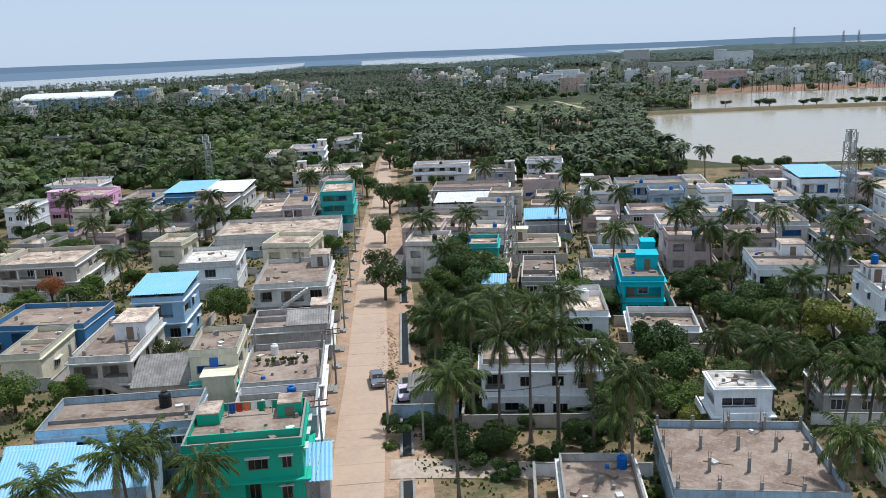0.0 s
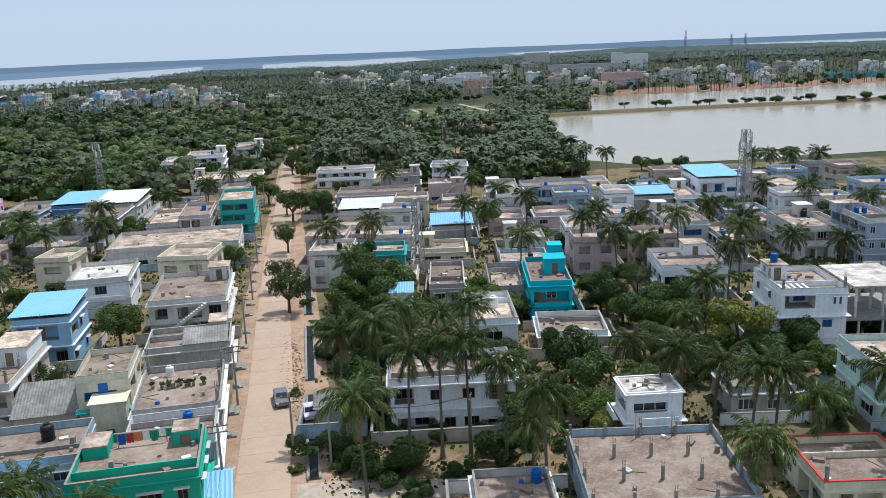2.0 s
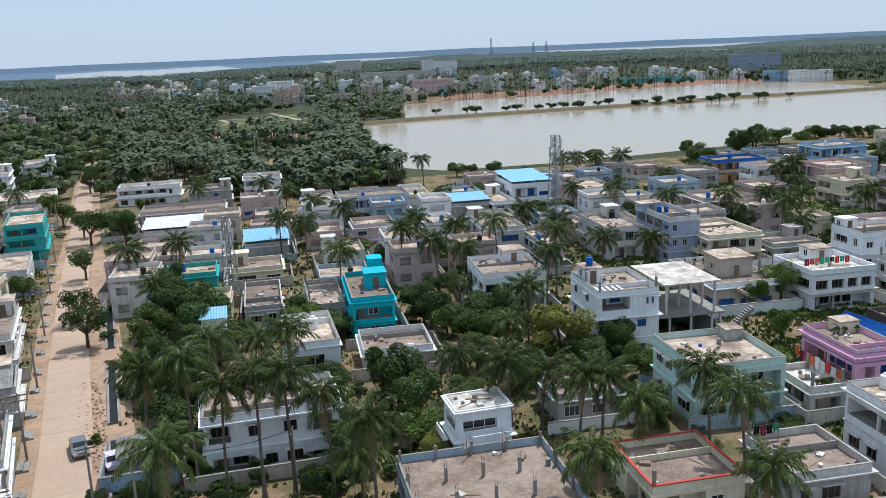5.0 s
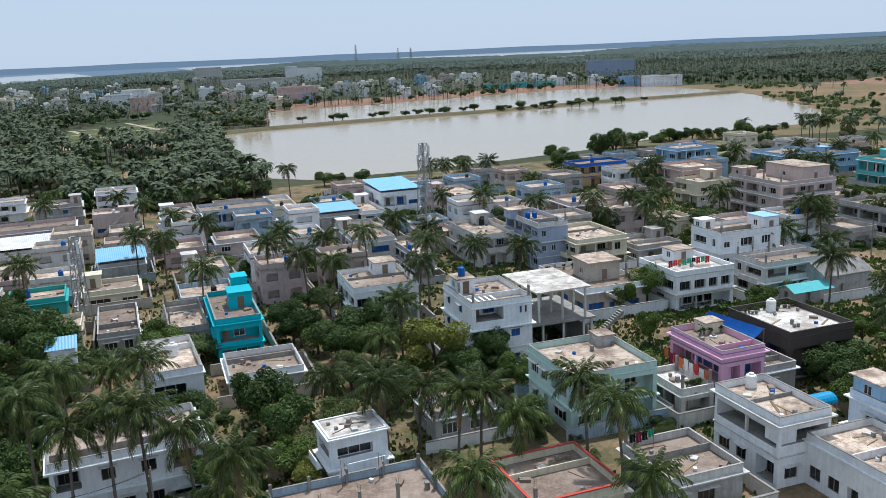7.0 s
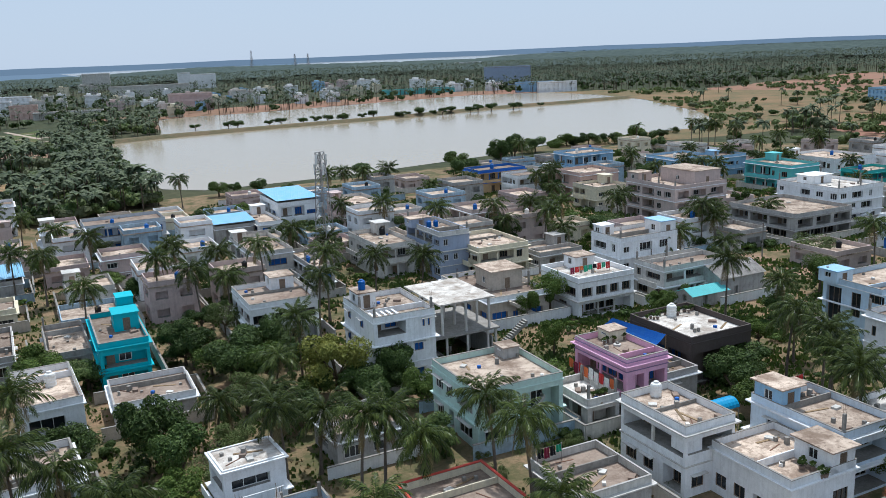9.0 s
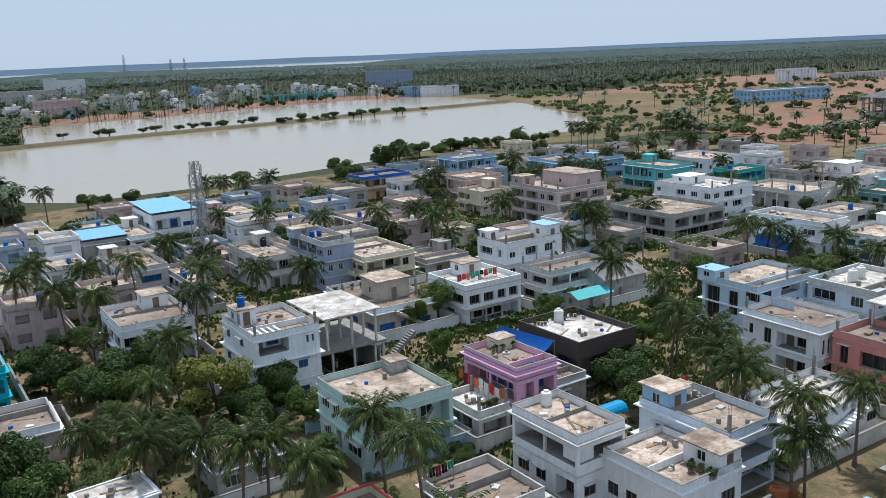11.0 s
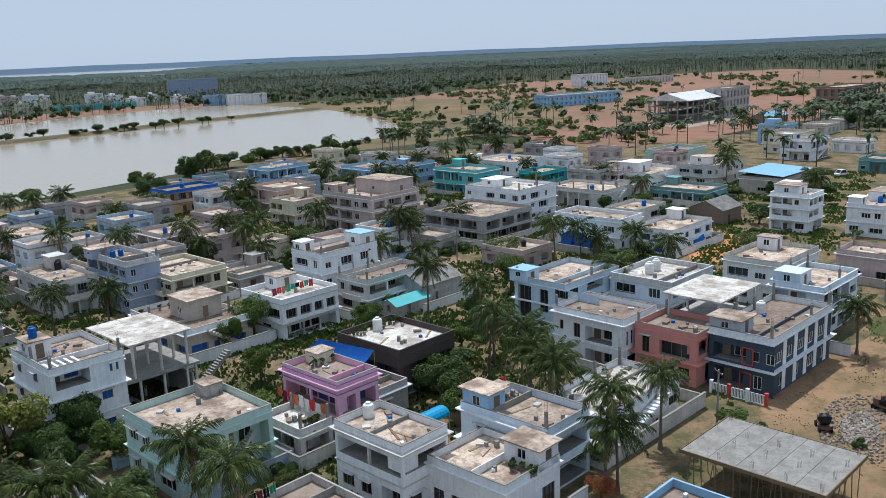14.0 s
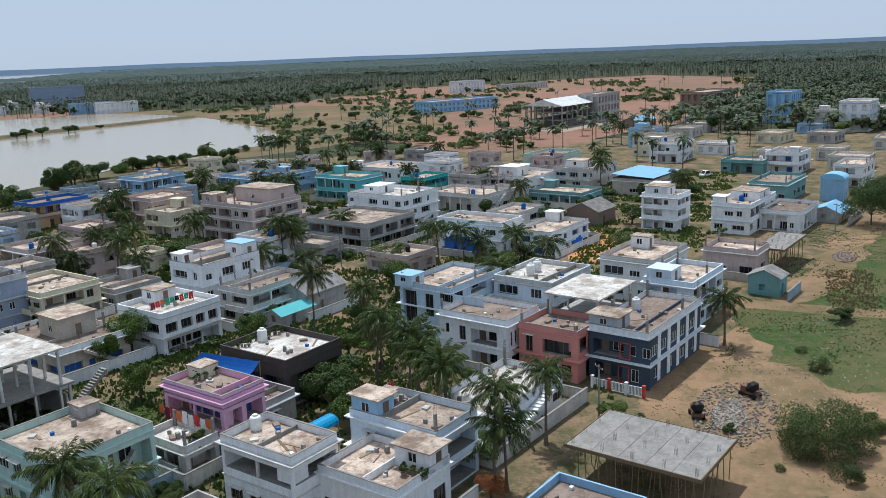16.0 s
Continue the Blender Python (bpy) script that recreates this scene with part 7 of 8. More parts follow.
# ---- vehicles ----
def car(x, y, z, rot, paint, label, length=4.1, width=1.7, height=1.5):
    c = thing("car", pose(x, y, z, 0, 0, rot), label, "car", "parked cars")
    l, w = length / 2, width / 2
    prof = [(-l, 0.35, w * 0.9), (-l + 0.05, 0.75, w), (-l * 0.62, 0.9, w), (-l * 0.28, height * 0.97, w * 0.78), (l * 0.42, height, w * 0.78), (l * 0.86, 0.98, w * 0.96), (l, 0.85, w * 0.92), (l, 0.35, w * 0.9)]
    s = Shape()
    for (y0, z0, w0), (y1, z1, w1) in zip(prof, prof[1:]):
        s.quad((-w0, y0, z0), (w0, y0, z0), (w1, y1, z1), (-w1, y1, z1))
    for sx in (-1, 1):
        s.quad(*[(sx * ww, yy, zz) for yy, zz, ww in prof])
    s.quad((-w * 0.9, -l, 0.35), (-w * 0.9, l, 0.35), (w * 0.9, l, 0.35), (w * 0.9, -l, 0.35))
    part("body", s.mesh("body", paint), c)
    g = Shape()
    g.quad((-w * 0.80, -l * 0.58, 0.96), (w * 0.80, -l * 0.58, 0.96), (w * 0.68, -l * 0.31, height * 0.95), (-w * 0.68, -l * 0.31, height * 0.95))
    part("windscreen", g.mesh("windscreen", GLASS), c)
    g = Shape()
    g.quad((-w * 0.68, l * 0.48, height * 0.97), (w * 0.68, l * 0.48, height * 0.97), (w * 0.84, l * 0.83, 1.05), (-w * 0.84, l * 0.83, 1.05))
    part("rear_window", g.mesh("rear_window", GLASS), c)
    for sx in (-1, 1):
        g = Shape()
        g.quad((sx * w * 1.0, -l * 0.5, 0.95), (sx * w * 1.0, l * 0.7, 1.0), (sx * w * 0.82, l * 0.42, height * 0.93), (sx * w * 0.82, -l * 0.25, height * 0.92))
        part("side_window", g.mesh("side_window", GLASS), c)
        h = Shape()
        h.box(sx * w * 0.72 - 0.14, -l - 0.02, 0.6, sx * w * 0.72 + 0.14, -l + 0.06, 0.74)
        part("headlight", h.mesh("headlight", TANK_WHITE), c)
        for yy in (-l * 0.62, l * 0.62):
            t = Shape()
            t.tube((sx * w * 0.78, yy, 0.31), (sx * w * 1.0, yy, 0.31), 0.31, 0.31, 14)
            wheel = part("wheel", t.mesh("tyre", TANK_BLACK), c)
            t = Shape()
            t.tube((sx * w * 0.98, yy, 0.31), (sx * w * 1.03, yy, 0.31), 0.18, 0.16, 10)
            part("rim", t.mesh("rim", STEEL), wheel)
    return c


CAR_GREY = shader("car_paint_grey", (0.20, 0.21, 0.23), 0.25, metal=0.5, vary=0.03, spec=0.5)
CAR_LILAC = shader("car_cover_lilac", (0.62, 0.54, 0.64), 0.6, vary=0.05)
CAR_WHITE = shader("car_paint_white", (0.75, 0.75, 0.74), 0.3, vary=0.03, spec=0.5)
car(0.35, 100.0, 0.16, 4, CAR_GREY, "dark grey hatchback parked on the street")
car(3.3, 94.4, 0.35, 4, CAR_LILAC, "small car under a pale lilac cover on the slab bridge", 3.3, 1.5, 1.45)
car(182.7, 57.2, 0.05, 70, CAR_WHITE, "white car on orange soil beside a house")
car(280.4, 42.8, 0.05, 60, CAR_WHITE, "white van parked by the far houses", 4.6, 1.8, 1.9)
s = Shape()
for k in range(8):
    a, b = -2.4 + 0.6 * k, -1.8 + 0.6 * k
    s.quad((a, -1.5, 0.05), (b, -1.5, 0.05), (b, 0, 2.2 + 0.3 * math.sin(k)), (a, 0, 2.2 + 0.3 * math.sin(k - 1)))
    s.quad((a, 0, 2.2 + 0.3 * math.sin(k - 1)), (b, 0, 2.2 + 0.3 * math.sin(k)), (b, 1.5, 0.05), (a, 1.5, 0.05))
heap = new("covered_heap", s.mesh("covered_heap", TARP))
heap.matrix_basis = pose(179.0, 59.1, 0, 0, 0, -60)
tagged(heap, "material heap under a blue tarpaulin on orange soil", "heap")


def mixer(x, y, rot):
    t = thing("concrete_mixer", pose(x, y, 0, 0, 0, rot), "dark grimy concrete mixer standing on rubble", "concrete mixer", "building machines")
    s = Shape()
    s.box(-1.1, -0.5, 0.45, 1.1, 0.5, 0.65)
    s.box(0.3, -0.45, 0.65, 1.0, 0.45, 1.25)
    part("chassis", s.mesh("chassis", RUST), t)
    s = Shape()
    s.tube((-0.7, 0, 0.9), (-0.3, 0, 1.35), 0.45, 0.75, 12)
    s.tube((-0.3, 0, 1.35), (0.0, 0, 1.75), 0.75, 0.4, 12)
    part("drum", s.mesh("drum", TANK_BLACK), t)
    for sx in (-0.8, 0.8):
        for sy in (-0.6, 0.6):
            s = Shape()
            s.tube((sx, sy - 0.08, 0.32), (sx, sy + 0.08, 0.32), 0.32, 0.32, 12)
            part("wheel", s.mesh("wheel", TANK_BLACK), t)


mixer(101.5, 25.0, 20)
mixer(109.1, 19.9, 60)


# ---- masts, poles and wires ----
def lattice_mast(x, y, top, base, label, dishes=3, leg=0.09):
    t = thing("lattice_mast", pose(x, y, 0, 0, 0, 20), label, "mast", "lattice masts")
    s, q = Shape(), Shape()
    n = max(6, int(top / 1.9))
    for k in range(n):
        z0, z1 = top * k / n, top * (k + 1) / n
        w0, w1 = base * (1 - 0.62 * k / n), base * (1 - 0.62 * (k + 1) / n)
        for a in range(4):
            (ax, ay), (bx_, by) = [((-1, -1), (1, -1), (1, 1), (-1, 1))[(a + o) % 4] for o in (0, 1)]
            s.tube((ax * w0, ay * w0, z0), (ax * w1, ay * w1, z1), leg, leg, 4, caps=False)
            q.tube((ax * w0, ay * w0, z0), (bx_ * w1, by * w1, z1), leg * 0.5, leg * 0.5, 3, caps=False)
            q.tube((bx_ * w0, by * w0, z0), (ax * w1, ay * w1, z1), leg * 0.5, leg * 0.5, 3, caps=False)
            q.tube((ax * w1, ay * w1, z1), (bx_ * w1, by * w1, z1), leg * 0.5, leg * 0.5, 3, caps=False)
    part("leg_frame", s.mesh("leg_frame", STEEL), t)
    part("bracing", q.mesh("bracing", STEEL), t)
    for k in range(dishes * 2):
        a = k * 6.283 / (dishes * 2)
        z = top - (1.4 if k % 2 else 3.2)
        r = base * 0.4 + 0.55
        s = Shape()
        s.box(-0.12, -0.16, -1.0, 0.12, 0.16, 1.0, m=pose(r * math.cos(a), r * math.sin(a), z, 0, 0, math.degrees(a)))
        s.tube((0.2 * math.cos(a), 0.2 * math.sin(a), z), (r * math.cos(a), r * math.sin(a), z), 0.04, 0.04, 4)
        part("antenna", s.mesh("antenna", TANK_WHITE), t)


lattice_mast(89.9, 151.0, 22.6, 1.5, "tall grey lattice phone mast with panel antennas")
lattice_mast(25.3, 146.2, 15.0, 1.1, "grey lattice mast rising among palms", 2, 0.08)
lattice_mast(-45.7, 264.4, 17.5, 1.2, "grey lattice phone mast among leafy trees", 3, 0.1)
for fx, fy, fz in ((1387, 2688, 62), (1530, 2650, 45), (1575, 2640, 45)):
    lattice_mast(fx, fy, fz, 4.0, "very distant power line mast on the horizon", 0, 0.28)


def pole(x, y, h, arms, rot):
    t = thing("utility_pole", pose(x, y, 0, 0, 0, rot), "slim grey concrete utility pole with cross arms", "utility pole", "utility poles")
    s = Shape()
    s.tube((0, 0, 0), (0, 0, h), 0.14, 0.09, 8)
    part("shaft", s.mesh("shaft", CONCRETE), t)
    for k in range(arms):
        s = Shape()
        s.box(-0.9, -0.05, h - 0.35 - 0.6 * k, 0.9, 0.05, h - 0.25 - 0.6 * k)
        arm = part("cross_arm", s.mesh("cross_arm", RUST), t)
        for sx in (-0.8, 0, 0.8):
            s = Shape()
            s.tube((sx, 0, h - 0.25 - 0.6 * k), (sx, 0, h - 0.1 - 0.6 * k), 0.05, 0.04, 6)
            part("insulator", s.mesh("insulator", TANK_WHITE), arm)
    return (x, y, h)


def wires(a, b, label, spread=0.8):
    t = thing("overhead_wires", pose(a[0], a[1], 0), label, "wires", "overhead wires")
    for off in (-spread, 0, spread):
        s, prev = Shape(), None
        for k in range(13):
            f = k / 12
            p = Vector(((b[0] - a[0]) * f + off, (b[1] - a[1]) * f, (a[2] + (b[2] - a[2]) * f) - 0.1 - 0.9 * 4 * f * (1 - f)))
            if prev is not None:
                s.tube(prev, p, 0.014, 0.014, 3, caps=False)
            prev = p
        part("wire", s.mesh("wire", TANK_BLACK), t)


line = [pole(-5.6 + 0.035 * (yy - 75), yy, 7.5, 2, 3) for yy in (58, 79, 101, 123, 146, 172, 200, 232)]
for a, b in zip(line, line[1:]):
    wires(a, b, "sagging black wires between street poles")
side = [pole(1.2, 86.5, 6.5, 2, 0), pole(4.7, 82.1, 7.0, 1, 70), pole(18.4, 79.7, 7.0, 1, 70)]
for a, b in zip(side, side[1:]):
    wires(a, b, "sagging black wires over the gardens", 0.5)
for px_, py_ in ((10.8, 183.9), (7.7, 159.0), (97.3, 34.9), (202.7, 8.8), (151.6, 97.2), (121.4, 99.7)):
    pole(px_, py_, 6.5, 1, 40)


def far_house(x, y, w, d, rot, h, colour, storeys):
    t = thing("house", pose(x, y, 0, 0, 0, rot), WORDS[colour] + " flat-roofed town house far among palms", "house", "far houses of the town")
    s = Shape()
    sh = h / storeys
    for m, length in ((pose(-w / 2, -d / 2, 0), w), (pose(w / 2, -d / 2, 0, 0, 0, 90), d), (pose(w / 2, d / 2, 0, 0, 0, 180), w), (pose(-w / 2, d / 2, 0, 0, 0, 270), d)):
        n = max(1, int(length / 3.6))
        holes = [(length * (k + 0.25) / n, q * sh + 0.9, length * (k + 0.75) / n, q * sh + sh - 0.7, 0.9) for k in range(n) for q in range(storeys)]
        pierced_wall(s, m, length, h, holes)
    part("wall", s.mesh("far_wall", [PAINT[colour], CONCRETE]), t)
    s = Shape()
    s.box(-w / 2 - 0.2, -d / 2 - 0.2, h, w / 2 + 0.2, d / 2 + 0.2, h + 0.2)
    part("roof", s.mesh("far_roof", ROOF), t)
    s = Shape()
    ring(s, -w / 2, -d / 2, w / 2, d / 2, 0.15, h + 0.2, h + 1.0)
    part("parapet", s.mesh("far_parapet", PAINT[colour]), t)
    return t


FAR_COLOURS = ["white", "concrete", "roof", "offwhite", "grey", "skyblue", "pinkgrey", "cream", "beige", "paleblue"]
far_town = Shape()


def far_block(x, y, w, d, rot, h, colour, storeys):
    """A small house of the far quarters, joined with the rest of them."""
    slot, sh, base = FAR_COLOURS.index(colour), h / storeys, pose(x, y, 0, 0, 0, rot)
    for m, length in ((pose(-w / 2, -d / 2, 0), w), (pose(w / 2, -d / 2, 0, 0, 0, 90), d), (pose(w / 2, d / 2, 0, 0, 0, 180), w), (pose(-w / 2, d / 2, 0, 0, 0, 270), d)):
        n = max(1, int(length / 3.6))
        holes = [(length * (k + 0.25) / n, q * sh + 0.9, length * (k + 0.75) / n, q * sh + sh - 0.7, 0.9) for k in range(n) for q in range(storeys)]
        pierced_wall(far_town, base @ m, length, h, holes, slot)
    far_town.box(-w / 2 - 0.2, -d / 2 - 0.2, h, w / 2 + 0.2, d / 2 + 0.2, h + 0.2, 2, base)
    for x0, y0, x1, y1 in ((-w / 2, -d / 2, w / 2, -d / 2 + 0.15), (-w / 2, d / 2 - 0.15, w / 2, d / 2), (-w / 2, -d / 2 + 0.15, -w / 2 + 0.15, d / 2 - 0.15), (w / 2 - 0.15, -d / 2 + 0.15, w / 2, d / 2 - 0.15)):
        far_town.box(x0, y0, h + 0.2, x1, y1, h + 0.9, slot, base)
    if storeys > 1:
        far_town.box(-w * 0.3, -d * 0.1, h + 0.2, w * 0.05, d * 0.35, h + 2.6, slot, base)


# ---- compound walls between the plots ----
def compound_wall(a, b, h, colour):
    m = look((0, 0, 0), (0, 1, 0))
    dx, dy = b[0] - a[0], b[1] - a[1]
    length, ang = math.hypot(dx, dy), math.degrees(math.atan2(dy, dx))
    if length < 1.5:
        return
    t = thing("compound_wall", pose(a[0], a[1], 0, 0, 0, ang), WORDS[colour] + " plastered compound wall around a house plot", "wall", "compound walls")
    s = Shape()
    s.box(0, -0.08, 0, length, 0.08, h)
    part("panel", s.mesh("panel", PAINT[colour]), t)
    s = Shape()
    s.box(-0.04, -0.14, h, length + 0.04, 0.14, h + 0.08)
    part("coping", s.mesh("coping", CONCRETE), t)


# small houses that fill the rows between the larger ones
rng = random.Random(55)
for gx in range(-8, 24):
    for gy in range(0, 22):
        u, v = gx * 12.0 + rng.uniform(-2, 2), 60 + gy * 12.0 + rng.uniform(-2, 2)
        x, y = u * 0.974 + (v - 60) * 0.225, -u * 0.225 + v * 0.974
        w, d, st = rng.uniform(6, 9), rng.uniform(7, 10), rng.choice([1, 1, 2])
        if not (-85 < x < 290 and 70 < y < 235) or y > 236 - 0.05 * x and x > 40 or (4 < x < 80 and y < 140) or inside(x, y, OPEN_PLOT) or y < 165 and x < -14 or (62 < x < 134 and y < 118):
            continue
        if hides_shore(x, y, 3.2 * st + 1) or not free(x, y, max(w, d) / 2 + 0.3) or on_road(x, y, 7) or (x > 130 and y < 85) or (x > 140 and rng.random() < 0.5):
            continue
        ROOFS.append((x, y, w, d, -13, 3.3 * st))
        far_house(x, y, w, d, -13, 2.9 * st, rng.choice(["white", "offwhite", "offwhite", "grey", "grey", "beige", "cream", "pinkgrey", "paleblue", "brownpink"]), st)
        if rng.random() < 0.5:
            tank(x + 1, y - 1, 2.9 * st + 0.2, rng.choice(["blue", "black", "white"]), 0, 0.9)

houses_now = [r for r in ROOFS if (round(r[0], 1), round(r[1], 1)) not in FRAMES]
rng = random.Random(31)
for hx, hy, w, d, rot, h in houses_now:
    if rng.random() < 0.25 or hy > 240 or hx > 240:
        continue
    gap = rng.uniform(1.2, 2.4)
    c, s_ = math.cos(radians(rot)), math.sin(radians(rot))
    spot = lambda u, v: (hx + u * c - v * s_, hy + u * s_ + v * c)
    u, v = w / 2 + gap, d / 2 + gap
    ring_pts = [(-u, -v), (u, -v), (u, v), (-u, v)]
    colour = rng.choice(["grey", "offwhite", "offwhite", "beige", "paleblue", "white"])
    for k in range(4):
        p, q = ring_pts[k], ring_pts[(k + 1) % 4]
        run = [spot(p[0] + (q[0] - p[0]) * f / 12, p[1] + (q[1] - p[1]) * f / 12) for f in range(13)]
        if all(free(*r, 0.25) for r in run) and not any(on_road(*r, 0.6) for r in run) and rng.random() < 0.8:
            compound_wall(run[0], run[-1], rng.uniform(1.3, 1.8), colour)

# ---- rubble and litter on the open plot ----
def litter(name, cx, cy, rx, ry, count, size, material, label, seed):
    r = random.Random(seed)
    s = Shape()
    for _ in range(count):
        a, q = r.uniform(0, 6.283), math.sqrt(r.random())
        k = size * r.uniform(0.4, 1.3)
        s.box(-k, -k * 0.7, -k * 0.4, k, k * 0.7, k * 0.5, m=pose(cx + math.cos(a) * q * rx, cy + math.sin(a) * q * ry, 0.1, r.uniform(-40, 40), r.uniform(-40, 40), r.uniform(0, 360)))
    tagged(new(name, s.mesh(name, material)), label, "rubble", kind="stuff")


litter("rubble", 104.0, 21.2, 9, 4.5, 700, 0.15, RUBBLE, "spread of broken concrete and stones", 1)
litter("rubble_pile", 103.1, 21.7, 4.5, 1.8, 420, 0.17, RUBBLE, "pale rubble heap of broken plaster", 2)
litter("litter", 121.3, 12.5, 22, 9, 320, 0.045, PAINT["white"], "scattered pale litter on the empty plot", 3)
litter("roadside_stones", 2.0, 110, 1.4, 16, 260, 0.12, DIRT, "loose stones on the dirt verge", 4)
litter("bricks", 181.7, 7.7, 4, 2.0, 300, 0.25, PAINT["brown"], "stacked red bricks on open ground", 5)

# ---- bund across the lake, shore trees, far buildings ----
BUND = [(146, 462), (184, 466), (258, 458), (332, 446), (402, 445), (464, 432), (520, 425)]
s = Shape()
for (x0, y0), (x1, y1) in zip(BUND, BUND[1:]):
    n = 8
    for k in range(n):
        a, b = k / n, (k + 1) / n
        p, q = (x0 + (x1 - x0) * a, y0 + (y1 - y0) * a), (x0 + (x1 - x0) * b, y0 + (y1 - y0) * b)
        rows_ = [(-6.5, -0.2), (-2.4, 1.5), (2.4, 1.7), (7.0, -0.2)]
        for (o0, z0), (o1, z1) in zip(rows_, rows_[1:]):
            s.quad((p[0], p[1] + o0, z0), (q[0], q[1] + o0, z0), (q[0], q[1] + o1, z1), (p[0], p[1] + o1, z1))
tagged(new("ground_bund", s.mesh("ground_bund", BUND_EARTH)), "grassy earth bund running across the lake", "bund", kind="structure")
rng = random.Random(17)
for k, (x, y, r) in enumerate([(252.9, 474.7, 3.0), (261.2, 475.6, 3.6), (273.1, 470.1, 3.2), (279.7, 466.2, 3.4), (285.9, 463.1, 3.8), (293.2, 457.8, 4.2), (309.9, 461.4, 3.0), (316.3, 458.2, 4.4), (327.2, 445.7, 3.4), (335.4, 448.5, 2.8),
                               (341.9, 445.2, 4.6), (352.3, 444.0, 2.6), (355.1, 437.9, 3.6), (364.2, 439.9, 4.0), (373.0, 431.6, 3.6), (378.6, 430.4, 4.2), (389.2, 429.5, 4.4), (406.2, 426.6, 4.0), (411.5, 426.8, 3.4), (429.0, 423.8, 2.6),
                               (234.0, 477.9, 4.2), (230.8, 483.5, 3.4), (215.7, 495.0, 3.0)]):
    tree(x, y, r * 0.9, r * 1.2, "dark", k)
for k, (px_, py_, r) in enumerate([(222.7, 245.2, 6.0), (230.5, 246.0, 5.0), (241.3, 249.0, 5.2), (245.9, 248.9, 4.6), (261.6, 253.0, 4.2), (267.0, 252.1, 4.2), (272.6, 251.2, 4.8), (275.1, 247.6, 4.0), (279.1, 245.4, 4.8), (282.8, 243.7, 3.6), (285.0, 240.5, 4.6),
                                   (298.8, 242.6, 4.6), (301.7, 238.3, 4.8), (308.3, 236.2, 3.2), (329.7, 245.4, 3.6), (334.4, 238.0, 2.6), (324.4, 212.1, 4.0), (115.8, 252.7, 3.6), (130.6, 256.4, 3.8), (121.5, 254.5, 2.6), (134.5, 245.0, 3.0), (162.0, 244.5, 4.4), (165.7, 240.1, 4.0), (194.9, 236.3, 5.0), (188.2, 223.5, 5.5)]):
    (tree(px_, py_, r * 0.85, r * 1.25, ("dark", "dark", "light")[k % 3], k + 40) if k % 2 else shrub(px_, py_, r * 0.9, ("dark", "light", "scrub")[k % 3], k + 40))
for k, (px_, py_) in enumerate(((211.9, 221.4), (136.1, 214.4), (147.2, 210.2), (140.8, 211.5), (300.5, 216.2), (302.4, 212.6), (299.5, 207.8), (300.7, 205.6), (131.2, 215.8), (99.9, 242.2))):
    palm(px_, py_, 8.5, k)


far_house(666.3, 704.5, 50, 16, -42, 19, "slate", 6)
far_house(181.9, 812.5, 22, 14, -20, 11, "white", 3)
far_house(201.8, 830.2, 24, 14, -20, 14, "white", 3)
far_house(184.5, 740.0, 20, 5, -20, 10, "peach", 2)
far_house(210.0, 713.5, 50, 12, -20, 4.5, "offwhite", 1)
far_house(454.1, 1393.6, 40, 24, -20, 24, "offwhite", 6)
far_house(506.6, 1187.2, 16, 20, -20, 22, "white", 5)
far_house(534.0, 1195.1, 42, 16, -20, 19, "white", 4)
far_house(399.9, 1038.0, 90, 16, -20, 12, "offwhite", 3)
far_house(298.4, 689.8, 34, 16, -20, 13, "pinkgrey", 3)
far_house(361.9, 778.5, 38, 12, -20, 5, "skyblue", 1)
far_house(521.8, 676.2, 70, 8, -25, 4, "aqua", 1)
far_house(1341.7, 1540.9, 60, 20, -30, 9, "white", 2)
far_house(572.4, 570.3, 34, 10, -35, 8, "skyblue", 2)
far_house(577.3, 548.1, 34, 10, -35, 8, "white", 2)
far_house(570.1, 239.1, 60, 18, -30, 6.5, "skyblue", 2)
far_house(811.3, 323.4, 34, 14, -30, 10, "white", 2)
far_house(849.6, 279.0, 60, 10, -30, 5, "offwhite", 1)
far_house(560.7, 71.1, 40, 16, -20, 10, "brown", 2)
far_house(427.2, -5.2, 18, 12, -14, 12, "white", 3)
far_house(470.6, 26.3, 18, 12, -14, 14, "skyblue", 2)
far_house(481.9, 120.3, 26, 12, -14, 14, "grey", 3)
rng = random.Random(77)
made = 0
while made < 140:
    zone = rng.randrange(4)
    if zone == 0:
        x, y = rng.uniform(240, 640), rng.uniform(625, 900)
    elif zone == 1:
        x, y = rng.uniform(-330, -20), rng.uniform(780, 1020)
    elif zone == 2:
        x, y = rng.uniform(60, 420), rng.uniform(800, 1300)
    else:
        x, y = rng.uniform(285, 470), rng.uniform(-45, 75)
    if zone < 3 and inside(x, y, LAKE) or not free(x, y, 9):
        continue
    made += 1
    w, d, st = rng.uniform(8, 15), rng.uniform(8, 12), rng.choice([2, 2, 2, 3]) if zone < 3 else rng.choice([1, 1, 2])
    ROOFS.append((x, y, w, d, -15, 3.3 * st))
    far_block(x, y, w, d, rng.choice([-14, -20]), 3.4 * st, rng.choice(["white", "white", "white", "offwhite", "offwhite", "grey", "skyblue", "pinkgrey", "cream"]), st)
roof_shed = thing("shed", pose(-250.9, 809.6, 0, 0, 0, -2), "big arched shed roof far among palms", "shed")
s = Shape()
s.box(-38, -20, 0, 38, 20, 9)
part("wall", s.mesh("wall", PAINT["skyblue"]), roof_shed)
s = Shape()
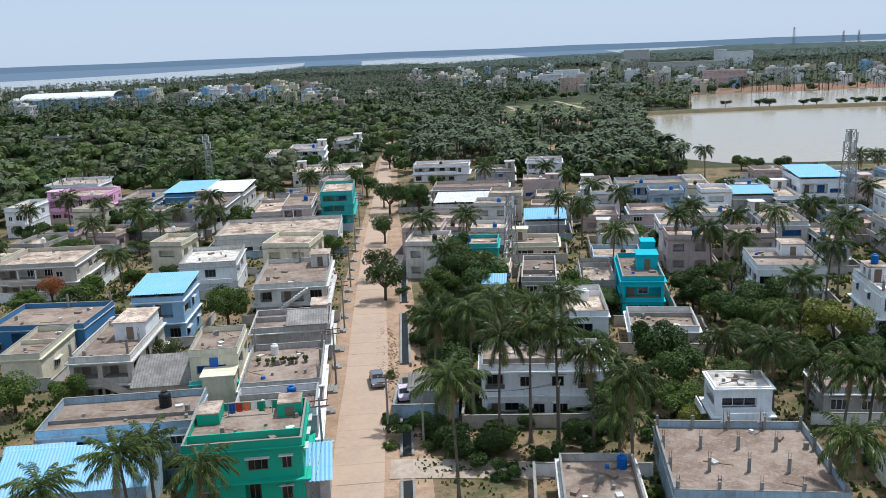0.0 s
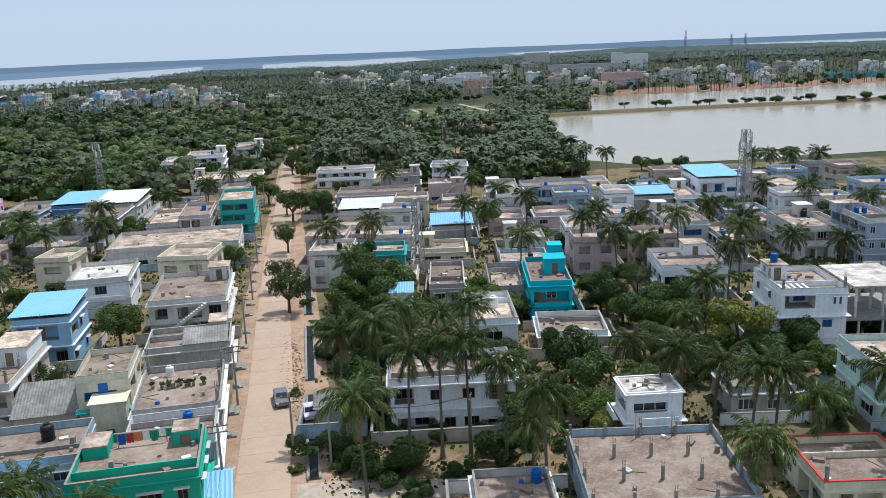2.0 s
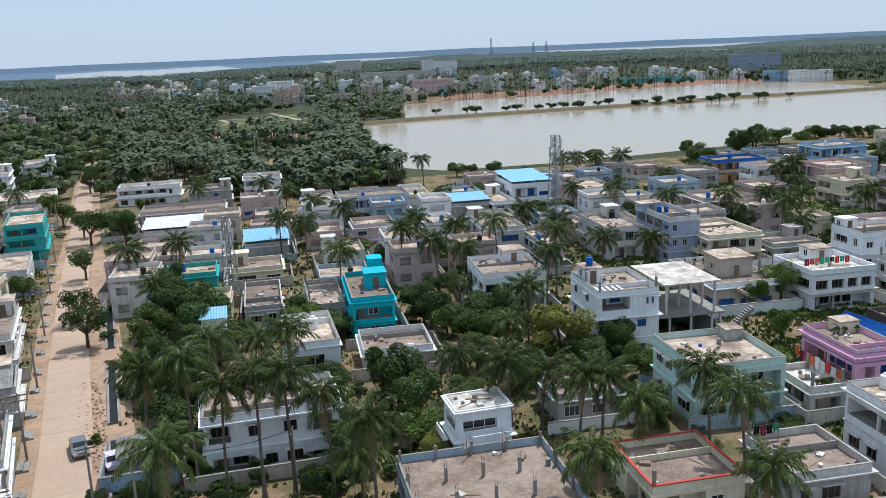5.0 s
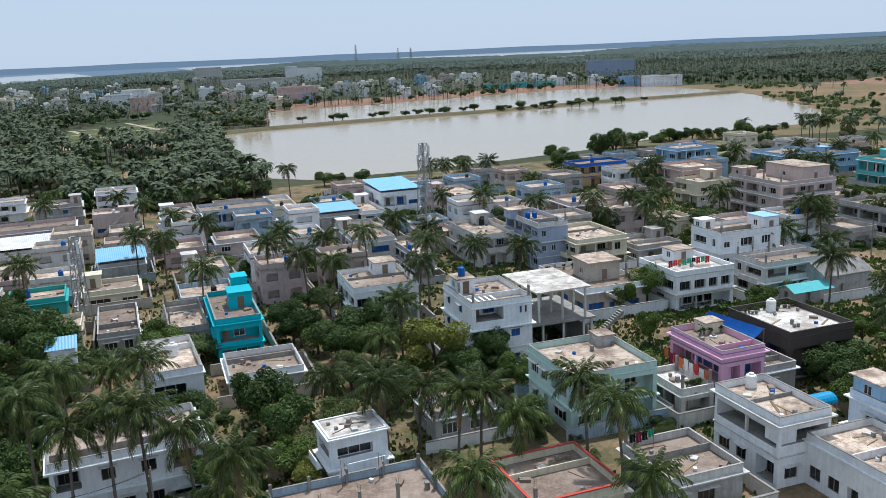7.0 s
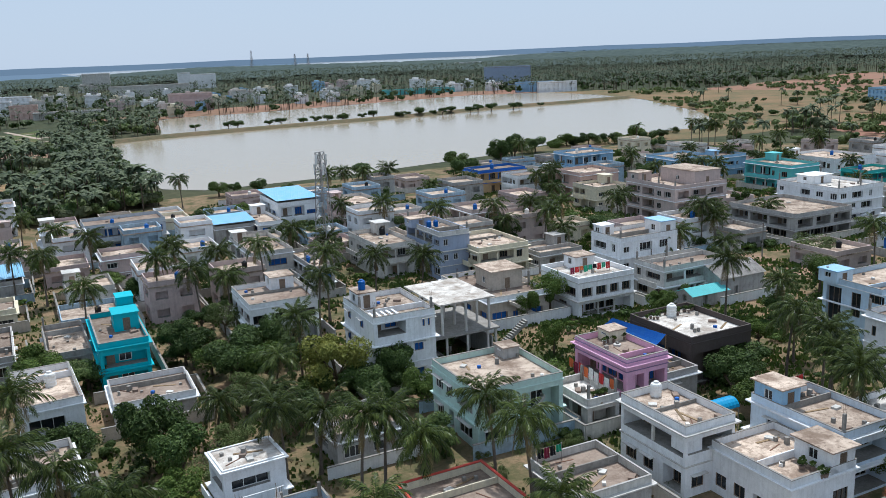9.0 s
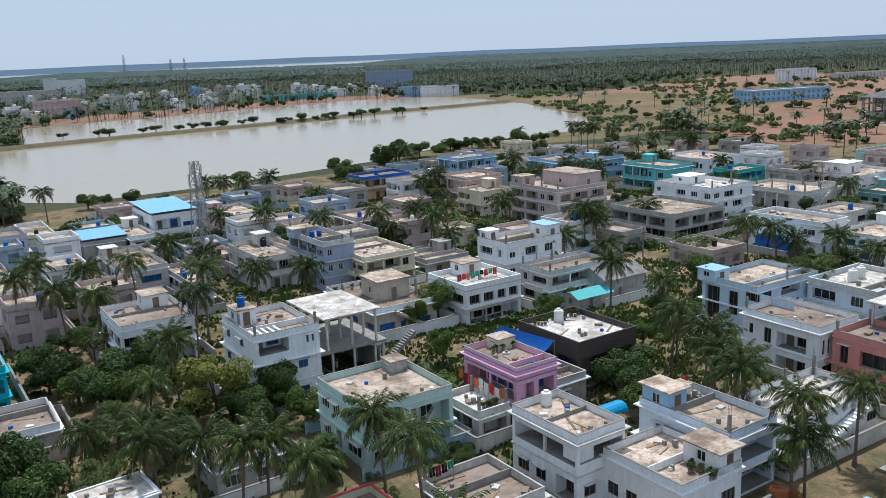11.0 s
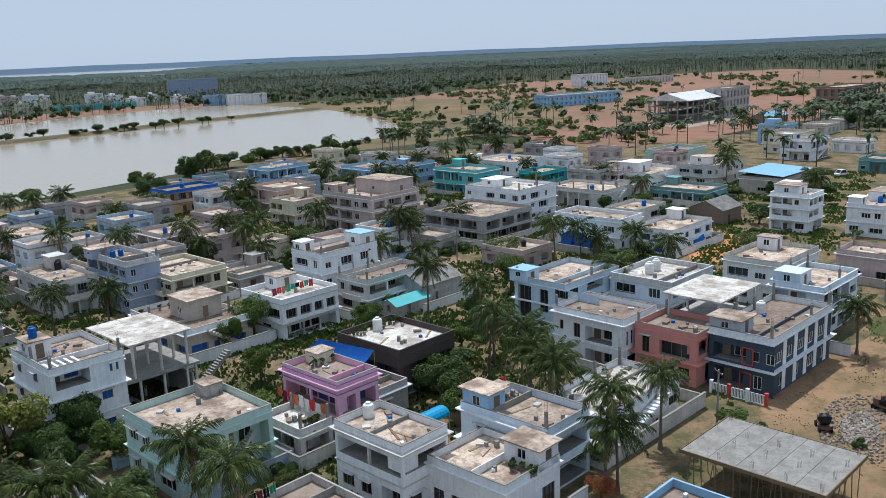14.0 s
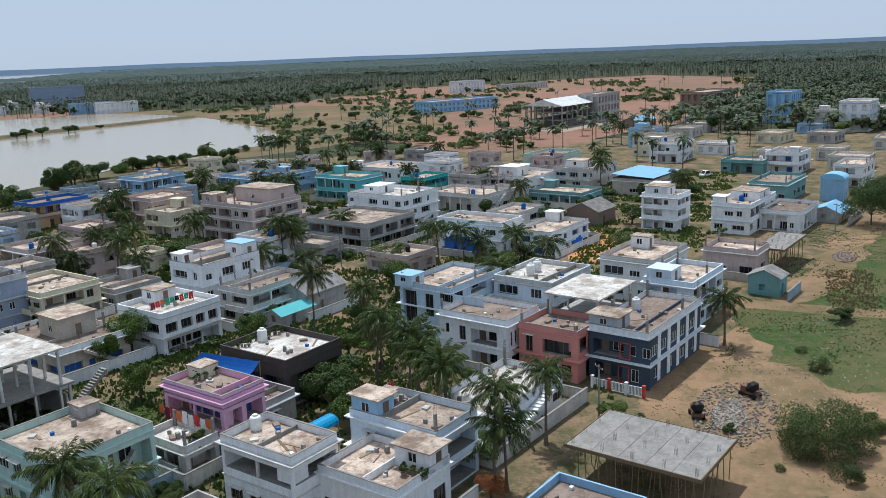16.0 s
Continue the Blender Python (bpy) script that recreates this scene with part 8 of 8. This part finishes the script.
for k in range(12):
    a, b = math.pi * k / 12, math.pi * (k + 1) / 12
    s.quad((-40, -21 * math.cos(a), 9 + 5 * math.sin(a)), (40, -21 * math.cos(a), 9 + 5 * math.sin(a)), (40, -21 * math.cos(b), 9 + 5 * math.sin(b)), (-40, -21 * math.cos(b), 9 + 5 * math.sin(b)))
part("roof", s.mesh("roof", TIN_WHITE), roof_shed)

# unfinished hall with a white gabled roof in the red field
hall = thing("hall", pose(460, 134, 0, 0, 0, -14), "unfinished grey concrete frame hall with a white sheet roof", "hall")
for z in (4.0, 8.0):
    s = Shape()
    s.box(-22, -11, z - 0.3, 22, 11, z)
    part("floor_slab", s.mesh("floor_slab", CONCRETE), hall)
s = Shape()
s.box(-0.3, -0.3, 0, 0.3, 0.3, 11)
stem = s.mesh("column", CONCRETE)
for i in range(9):
    for j in range(5):
        if i in (0, 8) or j in (0, 4):
            part("column", stem, hall, m=pose(-21.6 + 5.4 * i, -10.6 + 5.3 * j, 0))
s = Shape()
s.box(-16, -8, 0, 20, 9, 3.7)
part("inner_wall", s.mesh("inner_wall", CONCRETE), hall)
s = Shape()
for sy in (-1, 1):
    s.quad((-22.5, sy * 11.5, 10.8), (22.5, sy * 11.5, 10.8), (22.5, 0, 14.2), (-22.5, 0, 14.2))
s.quad((-22.5, -11.5, 10.8), (-22.5, 11.5, 10.8), (-22.5, 0, 14.2))
part("roof", s.mesh("roof", TIN_WHITE), hall, "white gabled sheet roof")
sheet("pavement_yard", [(425, 150), (490, 132), (500, 122), (470, 108), (415, 122)], 0.07, LANE, "pale walled yard beside the unfinished hall")

# white panels and red window surrounds on the navy house, mouldings on the pink house
def half_sizes(root_house):
    m = root_house.matrix_basis.translation
    return [(w / 2, d / 2) for x, y, w, d, rot, h in ROOFS if abs(x - m.x) < 0.05 and abs(y - m.y) < 0.05][0]


hw, hd = half_sizes(navy_house)
for k in range(5):
    s = Shape()
    s.box(3.0 * k - hw + 2.8, -hd - 0.06, 0.3, 3.0 * k - hw + 3.7, -hd - 0.004, 7.0)
    part("white_panel", s.mesh("white_panel", PAINT["white"]), navy_house)
for k in range(2):
    s = Shape()
    ring(s, -0.7, -0.1, 0.7, 2.2, 0.12, 0, 0.12)
    part("red_surround", s.mesh("red_surround", PAINT["red"]), navy_house, "red window surround", m=pose(-hw - 0.13, -1.0 + 0.2 * k, 3.9 - 3.3 * k, 90, 0, 90))
# barred gate and low wall in front of the navy house
gate = thing("gate_fence", navy_house.matrix_basis @ Matrix.Diagonal((1, 1, 1 / LOW, 1)) @ pose(-hw - 2.4, -hd - 0.6, 0), "white barred gate with red and white posts before a navy house", "gate")
for k in range(4):
    s = Shape()
    s.box(-0.16, 2.2 * k - 0.16, 0, 0.16, 2.2 * k + 0.16, 1.5)
    s.box(-0.2, 2.2 * k - 0.2, 1.5, 0.2, 2.2 * k + 0.2, 1.6)
    part("post", s.mesh("post", PAINT["white" if k % 2 else "red"]), gate)
for k in range(3):
    s = Shape()
    s.box(-0.04, 2.2 * k + 0.2, 0.15, 0.04, 2.2 * k + 2.0, 0.21)
    s.box(-0.04, 2.2 * k + 0.2, 1.25, 0.04, 2.2 * k + 2.0, 1.31)
    panel = part("gate_rail", s.mesh("gate_rail", PAINT["white"]), gate)
    for q in range(10):
        s = Shape()
        s.box(-0.03, 2.2 * k + 0.26 + 0.18 * q, 0.21, 0.03, 2.2 * k + 0.34 + 0.18 * q, 1.25)
        part("bar", s.mesh("bar", PAINT["white"]), panel)
hw, hd = half_sizes(pink_house)
for z in (6.35, 6.9, 7.5):
    s = Shape()
    ring(s, -hw - 0.1, -hd - 0.1, hw + 0.1, hd + 0.1, 0.096, z, z + 0.09)
    part("moulding", s.mesh("moulding", PAINT["purple"]), pink_house)
rng = random.Random(3)
pot = Shape()
pot.tube((0, 0, 0), (0, 0, 0.35), 0.14, 0.2, 8)
POT = pot.mesh("pot", PAINT["brown"])
for root_house, x0, y0, x1, y1, deck, count in ((dark_trim_house, -4.6, 3.6, 4.4, 4.9, 6.15, 22), (shade_house, -1.4, -2.2, 1.6, -1.8, 3.37, 8), (ladder_low_house, -0.6, -4.6, 0.4, -2.0, 4.75, 9), (roadside_house, -3.4, 0.5, 3.0, 1.2, 5.45, 12), (pink_house, -1.5, 2.0, 2.5, 2.6, 7.17, 6), (beige_terrace_house, -4.6, 6.0, 3, 6.6, 4.17, 8)):
    for k in range(count):
        p = root_house.matrix_basis @ Vector((rng.uniform(x0, x1), rng.uniform(y0, y1), deck))
        t = thing("potted_plant", pose(p.x, p.y, p.z), "small green plant in a clay pot on a roof", "potted plant", "rooftop potted plants")
        part("pot", POT, t)
        part("leaves", TREE_KINDS[("dark", "light")[k % 2]][k % 3][1], t, m=pose(0, 0, 0.3) @ Matrix.Diagonal((0.14, 0.14, 0.14, 1)))

# pergola beams and corner posts on the white block
for k in range(5):
    s = Shape()
    s.box(-3.7 + 0.75 * k, -5.4, 9.9, -3.4 + 0.75 * k, -2.6, 10.1)
    part("pergola_beam", s.mesh("pergola_beam", PAINT["white"]), white_block_house)
# red coping on the low terrace house
s = Shape()
hw, hd = half_sizes(red_trim_house)
ring(s, -hw - 0.06, -hd - 0.06, hw + 0.06, hd + 0.06, 0.26, 4.2, 4.3)
part("red_coping", s.mesh("red_coping", PAINT["red"]), red_trim_house, "bright red coping")
# blue barrel roof over a yard next to the ladder house
barrel = thing("barrel_shelter", pose(81.6, 60.5, 0, 0, 0, -13), "bright blue ribbed barrel shelter in a yard", "shelter")
s = Shape()
for i in range(14):
    for k in range(8):
        a, b = math.pi * k / 8, math.pi * (k + 1) / 8
        x0, x1, r, q = -1.6 + 0.23 * i, -1.6 + 0.23 * (i + 1), 1.0 + 0.05 * (i % 2), 1.05 - 0.05 * (i % 2)
        s.quad((x0, -r * math.cos(a), 2.6 + r * 0.8 * math.sin(a)), (x1, -q * math.cos(a), 2.6 + q * 0.8 * math.sin(a)), (x1, -q * math.cos(b), 2.6 + q * 0.8 * math.sin(b)), (x0, -r * math.cos(b), 2.6 + r * 0.8 * math.sin(b)))
part("cover", s.mesh("barrel_cover", shader("barrel_blue", (0.02, 0.27, 0.50), 0.4)), barrel)
for sx in (-1.5, 1.5):
    for sy in (-0.95, 0.95):
        s = Shape()
        s.tube((sx, sy, 0), (sx, sy, 2.65), 0.05, 0.05)
        part("post", s.mesh("shelter_post", STEEL), barrel)

# two white flags tied to roof columns
hw, hd = half_sizes(column_roof_house)
for ax, ay in ((-0.6, hd - 1.0), (hw - 4.2, hd - 0.9)):
    p = column_roof_house.matrix_basis @ Vector((ax, ay, 3.17))
    flag = thing("flag", pose(p.x, p.y, p.z, 0, 0, 30), "limp white cloth flag on a thin pole on a roof", "flag", "rooftop flags")
    s = Shape()
    s.tube((0, 0, 0), (0, 0, 2.6), 0.03, 0.025, 6)
    part("pole", s.mesh("flag_pole", BAMBOO), flag)
    s = Shape()
    s.quad((0, 0.02, 2.5), (0.25, 0.1, 2.1), (0.6, -0.05, 1.0), (0.1, 0.06, 0.95))
    s.quad((0, 0.02, 2.5), (0.1, 0.06, 0.95), (-0.35, 0.1, 1.0), (-0.1, 0.0, 2.0))
    part("cloth", s.mesh("flag_cloth", CLOTHS[4]), flag)

# pale houses rising out of the palm groves behind the town
rng = random.Random(77)
count = 0
while count < 34:
    x, y = rng.uniform(-420, 130), rng.uniform(620, 1050)
    if on_road(x, y, 12) or inside(x, y, LAKE) or in_river(x, y) or not free(x, y, 12):
        continue
    count += 1
    w, d, st = rng.uniform(8, 14), rng.uniform(8, 12), rng.choice([2, 2, 3])
    ROOFS.append((x, y, w, d, -8, 3.3 * st))
    far_block(x, y, w, d, rng.choice([-8, -4, -13]), 3.3 * st, rng.choice(["white", "white", "offwhite", "beige", "paleblue", "cream", "pinkgrey"]), st)
tagged(new("far_quarter", far_town.mesh("far_quarter", [CONCRETE if c == "concrete" else ROOF if c == "roof" else PAINT[c] for c in FAR_COLOURS])), "pale flat-roofed houses of the far quarters among palms", "houses", kind="stuff")
